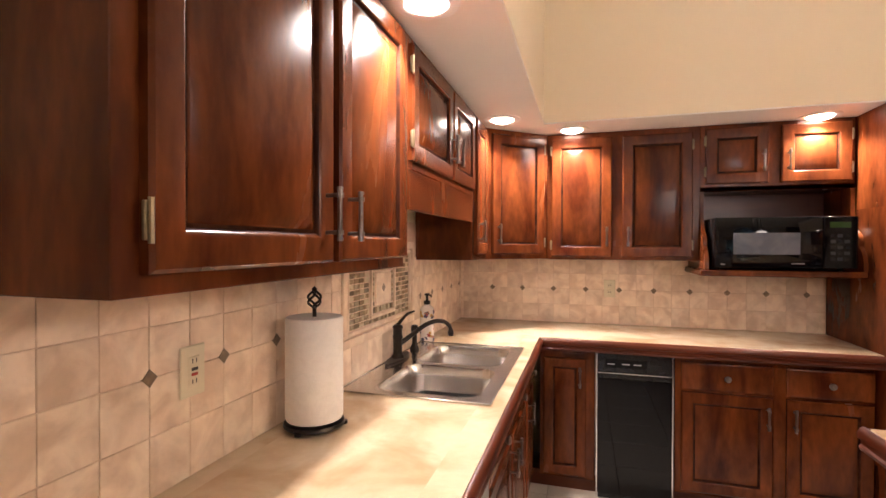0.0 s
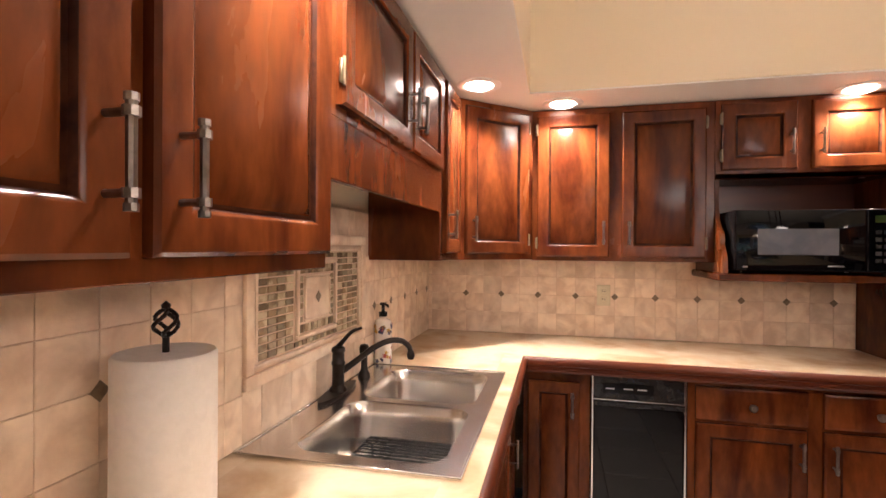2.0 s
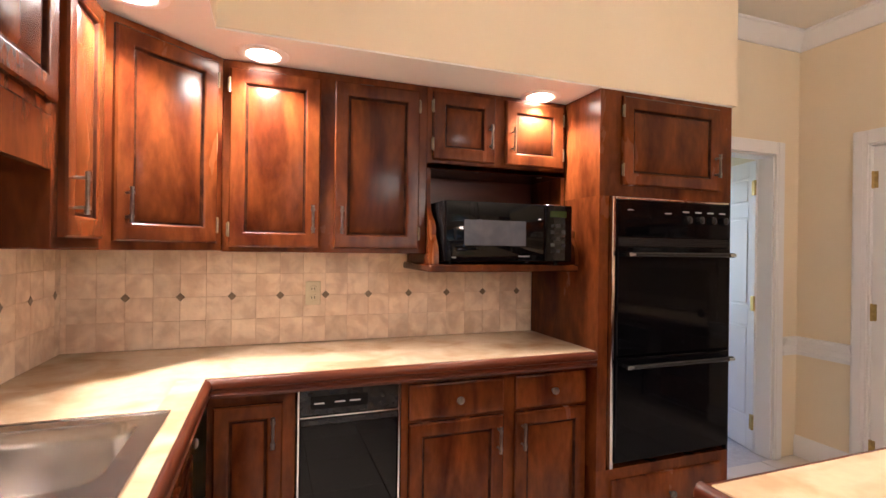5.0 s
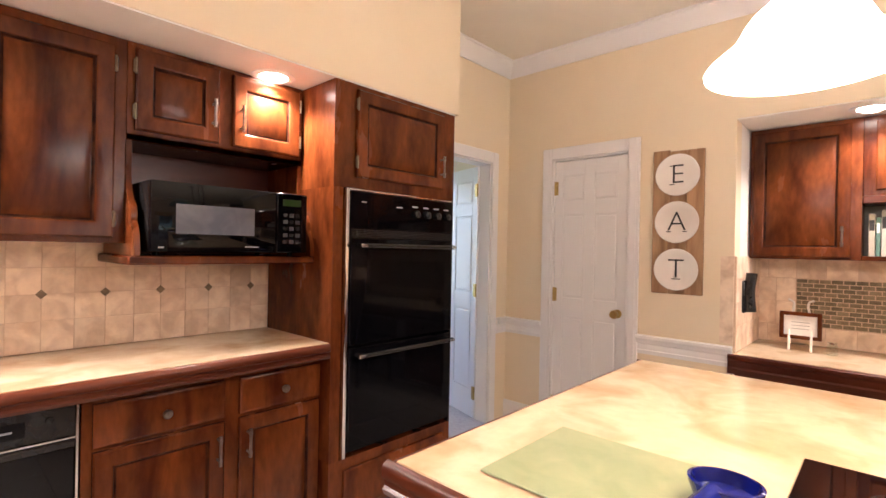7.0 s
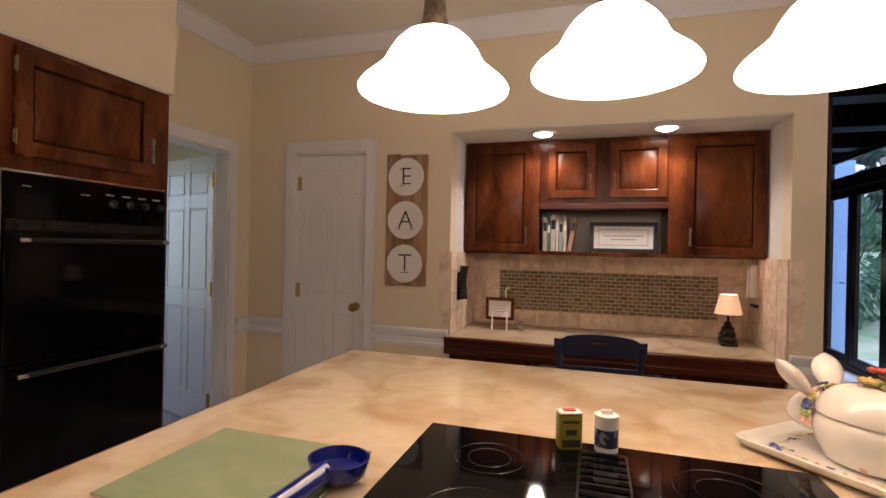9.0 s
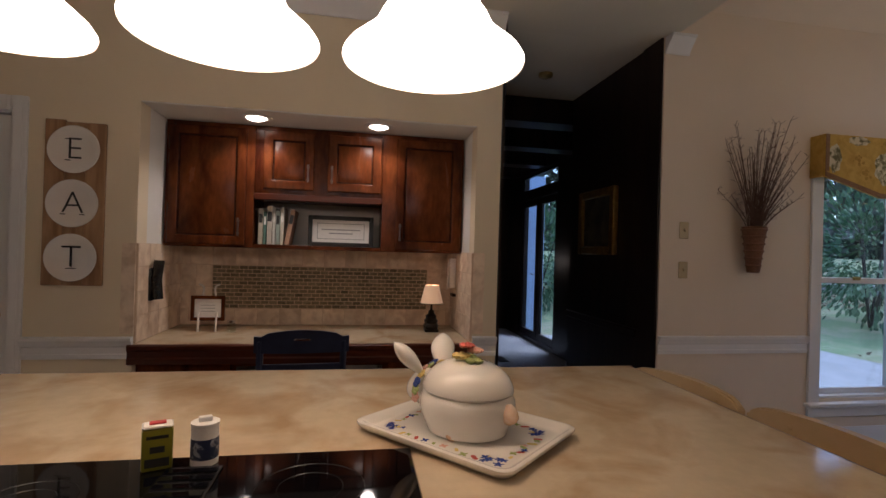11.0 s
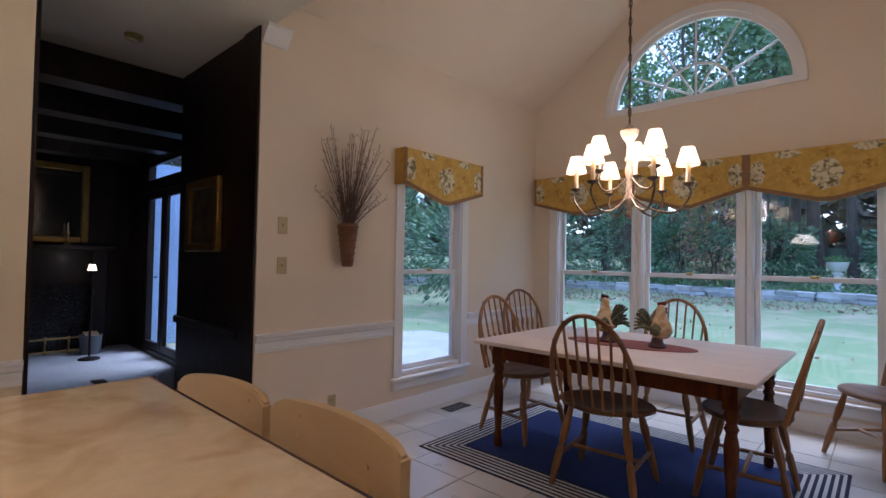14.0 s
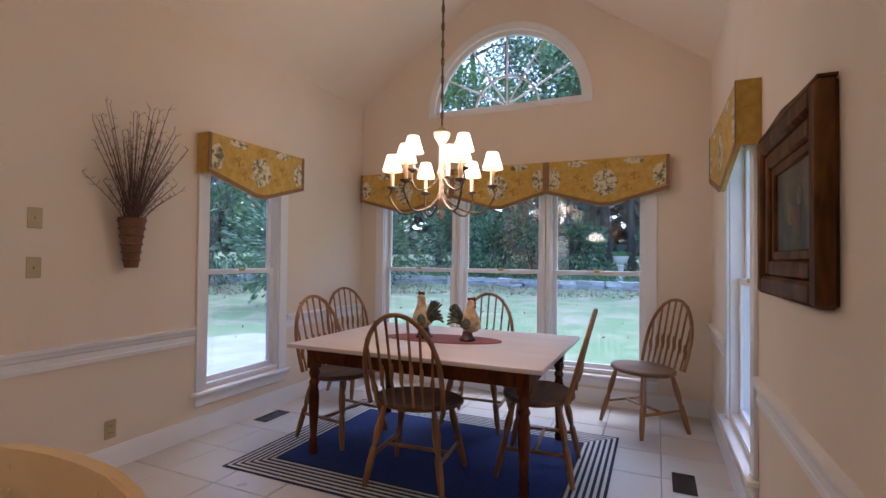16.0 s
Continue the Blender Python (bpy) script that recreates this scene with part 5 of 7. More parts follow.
# rabbit-shaped tureen on its tray
RNG = random.Random(11)
FLOWER_COLOURS = [material("glaze_" + n, c, 0.2, coat=0.4) for n, c in (("red", (0.55, 0.11, 0.09)), ("blue", (0.05, 0.08, 0.30)), ("yellow", (0.72, 0.55, 0.20)), ("green", (0.36, 0.42, 0.16)), ("pink", (0.72, 0.40, 0.32)))]
tr = thing("ceramic_tray", "white ceramic tray with painted floral border", "tray", pose(2.322, 0.764, 0.9165, 0, 0, 42))
bm = bmesh.new()
prev = None
for hx, hy, z in ((0.185, 0.138, 0.0), (0.205, 0.158, 0.006), (0.214, 0.167, 0.018), (0.214, 0.167, 0.023), (0.209, 0.162, 0.0255), (0.203, 0.156, 0.024), (0.190, 0.143, 0.010), (0.180, 0.133, 0.008)):
    ring = []
    for cx, cy, a0 in ((hx - 0.03, hy - 0.03, 0), (-hx + 0.03, hy - 0.03, 90), (-hx + 0.03, -hy + 0.03, 180), (hx - 0.03, -hy + 0.03, 270)):
        for k in range(5):
            a = radians(a0 + 22.5 * k)
            ring.append(bm.verts.new((cx + 0.03 * math.cos(a), cy + 0.03 * math.sin(a), z)))
    if prev:
        for k in range(len(ring)):
            bm.faces.new((prev[k], prev[(k + 1) % len(ring)], ring[(k + 1) % len(ring)], ring[k]))
    else:
        bm.faces.new(list(reversed(ring)))
    prev = ring
bm.faces.new(prev)
part("dish", bm, CERAMIC, tr)


def painted_petals(x, y, r, mat, petals):
    """A flat painted blossom on the floor of the tray."""
    bm = bmesh.new()
    ph = RNG.uniform(0, 6.28)
    bm.faces.new([bm.verts.new((x + r * (0.75 + 0.3 * math.cos(petals * g + ph)) * math.cos(g), y + r * (0.75 + 0.3 * math.cos(petals * g + ph)) * math.sin(g), 0.0088 + RNG.uniform(0, 0.0006))) for g in [2 * math.pi * i / 20 for i in range(20)]])
    part("painted_flower", bm, mat, tr)


RED, BLUE, YELLOW, LEAF, PINK = FLOWER_COLOURS
for sx, sy in ((1, 1), (1, -1), (-1, 1), (-1, -1)):
    for k in range(7):
        painted_petals(sx * (0.160 - RNG.uniform(0, 0.045)), sy * (0.116 - RNG.uniform(0, 0.03)), RNG.uniform(0.008, 0.014), BLUE, 5)
    painted_petals(sx * 0.13, sy * 0.095, 0.009, YELLOW, 3)
for sx, sy, hx, hy in ((0, 1, 0.10, 0.0), (0, -1, 0.10, 0.0), (1, 0, 0.0, 0.065), (-1, 0, 0.0, 0.065)):
    for k in range(9):
        u = -1 + 2 * k / 8
        painted_petals(sx * 0.160 + hx * u + RNG.uniform(-0.006, 0.006), sy * 0.113 + hy * u + RNG.uniform(-0.006, 0.006), RNG.uniform(0.007, 0.012), (RED, LEAF, YELLOW, PINK, LEAF, BLUE, RED, LEAF, YELLOW)[k], 4 if k % 2 else 2)

tu = thing("rabbit_tureen", "white ceramic rabbit-shaped tureen with painted flowers on its lid", "tureen", pose(2.326, 0.760, 0.9255, 0, 0, 42))
part("bowl", lathe(bmesh.new(), [(0.088, 0), (0.098, 0.004), (0.103, 0.018), (0.112, 0.036), (0.118, 0.058), (0.116, 0.078), (0.109, 0.092), (0.105, 0.094)], 40, squash=0.92), CERAMIC, tu)
part("lid", lathe(bmesh.new(), [(0.109, 0.0955), (0.1125, 0.099), (0.111, 0.110), (0.100, 0.131), (0.082, 0.148), (0.055, 0.160), (0.02, 0.166), (0, 0.1665)], 40, squash=0.92), CERAMIC, tu)
PEACH = material("peach_glaze", (0.74, 0.42, 0.24), 0.2, second=(0.82, 0.62, 0.46), scale=25, coat=0.4)


def egg(length, r, flat, tip=0.62):
    """A rounded, slightly pointed body of revolution along z."""
    n = 12
    rows = []
    for i in range(n + 1):
        u = i / n
        rows.append((r * math.sin(math.pi * u ** tip) ** 0.75 if 0 < i < n else 0.0, length * u))
    return lathe(bmesh.new(), rows, 18, squash=flat)


part("head", egg(0.10, 0.052, 1.0, 0.9), CERAMIC, tu, at=pose(0.118, 0, 0.03, 0, 12, 0))
for sgn in (-1, 1):
    base, tip = Vector((0.100, 0.028 * sgn, 0.105)), Vector((0.155, 0.098 * sgn, 0.200))
    q = (tip - base).to_track_quat("Z", "Y").to_matrix().to_4x4()
    part("ear", egg((tip - base).length, 0.032, 0.62, 1.5), CERAMIC, tu, at=Matrix.Translation(base) @ q)
    part("paw", egg(0.05, 0.022, 0.8, 0.9), PEACH, tu, at=pose(-0.012, 0.094 * sgn, 0.012, 90 * sgn, 0, 0))
part("tail", egg(0.052, 0.024, 0.75, 0.9), PEACH, tu, at=pose(-0.112, 0.006, 0.038, 0, -14, 0))


def blossom(name, at, r, mat, petals=5, tilt=(0, 0)):
    bm = bmesh.new()
    for k in range(petals):
        a = 2 * math.pi * k / petals
        lathe(bm, [(0, -r * 0.35), (r * 0.5, -r * 0.1), (r * 0.55, r * 0.15), (0, r * 0.4)], 7, (r * 0.6 * math.cos(a), r * 0.6 * math.sin(a), 0))
    lathe(bm, [(0, -r * 0.2), (r * 0.4, r * 0.2), (0, r * 0.55)], 7)
    part(name, bm, mat, tu, at=pose(*at, tilt[0], tilt[1], 0))


# garland round the neck
for k in range(13):
    a = radians(-96 + 16 * k)
    blossom("garland_flower", (0.104 + 0.006 * math.cos(3 * k), 0.072 * math.sin(a), 0.078 + 0.064 * math.cos(a)), RNG.uniform(0.010, 0.014), (PINK, YELLOW, BLUE, LEAF)[k % 4], 5, (-math.degrees(a) * 0.8, 40))
# flower knob of the lid
blossom("lid_leaf", (0.014, -0.016, 0.166), 0.024, LEAF, 4)
blossom("lid_leaf", (-0.022, 0.010, 0.168), 0.022, LEAF, 4)
blossom("lid_flower", (0.010, 0.018, 0.176), 0.021, YELLOW, 5)
blossom("lid_flower", (-0.012, -0.010, 0.188), 0.019, PINK, 5)
blossom("lid_flower", (0.002, 0.006, 0.200), 0.018, RED, 5)


# stools tucked under the south edge
def bar_chair(x, y, rz, half, label):
    c = thing("counter_chair", label, "bar chair", pose(x, y, 0, 0, 0, rz), "chairs at the island")
    part("seat", boxes((-0.2, -0.19, 0.60, 0.2, 0.2, 0.635), bevel=0.012, segments=2), PALE_WOOD, c)
    bm = bmesh.new()
    n = 16
    front, back = [], []
    for i in range(n + 1):
        u = -1 + 2 * i / n
        px = half * u
        yb = 0.045 - 0.03 * (1 - u * u)
        top = 0.862 - 0.016 * abs(u) ** 2 - 0.025 * abs(u) ** 14
        front.append([(px, yb, 0.66), (px, yb, top)])
        back.append([(px, yb + 0.034, 0.66), (px, yb + 0.034, top)])
    vf = [[bm.verts.new(p) for p in q] for q in front]
    vb = [[bm.verts.new(p) for p in q] for q in back]
    for i in range(n):
        bm.faces.new((vf[i][0], vf[i + 1][0], vf[i + 1][1], vf[i][1]))
        bm.faces.new((vb[i + 1][0], vb[i][0], vb[i][1], vb[i + 1][1]))
        bm.faces.new((vf[i][1], vf[i + 1][1], vb[i + 1][1], vb[i][1]))
        bm.faces.new((vf[i + 1][0], vf[i][0], vb[i][0], vb[i + 1][0]))
    for i in (0, n):
        bm.faces.new((vf[i][0], vf[i][1], vb[i][1], vb[i][0]))
    edges = [e for e in bm.edges if e.is_valid and all(abs(v.co.z - 0.66) > 0.01 for v in e.verts)]
    bmesh.ops.bevel(bm, geom=edges, offset=0.007, segments=2, affect="EDGES", clamp_overlap=True)
    bk = part("backrest", bm, PALE_WOOD, c, "curved pale maple back", pose(0, -0.23, 0, 0, 0, 0))
    for sx in (-0.2, 0.2):
        part("back_post", tube(bmesh.new(), [(sx * 0.85, -0.165, 0.63), (sx * 0.9, -0.215, 0.83)], 0.013, 8), PALE_WOOD, c)
        for z in (0.815, 0.755):
            part("screw", lathe(bmesh.new(), [(0.008, 0), (0.007, 0.003), (0, 0.0035)], 12), PALE_WOOD, bk, "", pose(sx * 0.85, 0.062, z, -90, 0, 0))
        for sy in (-0.16, 0.16):
            part("leg", tube(bmesh.new(), [(sx * 0.8, sy * 0.9, 0.605), (sx * 1.05, sy * 1.15, 0)], 0.017, 8, 0.013), PALE_WOOD, c)
    for z, sy in ((0.22, -0.19), (0.22, 0.19)):
        part("rung", tube(bmesh.new(), [(-0.19, sy * 0.93, z), (0.19, sy * 0.93, z)], 0.010, 8), PALE_WOOD, c)


bar_chair(2.945, -0.125, 9, 0.275, "pale maple counter chair with curved back pushed against the island")
bar_chair(2.355, -0.19, 1, 0.322, "pale maple counter chair beside its pair at the island")

# ---------- desk recess ----------
lp = thing("table_lamp", "small lit lamp with cream shade and bronze base", "lamp", pose(4.60, 0.50, 0.776))
part("base", lathe(boxes((-0.05, -0.05, 0, 0.05, 0.05, 0.02), bevel=0.006), [(0.05, 0.02), (0.056, 0.04), (0.044, 0.06), (0.05, 0.075), (0.036, 0.095), (0.04, 0.11), (0.02, 0.13), (0.022, 0.145), (0.008, 0.155), (0.006, 0.22)], 16, wave=0.08, waves=5), BRONZE, lp)
bm = bmesh.new()
seg = 24
rings = [[bm.verts.new((r * math.cos(2 * math.pi * i / seg), r * math.sin(2 * math.pi * i / seg), z)) for i in range(seg)] for r, z in ((0.082, 0.20), (0.05, 0.33))]
for i in range(seg):
    bm.faces.new((rings[0][i], rings[0][(i + 1) % seg], rings[1][(i + 1) % seg], rings[1][i]))
part("shade", bm, CREAM_SHADE, lp, "cream shade lit from within")
part("shade_trim", lathe(bmesh.new(), [(0.083, 0.198), (0.085, 0.2), (0.083, 0.204)], 24), IRON, lp)
bulb("table_lamp_bulb", (4.60, 0.50, 1.04), 0.3, 0.025)
for k in range(7):
    w = (0.028, 0.02, 0.034, 0.018, 0.026, 0.022, 0.03)[k]
    h = (0.24, 0.22, 0.26, 0.25, 0.23, 0.255, 0.24)[k]
    y = 1.69 - sum((0.028, 0.02, 0.034, 0.018, 0.026, 0.022, 0.03)[:k]) - 0.003 * k
    col = ((0.55, 0.5, 0.4), (0.1, 0.2, 0.16), (0.6, 0.55, 0.48), (0.62, 0.6, 0.55), (0.35, 0.42, 0.38), (0.66, 0.62, 0.52), (0.5, 0.3, 0.2))[k]
    bk = thing("book", "upright cookbook on the cabinet shelf", "book", pose(4.57, y - w, 1.361, 10 if k == 6 else 0, 0, 0), "cookbooks on the shelf")
    part("cover", boxes((0, 0, 0, 0.18, w, h), bevel=0.002), material("book_cover", col, 0.6, second=tuple(c * 0.8 for c in col), scale=20), bk)
    part("spine_label", boxes((-0.0008, 0.003, h * 0.6, 0, w - 0.003, h * 0.85)), PAPER if k % 2 else PRINT_DARK, bk)
pf = thing("framed_saying", "black framed print leaning on the cabinet shelf", "framed print", pose(4.60, 1.37, 1.361, 0, 0, -90))
part("frame", frame_ring(bmesh.new(), 0, 0, 0.44, 0.21, 0.028, -0.015, 0.005), PRINT_DARK, pf)
mt = part("mat_board", boxes((0.026, -0.004, 0.026, 0.414, 0.0, 0.184)), PAPER, pf)
part("printed_border", frame_ring(bmesh.new(), 0.06, 0.05, 0.38, 0.16, 0.004, -0.0048, -0.0042, 0), PRINT_GREY, mt)
for k, w in enumerate((0.26, 0.16)):
    part("text_bar", boxes((0.22 - w / 2, -0.005, 0.112 - 0.026 * k, 0.22 + w / 2, -0.0042, 0.12 - 0.026 * k)), PRINT_GREY, mt)
ez = thing("small_easel_frame", "small wood-framed print on a white easel", "framed print", pose(4.60, 2.10, 0.776, 0, 0, -90))
part("frame", frame_ring(bmesh.new(), 0, 0.07, 0.21, 0.235, 0.022, -0.012, 0.006), CHERRY, ez)
mt = part("picture", boxes((0.02, -0.002, 0.09, 0.19, 0.004, 0.215)), PAPER, ez)
for k in range(3):
    part("text_bar", boxes((0.06, -0.003, 0.17 - 0.02 * k, 0.15, -0.0021, 0.174 - 0.02 * k)), PRINT_GREY, mt)
for x in (0.05, 0.16):
    part("easel_leg", tube(bmesh.new(), curve_pts([(x, -0.02, 0.0), (x, -0.016, 0.06), (x + 0.0, 0.012, 0.16), (x + (0.02 if x < 0.1 else -0.02), 0.02, 0.28), (x + (-0.01 if x < 0.1 else 0.01), 0.02, 0.31)], 5), 0.007, 8), CERAMIC, ez)
jr = thing("glass_jar", "small clear glass jar on the desk", "jar", pose(4.57, 1.84, 0.776))
part("jar", lathe(bmesh.new(), [(0.026, 0), (0.028, 0.004), (0.028, 0.05), (0.022, 0.058), (0.022, 0.064)], 18), CLEAR, jr)
part("lid", lathe(bmesh.new(), [(0.024, 0.064), (0.024, 0.074), (0, 0.075)], 18), CHROME, jr)
ph = thing("wall_telephone", "black cordless handset on the recess side wall", "telephone", pose(4.36, RY1 - 0.012, 1.0))
part("cradle", boxes((-0.035, -0.02, 0.0, 0.035, 0, 0.2), bevel=0.01, segments=2), BLACK_PLASTIC, ph)
part("handset", tube(bmesh.new(), curve_pts([(0, -0.045, 0.01), (0, -0.04, 0.06), (0, -0.035, 0.14), (0, -0.045, 0.22), (0, -0.047, 0.245)], 5), 0.03, 12), BLACK_PLASTIC, ph)
wc = thing("wall_can_opener", "white and steel can opener mounted under the cabinet", "can opener", pose(4.70, RY0 + 0.01, 1.02))
part("body", boxes((-0.03, 0, 0.06, 0.03, 0.05, 0.28), bevel=0.012, segments=2), CERAMIC, wc)
part("lever", tube(bmesh.new(), [(0.0, 0.06, 0.05), (0.0, 0.055, 0.25)], 0.008, 8), CHROME, wc)
part("foot", boxes((-0.05, 0, 0.0, 0.05, 0.03, 0.02), bevel=0.004), BLACK_PLASTIC, wc)

ch = thing("desk_chair", "navy painted wooden chair drawn up to the desk", "chair", pose(4.00, 1.315, -0.0, 0, 0, 4))
bm = bmesh.new()
n = 14
vs = []
for i in range(n + 1):
    u = -1 + 2 * i / n
    yy = 0.24 * u
    xx = -0.20 - 0.03 * (1 - u * u)
    top = 0.885 + 0.035 * (1 - u * u) - 0.012 * (1 if 0.78 < abs(u) < 0.95 else 0)
    vs.append([bm.verts.new(p) for p in ((xx, yy, 0.80), (xx, yy, top), (xx + 0.025, yy, top), (xx + 0.025, yy, 0.80))])
for a, b in zip(vs, vs[1:]):
    for k in range(4):
        bm.faces.new((a[k], a[(k + 1) % 4], b[(k + 1) % 4], b[k]))
bm.faces.new(vs[0]); bm.faces.new(list(reversed(vs[-1])))
part("top_rail", bm, NAVY_PAINT, ch)
for s in (-0.21, 0.21):
    part("back_post", tube(bmesh.new(), [(-0.19, s, 0), (-0.18, s, 0.45), (-0.195, s, 0.86)], 0.018, 8), NAVY_PAINT, ch)
    part("leg", tube(bmesh.new(), [(0.19, s, 0.44), (0.2, s, 0)], 0.018, 8, 0.014), NAVY_PAINT, ch)
for z in (0.58, 0.69):
    part("back_slat", boxes((-0.20, -0.2, z, -0.185, 0.2, z + 0.05), bevel=0.004), NAVY_PAINT, ch)
part("seat", boxes((-0.2, -0.22, 0.43, 0.22, 0.22, 0.46), bevel=0.01), NAVY_PAINT, ch)
part("handle_plate", boxes((-0.232, -0.04, 0.866, -0.228, 0.04, 0.876), bevel=0.001), CHROME, ch)


# ---------- breakfast nook ----------
def windsor(label, m):
    """Bow-back chair that faces +y."""
    c = thing("windsor_chair", label, "chair", m, "bow-back chairs")
    outline = []
    for i in range(28):
        a = 2 * math.pi * i / 28
        r = 0.215 * (1 + 0.06 * math.cos(2 * a))
        outline.append((r * math.cos(a) * (1.04 + 0.05 * math.sin(a)), 0.205 * math.sin(a) * (1.0 if math.sin(a) > 0 else 0.95)))
    bm = bmesh.new()
    rings = []
    for k, z in ((0.90, 0.425), (1.0, 0.438), (1.0, 0.452), (0.95, 0.460), (0.6, 0.448), (0.25, 0.446)):
        rings.append([bm.verts.new((x * k, y * k, z)) for x, y in outline])
    for a, b in zip(rings, rings[1:]):
        for i in range(28):
            bm.faces.new((a[i], a[(i + 1) % 28], b[(i + 1) % 28], b[i]))
    bm.faces.new(list(reversed(rings[0])))
    bm.faces.new(rings[-1])
    part("seat", bm, SEAT_WOOD, c, "worn dark saddle seat")
    bow = []
    for i in range(25):
        a = math.pi * i / 24
        u = math.sin(a) ** 0.72
        bow.append((0.205 * math.cos(a) * (1 if u > 0.5 else 0.92 + 0.16 * u), -0.165 - 0.135 * u, 0.452 + 0.51 * u))
    part("bow", tube(bmesh.new(), bow, 0.0125, 8), PINE, c)
    for k in range(7):
        u = -1 + 2 * k / 6
        top_z = 0.452 + 0.51 * (1 - abs(u * 0.78) ** 3.0) ** 0.5
        f = (top_z - 0.452) / 0.51
        x0, x1 = 0.145 * u, 0.168 * u
        y0 = -0.178
        pts = [(x0, y0, 0.45), (x0 + (x1 - x0) * 0.35, y0 - 0.047 * f, 0.45 + 0.35 * (top_z - 0.45)), (x1, -0.165 - 0.135 * f, top_z)]
        bm = tube(bmesh.new(), curve_pts(pts, 5), 0.007, 6)
        lathe(bm, [(0.006, -0.05), (0.011, -0.01), (0.012, 0.02), (0.006, 0.06)], 8, pts[1])
        part("spindle", bm, PINE, c)
    feet = {}
    for sx in (-1, 1):
        for sy in (-1, 1):
            top, foot = Vector((0.13 * sx, 0.12 * sy, 0.43)), Vector((0.2 * sx, 0.2 * sy, 0.0))
            pts = [top.lerp(foot, t) for t in (0, 0.12, 0.3, 0.45, 0.5, 0.55, 0.8, 1)]
            bm = bmesh.new()
            for (a, b), (ra, rb) in zip(zip(pts, pts[1:]), ((0.013, 0.015), (0.015, 0.021), (0.021, 0.016), (0.016, 0.011), (0.011, 0.018), (0.018, 0.018), (0.018, 0.012))):
                tube(bm, [a, b], ra, 8, rb)
            part("leg", bm, PINE, c)
            feet[sx, sy] = top.lerp(foot, 0.62)
    for sx in (-1, 1):
        part("stretcher", tube(bmesh.new(), [feet[sx, -1], (feet[sx, -1] + feet[sx, 1]) / 2, feet[sx, 1]], 0.011, 8), PINE, c)
    part("stretcher", tube(bmesh.new(), [(feet[-1, -1] + feet[-1, 1]) / 2, (feet[1, -1] + feet[1, 1]) / 2], 0.011, 8), PINE, c)
    return c


RUGZ = 0.012
first = windsor("oak bow-back chair at the near side of the table", pose(2.39, -2.335, RUGZ, 0, 0, 185))
first.scale = (1.2, 1.14, 1.06)
for x, y, z, rz, lab in ((1.74, -2.79, RUGZ, -86, "oak bow-back chair pushed in at the table end"), (3.23, -2.735, RUGZ, 82, "oak bow-back chair at the far table end"), (2.40, -3.44, RUGZ, 3, "oak bow-back chair between table and windows"),
                         (3.78, -3.80, 0.0, 66, "spare oak bow-back chair in the window corner"), (1.15, -3.92, 0.0, -47, "spare oak bow-back chair standing apart by the windows")):
    tagged(copy_thing(first, pose(x, y, z, 0, 0, rz)), lab)

tb = thing("dining_table", "farmhouse table with whitewashed top and turned oak legs", "table", pose(2.45, -2.83, RUGZ, 0, 0, -0.5))
TX, TY = 0.86, 0.625
part("tabletop", boxes((-TX, -TY, 0.725, TX, TY, 0.753), bevel=0.006, segments=2), TABLE_TOP, tb)
for r in ((-TX + 0.1, -TY + 0.1, TX - 0.1, -TY + 0.125), (-TX + 0.1, TY - 0.125, TX - 0.1, TY - 0.1), (-TX + 0.1, -TY + 0.125, -TX + 0.125, TY - 0.125), (TX - 0.125, -TY + 0.125, TX - 0.1, TY - 0.125)):
    part("apron", boxes((r[0], r[1], 0.62, r[2], r[3], 0.725)), CHERRY, tb)
for sx in (-1, 1):
    for sy in (-1, 1):
        bm = boxes((-0.036, -0.036, 0.58, 0.036, 0.036, 0.725), bevel=0.003)
        lathe(bm, [(0.024, 0.0), (0.03, 0.03), (0.024, 0.07), (0.03, 0.09), (0.022, 0.11), (0.034, 0.30), (0.036, 0.40), (0.026, 0.46), (0.036, 0.48), (0.024, 0.51), (0.038, 0.545), (0.03, 0.58)], 16)
        part("leg", bm, CHERRY, tb, at=pose(sx * (TX - 0.13), sy * (TY - 0.13), 0))

rg = thing("area_rug", "royal blue rug with navy and cream striped border", "rug", pose(2.45, -2.76, 0.001))
RW, RH = 1.14, 0.81
for k in range(13):
    o = 0.0 + 0.0185 * k
    x, y = RW - o, RH - o
    part("stripe", boxes((-x, -y, 0, x, y, 0.004 + 0.0004 * k)), NAVY_RUG if k % 2 == 0 else CREAM_RUG, rg)
part("field", boxes((-RW + 0.24, -RH + 0.24, 0, RW - 0.24, RH - 0.24, 0.0105)), BLUE_RUG, rg)

pm = solid("table_runner", lathe(bmesh.new(), [(0, 0.0), (0.43, 0.0), (0.43, 0.004), (0.0, 0.0045)], 40, squash=0.42), PLACEMAT, "oval burgundy woven mat on the table", "table mat", pose(2.46, -2.86, RUGZ + 0.754, 0, 0, 8))
FEATHER = material("cream_speckled_glaze", (0.60, 0.46, 0.30), 0.45, second=(0.42, 0.22, 0.07), scale=30, bump=0.3, bump_scale=90, contrast=(0.45, 0.7))
TAIL_GLAZE = material("dark_green_glaze", (0.03, 0.04, 0.025), 0.4, second=(0.16, 0.17, 0.10), scale=60, bump=0.4, bump_scale=90)
COMB_GLAZE = material("red_glaze", (0.22, 0.012, 0.012), 0.35, second=(0.10, 0.008, 0.01), scale=30)
BASE_GLAZE = material("dark_base_glaze", (0.02, 0.025, 0.03), 0.4, second=(0.12, 0.02, 0.02), scale=18)


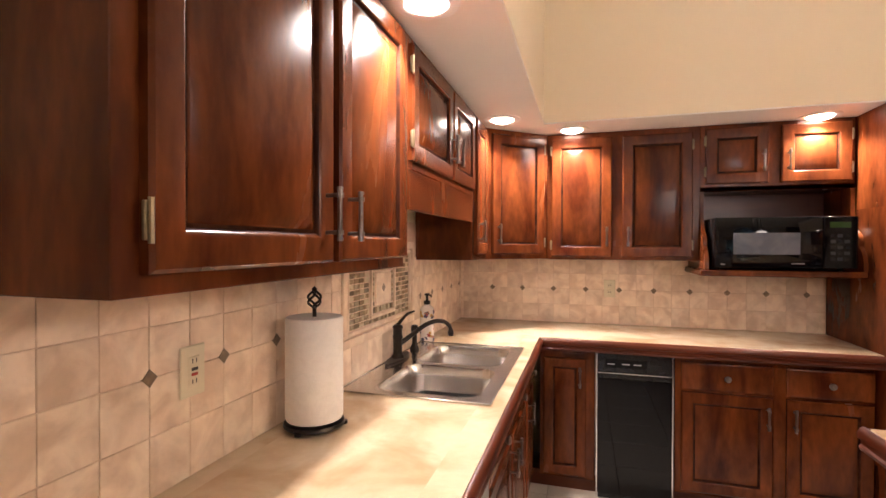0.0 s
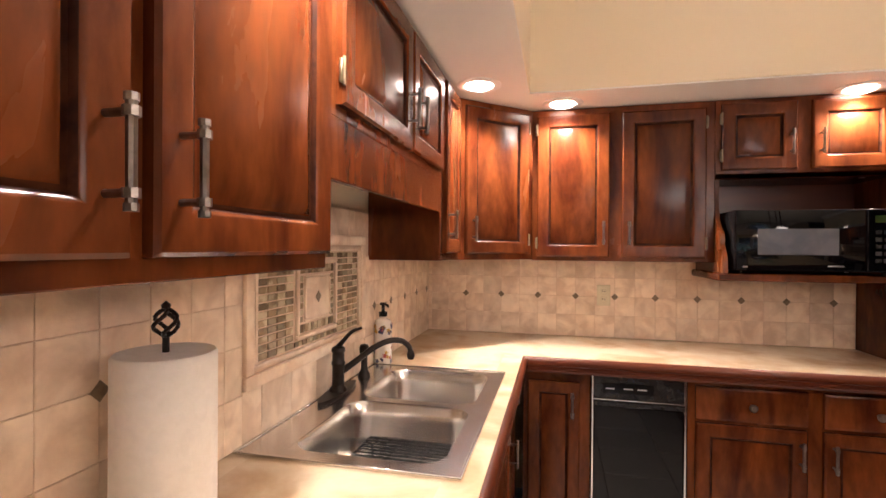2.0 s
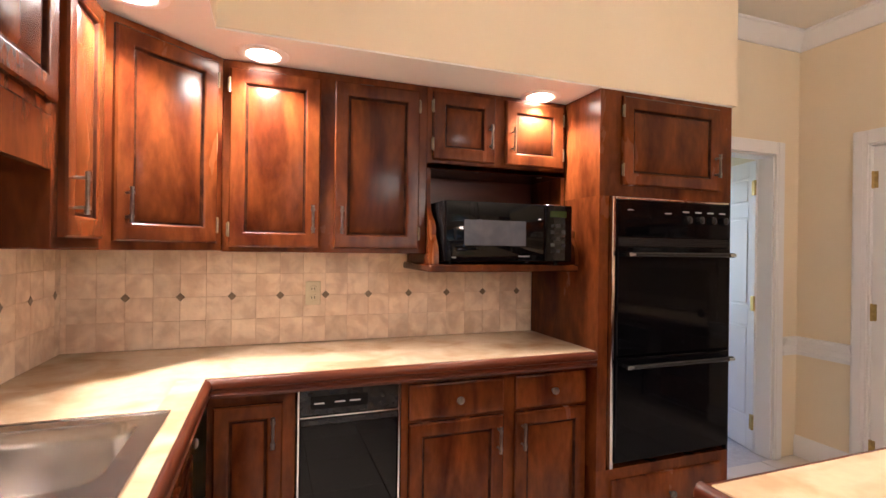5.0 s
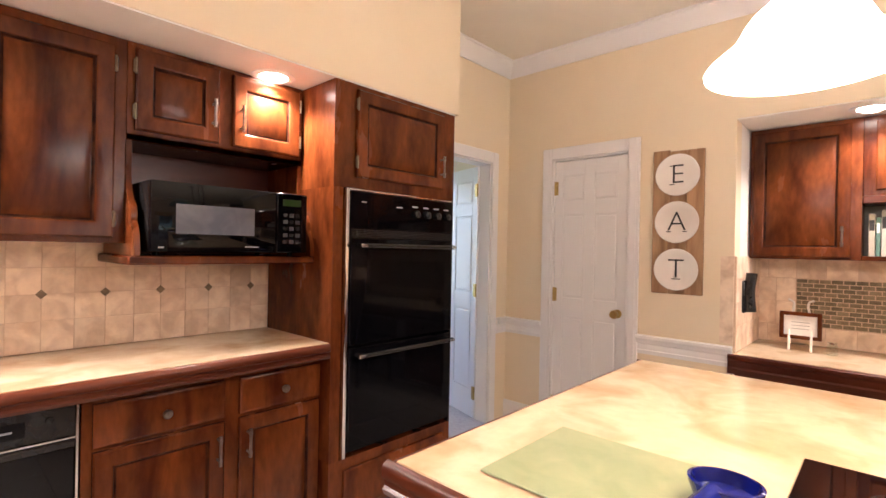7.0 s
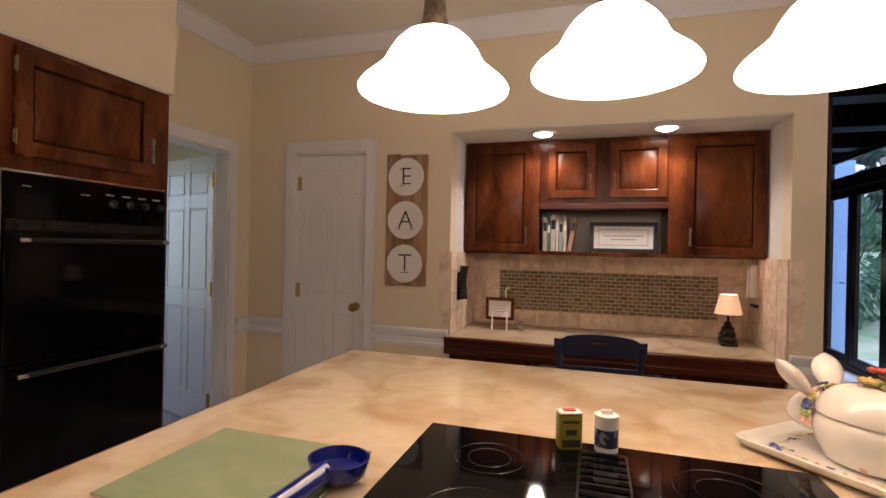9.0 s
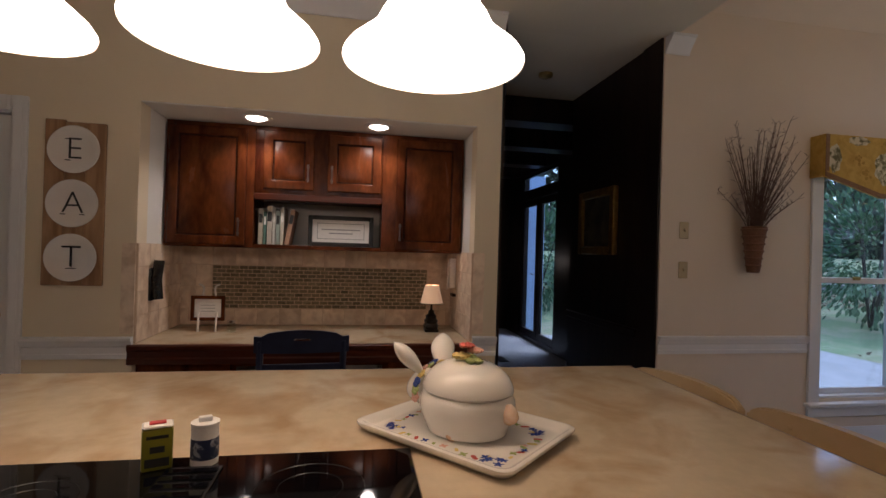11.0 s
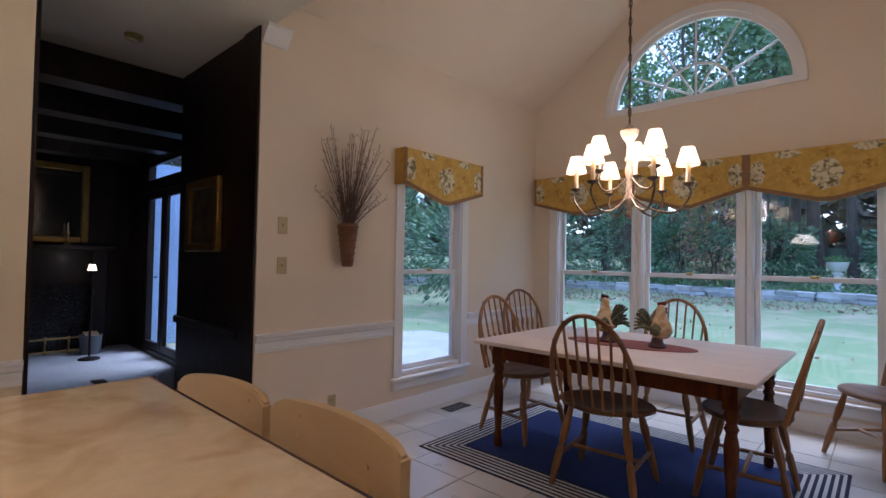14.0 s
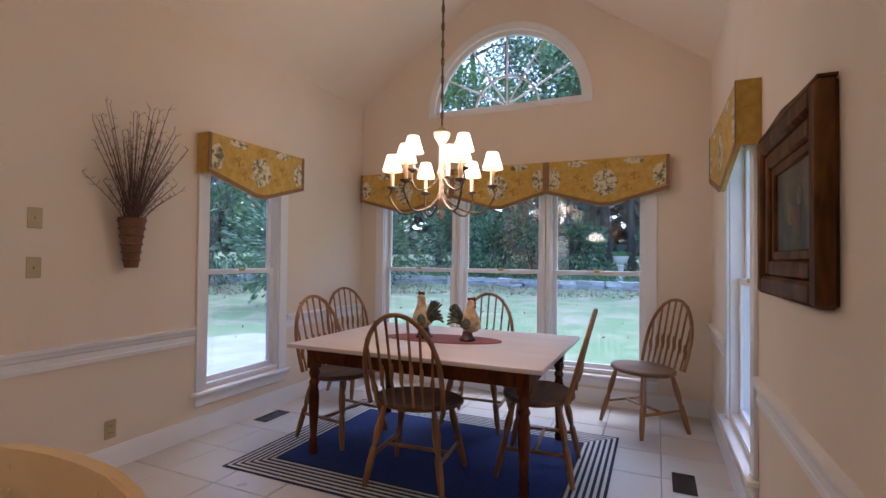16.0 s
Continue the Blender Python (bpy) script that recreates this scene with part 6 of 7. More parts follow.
def coat_new(bm, slot):
    for fc in bm.faces:
        if not fc.tag:
            fc.tag, fc.material_index = True, slot


for x, y, rz, s, lab in ((2.60, -2.84, -12, 1.22, "painted rooster figurine with red comb on the table"), (2.27, -2.86, 195, 1.12, "painted speckled hen figurine on the table")):
    r = bmesh.new()
    lathe(r, [(0.05, 0), (0.052, 0.012), (0.035, 0.03), (0.028, 0.06)], 16)
    coat_new(r, 3)
    lathe(r, [(0, 0.045), (0.045, 0.06), (0.066, 0.095), (0.056, 0.14), (0.038, 0.175), (0.026, 0.21), (0.026, 0.23), (0.018, 0.25), (0, 0.256)], 18, (0.02, 0, 0), squash=0.7)
    coat_new(r, 0)
    for side in (-1, 1):
        lathe(r, [(0, 0.07), (0.03, 0.085), (0.036, 0.11), (0.02, 0.135), (0, 0.145)], 12, (-0.005, side * 0.036, 0), squash=0.4)
    for k in range(11):
        a = radians(-15 + 13 * k)
        tube(r, curve_pts([(-0.02, 0, 0.10), (-0.055 - 0.03 * math.cos(a), 0.007 * (k % 5 - 2), 0.13 + 0.05 * math.sin(a)), (-0.085 - 0.045 * math.cos(a), 0.011 * (k % 5 - 2), 0.125 + 0.10 * math.sin(a))], 4), 0.015, 6, 0.006)
    coat_new(r, 1)
    for k in range(4):
        lathe(r, [(0, 0), (0.009, 0.006), (0.006, 0.02), (0, 0.03 - 0.003 * k)], 8, (0.042 - 0.012 * k, 0, 0.248), squash=0.4)
    lathe(r, [(0, -0.028), (0.009, -0.018), (0.005, 0), (0, 0.004)], 8, (0.046, 0, 0.225), squash=0.5)
    lathe(r, [(0, -0.01), (0.008, 0), (0, 0.012)], 8, (0.049, 0, 0.234))
    coat_new(r, 2)
    ob = solid("rooster_figurine", r, FEATHER, lab, "figurine", pose(x, y, RUGZ + 0.7575, 0, 0, rz))
    for extra in (TAIL_GLAZE, COMB_GLAZE, BASE_GLAZE):
        ob.data.materials.append(extra)
    ob.scale = (s, s, s)


def leaf_mesh(name, points, size, mat, seed, up=0.35, lim=None):
    """Many small leaves, two triangles each, at random turns."""
    rs = np.random.RandomState(seed)
    n = len(points)
    a = rs.normal(size=(n, 3))
    a /= np.linalg.norm(a, axis=1, keepdims=True)
    b = rs.normal(size=(n, 3))
    b -= (a * b).sum(1, keepdims=True) * a
    b /= np.linalg.norm(b, axis=1, keepdims=True)
    s = size * rs.uniform(0.6, 1.3, size=(n, 1))
    p = np.asarray(points)
    v = np.concatenate([p - a * s, p + b * s * 0.45, p + a * s, p - b * s * 0.45], 1).reshape(-1, 3)
    f = np.arange(4 * n).reshape(n, 4)
    me = bpy.data.meshes.new(name)
    me.from_pydata(v.tolist(), [], f.tolist())
    me.materials.append(mat)
    return me


def leaf_material(name, a, b, c=None):
    m = bpy.data.materials.new(name)
    m.use_nodes = True
    n, l = m.node_tree.nodes, m.node_tree.links
    g = n.new("ShaderNodeNewGeometry")
    r = n.new("ShaderNodeValToRGB")
    r.color_ramp.elements[0].color, r.color_ramp.elements[1].color = (*a, 1), (*b, 1)
    if c:
        e = r.color_ramp.elements.new(0.85)
        e.color = (*c, 1)
    l.new(g.outputs["Random Per Island"], r.inputs[0])
    l.new(r.outputs[0], n["Principled BSDF"].inputs["Base Color"])
    n["Principled BSDF"].inputs["Roughness"].default_value = 0.55
    return m


GREEN = leaf_material("evergreen_leaves", (0.06, 0.13, 0.065), (0.15, 0.28, 0.13), (0.21, 0.33, 0.18))
LIGHT_GREEN = leaf_material("young_leaves", (0.10, 0.22, 0.07), (0.22, 0.37, 0.14))
PINKISH = leaf_material("autumn_pink_leaves", (0.32, 0.12, 0.12), (0.45, 0.25, 0.22), (0.3, 0.3, 0.1))
LITTER = leaf_material("fallen_leaves", (0.34, 0.21, 0.13), (0.58, 0.43, 0.30))
BARK = material("tree_bark", (0.07, 0.055, 0.045), 0.9, second=(0.14, 0.11, 0.09), scale=8, stretch=(3, 3, 0.5), bump=0.8, bump_scale=14)

# chandelier
CX, CY = 2.33, -2.52
cd = thing("chandelier", "bronze candle chandelier with small cream lit shades", "chandelier", pose(CX, CY, 0))
part("chain", tube(bmesh.new(), [(0, 0, 2.2), (0, 0, 4.22)], 0.006, 6), IRON, cd)
bm = bmesh.new()
for k in range(34):
    z = 2.22 + 0.058 * k
    pts = [(0.011 * math.cos(g) * (1 if k % 2 else 0), 0.011 * math.cos(g) * (0 if k % 2 else 1), z + 0.03 * math.sin(g)) for g in [2 * math.pi * i / 10 for i in range(11)]]
    tube(bm, pts, 0.0028, 4)
part("chain_link", bm, IRON, cd)
part("canopy", lathe(bmesh.new(), [(0.06, 4.2), (0.05, 4.16), (0.015, 4.13)], 18), IRON, cd)
part("column", lathe(bmesh.new(), [(0, 1.60), (0.016, 1.615), (0.02, 1.64), (0.01, 1.66), (0.03, 1.69), (0.036, 1.73), (0.018, 1.77), (0.016, 1.86), (0.028, 1.90), (0.018, 1.95), (0.016, 2.08), (0.05, 2.13), (0.055, 2.16), (0.03, 2.18), (0.012, 2.2)], 18), material("distressed_cream_paint", (0.55, 0.42, 0.33), 0.6, second=(0.28, 0.18, 0.12), scale=30, contrast=(0.45, 0.7)), cd, "distressed cream turned column")
SHADE = bmesh.new()
seg = 20
rings = [[SHADE.verts.new((r * math.cos(2 * math.pi * i / seg), r * math.sin(2 * math.pi * i / seg), z)) for i in range(seg)] for r, z in ((0.067, 0), (0.036, 0.108))]
for i in range(seg):
    SHADE.faces.new((rings[0][i], rings[0][(i + 1) % seg], rings[1][(i + 1) % seg], rings[1][i]))
SHADE = mesh_of("shade", SHADE, LINEN)
TRIM_RING = mesh_of("shade_trim", tube(bmesh.new(), [(0.0675 * math.cos(radians(18 * k)), 0.0675 * math.sin(radians(18 * k)), 0) for k in range(21)], 0.003, 5), IRON)
for tier, (n, r, zc, rot) in enumerate(((6, 0.33, 1.80, 14), (3, 0.19, 1.90, 40))):
    for k in range(n):
        a = radians(rot + 360 * k / n)
        ca, sa = math.cos(a), math.sin(a)
        dip = 1.66 if tier == 0 else 1.80
        arm = part("arm", tube(bmesh.new(), curve_pts([(0.02 * ca, 0.02 * sa, 1.74 + 0.12 * tier), (0.4 * r * ca, 0.4 * r * sa, dip), (0.8 * r * ca, 0.8 * r * sa, dip - 0.02), (1.04 * r * ca, 1.04 * r * sa, zc - 0.06), (r * ca, r * sa, zc)], 6), 0.007, 6), IRON, cd)
        part("bobeche", lathe(bmesh.new(), [(0.01, zc - 0.01), (0.034, zc + 0.004), (0.036, zc + 0.012), (0.012, zc + 0.012)], 14, (r * ca, r * sa, 0)), IRON, arm)
        part("candle_sleeve", lathe(bmesh.new(), [(0.013, zc + 0.012), (0.013, zc + 0.12), (0.0, zc + 0.121)], 12, (r * ca, r * sa, 0)), CANDLE, arm)
        sh = piece("shade", SHADE, cd, pose(r * ca, r * sa, zc + 0.115))
        sh["label"] = "small cream shade lit from within"
        piece("shade_trim", TRIM_RING, sh, pose(0, 0, 0))
    bulb("chandelier_bulbs", (CX, CY, zc + 0.16), CANDLE_POWER * n, 0.12)


# cornice valances
def valance(name, w, m, label, returns=(True, True), depth=0.12):
    v = thing(name, label, "valance", m)
    top, side, low = 0.0, -0.30, -0.435
    out = [(0, top), (w, top), (w, side), (w * 0.5 + 0.05, low), (w * 0.5 - 0.05, low), (0, side)]
    bd = part("board", slab(bmesh.new(), out, -depth, -depth + 0.02), FABRIC, v)
    for k, on in enumerate(returns):
        if on:
            x = 0 if k == 0 else w - 0.02
            part("return", boxes((x, -depth + 0.0205, side, x + 0.02, -0.001, top)), FABRIC, v)
    part("top_board", boxes((0.021, -depth + 0.021, -0.02, w - 0.021, -0.001, 0.0)), FABRIC, v)
    bm = bmesh.new()
    for (x0, z0), (x1, z1) in zip(out[2:], out[3:] + out[:0]):
        slab(bm, [(x0, z0), (x1, z1), (x1, z1 + 0.034), (x0, z0 + 0.034)], -depth - 0.004, -depth - 0.0005)
    slab(bm, [(0, side + 0.034), (0.03, side + 0.034), (0.03, top), (0, top)], -depth - 0.004, -depth - 0.0005)
    slab(bm, [(w - 0.03, side + 0.034), (w, side + 0.034), (w, top), (w - 0.03, top)], -depth - 0.004, -depth - 0.0005)
    part("braid_trim", bm, TRIM_FABRIC, v, "brown braid trim")
    for cx, cz, rx, rz in ((w * 0.5, -0.22, 0.105, 0.12), (0.08, -0.17, 0.055, 0.10), (w - 0.08, -0.17, 0.055, 0.10), (w * 0.27, -0.035, 0.09, 0.032), (w * 0.73, -0.035, 0.09, 0.032)):
        bm = bmesh.new()
        bm.faces.new([bm.verts.new((cx + rx * (1 + 0.09 * math.cos(7 * g)) * math.cos(g), -depth - 0.0006, cz + rz * (1 + 0.09 * math.sin(6 * g)) * math.sin(g))) for g in [2 * math.pi * i / 40 for i in range(40)]])
        part("medallion", bm, CREAM_PRINT, bd, "cream pastoral medallion")
    for cx, cz in ((w * 0.27, -0.17), (w * 0.73, -0.17), (w * 0.33, -0.27), (w * 0.67, -0.27), (w * 0.5, -0.05)):
        bm = bmesh.new()
        for k in range(9):
            lathe(bm, [(0.0, 0)] + [(0.010 + 0.006 * math.cos(k * 1.7), 0.0004)] + [(0.0, 0.0008)], 7, (0.05 * math.cos(k * 0.7) * (k % 3) / 2, 0.03 * math.sin(k * 0.7), 0))
        part("sprig", bm, OLIVE_PRINT, bd, at=pose(cx, -depth - 0.0008, cz, 90, 0, 0))
    return v


valance("cornice_valance", 1.05, pose(EX, -2.20, 2.262, 0, 0, -90), "gold toile cornice valance over the side window")
valance("cornice_valance", 1.12, pose(4.125, SY, 2.275, 0, 0, 180), "gold toile cornice valance over the triple window", (True, False))
valance("cornice_valance", 0.98, pose(3.004, SY, 2.275, 0, 0, 180), "gold toile cornice valance over the triple window", (False, False))
valance("cornice_valance", 1.075, pose(2.023, SY, 2.275, 0, 0, 180), "gold toile cornice valance over the triple window", (False, True))
valance("cornice_valance", 1.20, pose(NWX, -3.445, 2.182, 0, 0, 90), "gold toile cornice valance over the side window", depth=0.10)

# wall pocket with dried twigs
wp = thing("wall_pocket", "dark woven wall pocket filled with dried twigs", "wall basket", pose(EX - 0.075, -1.68, 1.265))
part("basket", lathe(bmesh.new(), [(0.036, 0), (0.041, 0.01), (0.05, 0.10), (0.064, 0.22), (0.08, 0.318), (0.074, 0.32), (0.04, 0.05)], 20, squash=1.0), WICKER, wp, at=pose(0, 0, 0))
for k in range(6):
    z = 0.05 + 0.05 * k
    r = 0.0405 + 0.04 * z / 0.32
    part("weave_band", lathe(bmesh.new(), [(r, z - 0.008), (r + 0.006, z), (r, z + 0.008)], 20), WICKER, wp)
RT = random.Random(21)
for k in range(72):
    bm = bmesh.new()
    ty, tz, tx = max(-0.26, min(0.26, RT.gauss(0, 0.14))), RT.uniform(0.45, 1.06), RT.uniform(-0.16, 0.03)
    p0 = (RT.uniform(-0.03, 0.03), RT.uniform(-0.04, 0.04), 0.22)
    p1 = (tx * 0.4, ty * 0.45, 0.22 + (tz - 0.22) * 0.5)
    p2 = (tx, ty * (1.25 - 0.4 * (tz - 0.4)), tz)
    ln = curve_pts([p0, p1, p2], 5)
    tube(bm, ln, 0.0034, 4, 0.0016)
    for q in ln[4:]:
        for j in range(2):
            d = Vector((RT.uniform(-1, 1), RT.uniform(-1, 1), RT.uniform(0.1, 1.2))) * RT.uniform(0.018, 0.05)
            tube(bm, [q, q + d], 0.0016, 3, 0.001, cap=False)
    part("twig", bm, TWIG, wp)

# picture on the west wall
pc = thing("framed_painting", "dark still life in a deep carved walnut frame", "painting", pose(NWX, -2.03, 1.22, 0, 0, 90))
PW, PH = 0.80, 0.615
bm = frame_ring(bmesh.new(), 0.0, 0.0, PW, PH, 0.07, -0.055, -0.001, 0.012)
frame_ring(bm, 0.07, 0.07, PW - 0.07, PH - 0.07, 0.06, -0.04, -0.001, 0.008)
frame_ring(bm, 0.13, 0.13, PW - 0.13, PH - 0.13, 0.035, -0.028, -0.001, 0.006)
part("frame", bm, FRAME_WOOD, pc)
part("crest", slab(bmesh.new(), [(0.0, PH - 0.002), (PW, PH - 0.002), (PW, PH + 0.006), (PW * 0.75, PH + 0.012), (PW * 0.5, PH + 0.026), (PW * 0.25, PH + 0.012), (0, PH + 0.006)], -0.05, -0.005), FRAME_WOOD, pc)
cv = part("canvas", boxes((0.16, -0.015, 0.16, PW - 0.16, -0.005, PH - 0.16)), CANVAS, pc)
for k, (x, z, r, col) in enumerate(((0.36, 0.30, 0.05, (0.16, 0.11, 0.03)), (0.44, 0.27, 0.045, (0.13, 0.04, 0.02)), (0.40, 0.35, 0.04, (0.05, 0.07, 0.025)), (0.47, 0.34, 0.03, (0.2, 0.15, 0.09)))):
    part("painted_fruit", lathe(bmesh.new(), [(0, 0), (r, 0.0004), (0, 0.0008)], 20), material("fruit_paint", col, 0.5, second=tuple(c * 0.5 for c in col), scale=20), cv, at=pose(x, -0.0155 - 0.0002 * k, z, 90, 0, 0))

for x, y in ((4.01, -2.83), (0.90, -2.95)):
    v = thing("floor_register", "dark brown metal floor register", "floor vent", pose(x, y, 0.001))
    part("frame", boxes((-0.065, -0.14, 0, -0.05, 0.14, 0.006), (0.05, -0.14, 0, 0.065, 0.14, 0.006), (-0.05, -0.14, 0, 0.05, -0.128, 0.006), (-0.05, 0.128, 0, 0.05, 0.14, 0.006), bevel=0.001), BLACK_PLASTIC, v)
    part("backing", boxes((-0.05, -0.135, 0, 0.05, 0.135, 0.0022)), BLACK_PLASTIC, v)
    for k in range(8):
        part("slat", boxes((-0.04, -0.122 + 0.031 * k, 0, 0.04, -0.108 + 0.031 * k, 0.004)), BLACK_PLASTIC, v)

# ---------- den ----------
fd = tagged(new("door_3"), "dark framed glass double doors with a transom", "door", kind="structure")
fd.matrix_basis = pose(8.82, -1.62, 0.06, 0, 0, 180)
for x0 in (0.0, 0.735):
    part("leaf_frame", frame_ring(bmesh.new(), x0, 0.0, x0 + 0.725, 2.14, 0.10, 0.02, 0.065, 0.004), WALNUT, fd)
    p = part("pane", boxes((x0 + 0.09, 0.04, 0.09, x0 + 0.635, 0.045, 2.05)), PANE, fd)
    p.visible_shadow = False
part("handle", tube(bmesh.new(), [(0.68, -0.02, 0.98), (0.58, -0.025, 0.985)], 0.008, 8), PEWTER, fd)
part("transom_bar", boxes((0, 0.0, 2.145, 1.46, 0.1, 2.26), bevel=0.004), WALNUT, fd)
part("transom_frame", frame_ring(bmesh.new(), 0, 2.262, 1.46, 2.555, 0.05, 0.02, 0.065, 0.004), WALNUT, fd)
p = part("pane", boxes((0.045, 0.04, 2.305, 1.415, 0.045, 2.51)), PANE, fd)
p.visible_shadow = False
dp = thing("den_painting", "gilt-framed picture on the dark panelled wall", "painting", pose(5.35, OY0, 1.36, 0, 0, 180))
part("frame", frame_ring(bmesh.new(), 0, 0, 0.62, 0.56, 0.07, -0.05, -0.001, 0.01), GILT, dp)
part("canvas", boxes((0.06, -0.02, 0.06, 0.56, -0.01, 0.50)), CANVAS, dp)
fp = thing("fireplace_mantel", "dark wooden mantelpiece in the den", "mantel", pose(9.5, -0.63, 0, 0, 0, -90))
part("shelf", boxes((-0.75, -0.26, 1.38, 0.75, -0.001, 1.45), bevel=0.008), WALNUT, fp)
for x in (-0.68, 0.5):
    part("pilaster", boxes((x, -0.18, 0, x + 0.18, -0.001, 1.38), bevel=0.006), WALNUT, fp)
part("firebox", boxes((-0.5, -0.05, 0.0, 0.5, -0.002, 0.9)), BLACK_PLASTIC, fp)
mr = thing("gilt_mirror", "tall mirror in a gilt frame above the mantel", "mirror", pose(9.495, -0.65, 1.474, 0, 0, -90))
part("frame", frame_ring(bmesh.new(), -0.45, 0, 0.45, 1.1, 0.09, -0.05, -0.001, 0.012), GILT, mr)
part("glass", boxes((-0.37, -0.02, 0.08, 0.37, -0.012, 1.02)), CHROME, mr)
for y in (-0.85, -0.18):
    cs = thing("candlestick", "brass candlestick on the mantel", "candlestick", pose(9.36, y, 1.451))
    part("stick", lathe(bmesh.new(), [(0.05, 0), (0.04, 0.02), (0.012, 0.04), (0.012, 0.14), (0.025, 0.16), (0.02, 0.18)], 14), BRASS, cs)
    part("candle", lathe(bmesh.new(), [(0.011, 0.18), (0.011, 0.30), (0, 0.302)], 10), CANDLE, cs)
dl_ = thing("den_lamp", "slim dark lamp with a small lit shade in the den", "lamp", pose(8.55, -0.98, 0.12))
part("stem", lathe(bmesh.new(), [(0.12, -0.12), (0.11, -0.10), (0.014, -0.08), (0.012, 0.66), (0.02, 0.67), (0, 0.671)], 20), WALNUT, dl_)
part("base", lathe(bmesh.new(), [(0.02, 0.672), (0.026, 0.72), (0.010, 0.78), (0.010, 0.98)], 16), BRONZE, dl_)
part("shade", lathe(bmesh.new(), [(0.05, 1.0), (0.034, 1.08)], 18), LINEN, dl_, "small cream shade lit from within")
bulb("den_lamp_bulb", (8.55, -0.98, 1.26), 0.45, 0.03)
lb = thing("log_basket", "grey basket with pale kindling beside the hearth", "basket", pose(9.0, -1.08, 0))
BASKET = material("grey_basket", (0.16, 0.16, 0.17), 0.8, second=(0.24, 0.24, 0.25), scale=60, stretch=(1, 1, 5), bump=0.4, bump_scale=120)
part("body", lathe(bmesh.new(), [(0.13, 0.0), (0.135, 0.01), (0.16, 0.24), (0.165, 0.25), (0.155, 0.25), (0.125, 0.03), (0.0, 0.03)], 24, squash=0.8), BASKET, lb)
for k in range(5):
    part("kindling", tube(bmesh.new(), [(-0.1, -0.06 + 0.03 * k, 0.245 + 0.012 * (k % 2)), (0.1, -0.06 + 0.03 * k + 0.012 * (k % 3 - 1), 0.268)], 0.018, 8), PALE_WOOD, lb)
an = thing("hearth_fender", "low brass fender before the fireplace", "fender", pose(9.22, -0.63, 0, 0, 0, -90))
part("rail", tube(bmesh.new(), [(-0.5, 0.2, 0.2), (-0.5, 0.0, 0.2), (0.5, 0.0, 0.2), (0.5, 0.2, 0.2)], 0.012, 8), BRASS, an)
part("base_bar", tube(bmesh.new(), [(-0.5, 0.2, 0.03), (-0.5, 0.0, 0.03), (0.5, 0.0, 0.03), (0.5, 0.2, 0.03)], 0.014, 8), BRASS, an)
for x in (-0.5, -0.25, 0.0, 0.25, 0.5):
    part("post", lathe(bmesh.new(), [(0.02, 0.0), (0.014, 0.03), (0.009, 0.1), (0.014, 0.19), (0.018, 0.215), (0, 0.235)], 10, (x, 0, 0)), BRASS, an)
v = thing("floor_register", "dark metal floor register in the carpet", "floor vent", pose(7.1, -0.8, 0.001))
part("frame", boxes((-0.16, -0.06, 0, 0.16, 0.06, 0.006), bevel=0.002), BRONZE, v)
sd = thing("smoke_detector", "small brass-coloured smoke detector on the ceiling", "smoke detector", pose(5.03, -0.48, CEIL - 0.001, 180, 0, 0))
part("body", lathe(bmesh.new(), [(0.06, 0), (0.058, 0.025), (0.04, 0.035), (0, 0.036)], 20), BRASS, sd)

# Cool area lamp added at the unseen back opening to brighten the hall door.
hw = new("hall_fill_light", bpy.data.lights.new("hall_fill_light", "AREA"))
hw.data.energy, hw.data.color, hw.data.shape, hw.data.size, hw.data.size_y = 0.5, (0.80, 0.85, 1.0), "RECTANGLE", 1.2, 1.4
hw.matrix_world = look((3.8, 6.19, 1.4), (3.8, 4.0, 1.2))

# ---------- outdoors ----------
def hill(x, y):
    d = max(0.0, math.hypot(x - 2.4, y + 1) - 7.0)
    return -0.28 + 0.072 * min(d, 9.0) + 0.10 * max(0.0, min(d - 9.0, 12.0))


def rings_ground():
    bm = bmesh.new()
    seg = 48
    radii = [0.5, 3, 6, 7, 8, 9.5, 11, 13, 15, 16, 17, 19, 22, 26, 30, 45, 90, 300, 2000]
    rows = []
    for r in radii:
        rows.append([bm.verts.new((2.4 + r * math.cos(2 * math.pi * i / seg), -1 + r * math.sin(2 * math.pi * i / seg), hill(2.4 + r * math.cos(2 * math.pi * i / seg), -1 + r * math.sin(2 * math.pi * i / seg)) + 0.03 * math.sin(r * 1.3 + i * 2.1))) for i in range(seg)])
    bm.faces.new(rows[0])
    for a, b in zip(rows, rows[1:]):
        for i in range(seg):
            bm.faces.new((a[i], a[(i + 1) % seg], b[(i + 1) % seg], b[i]))
    return bm


LAWN = material("lawn", (0.24, 0.34, 0.17), 0.95, second=(0.48, 0.42, 0.29), scale=1.3, detail=10, bump=0.8, bump_scale=40, contrast=(0.42, 0.72))
structure("ground", rings_ground(), LAWN, "green lawn with fallen leaves", "ground")
structure("patio", boxes((EX + 0.2, -7.0, -0.5, 9.9, -1.8, -0.19), bevel=0.01), material("concrete_patio", (0.42, 0.42, 0.42), 0.8, second=(0.5, 0.5, 0.5), scale=2, bump=0.3, bump_scale=60), "pale concrete patio slab", "patio")
rs = np.random.RandomState(8)
a = rs.uniform(math.pi * 1.0, math.pi * 2.1, 9000)
r = np.sqrt(rs.uniform(7.2 ** 2, 17.5 ** 2, 9000))
r = np.where(rs.uniform(size=9000) < 0.94, rs.uniform(13.6, 16.2, 9000), r)
pts = np.stack([2.4 + r * np.cos(a), -1 + r * np.sin(a), np.zeros(9000)], 1)
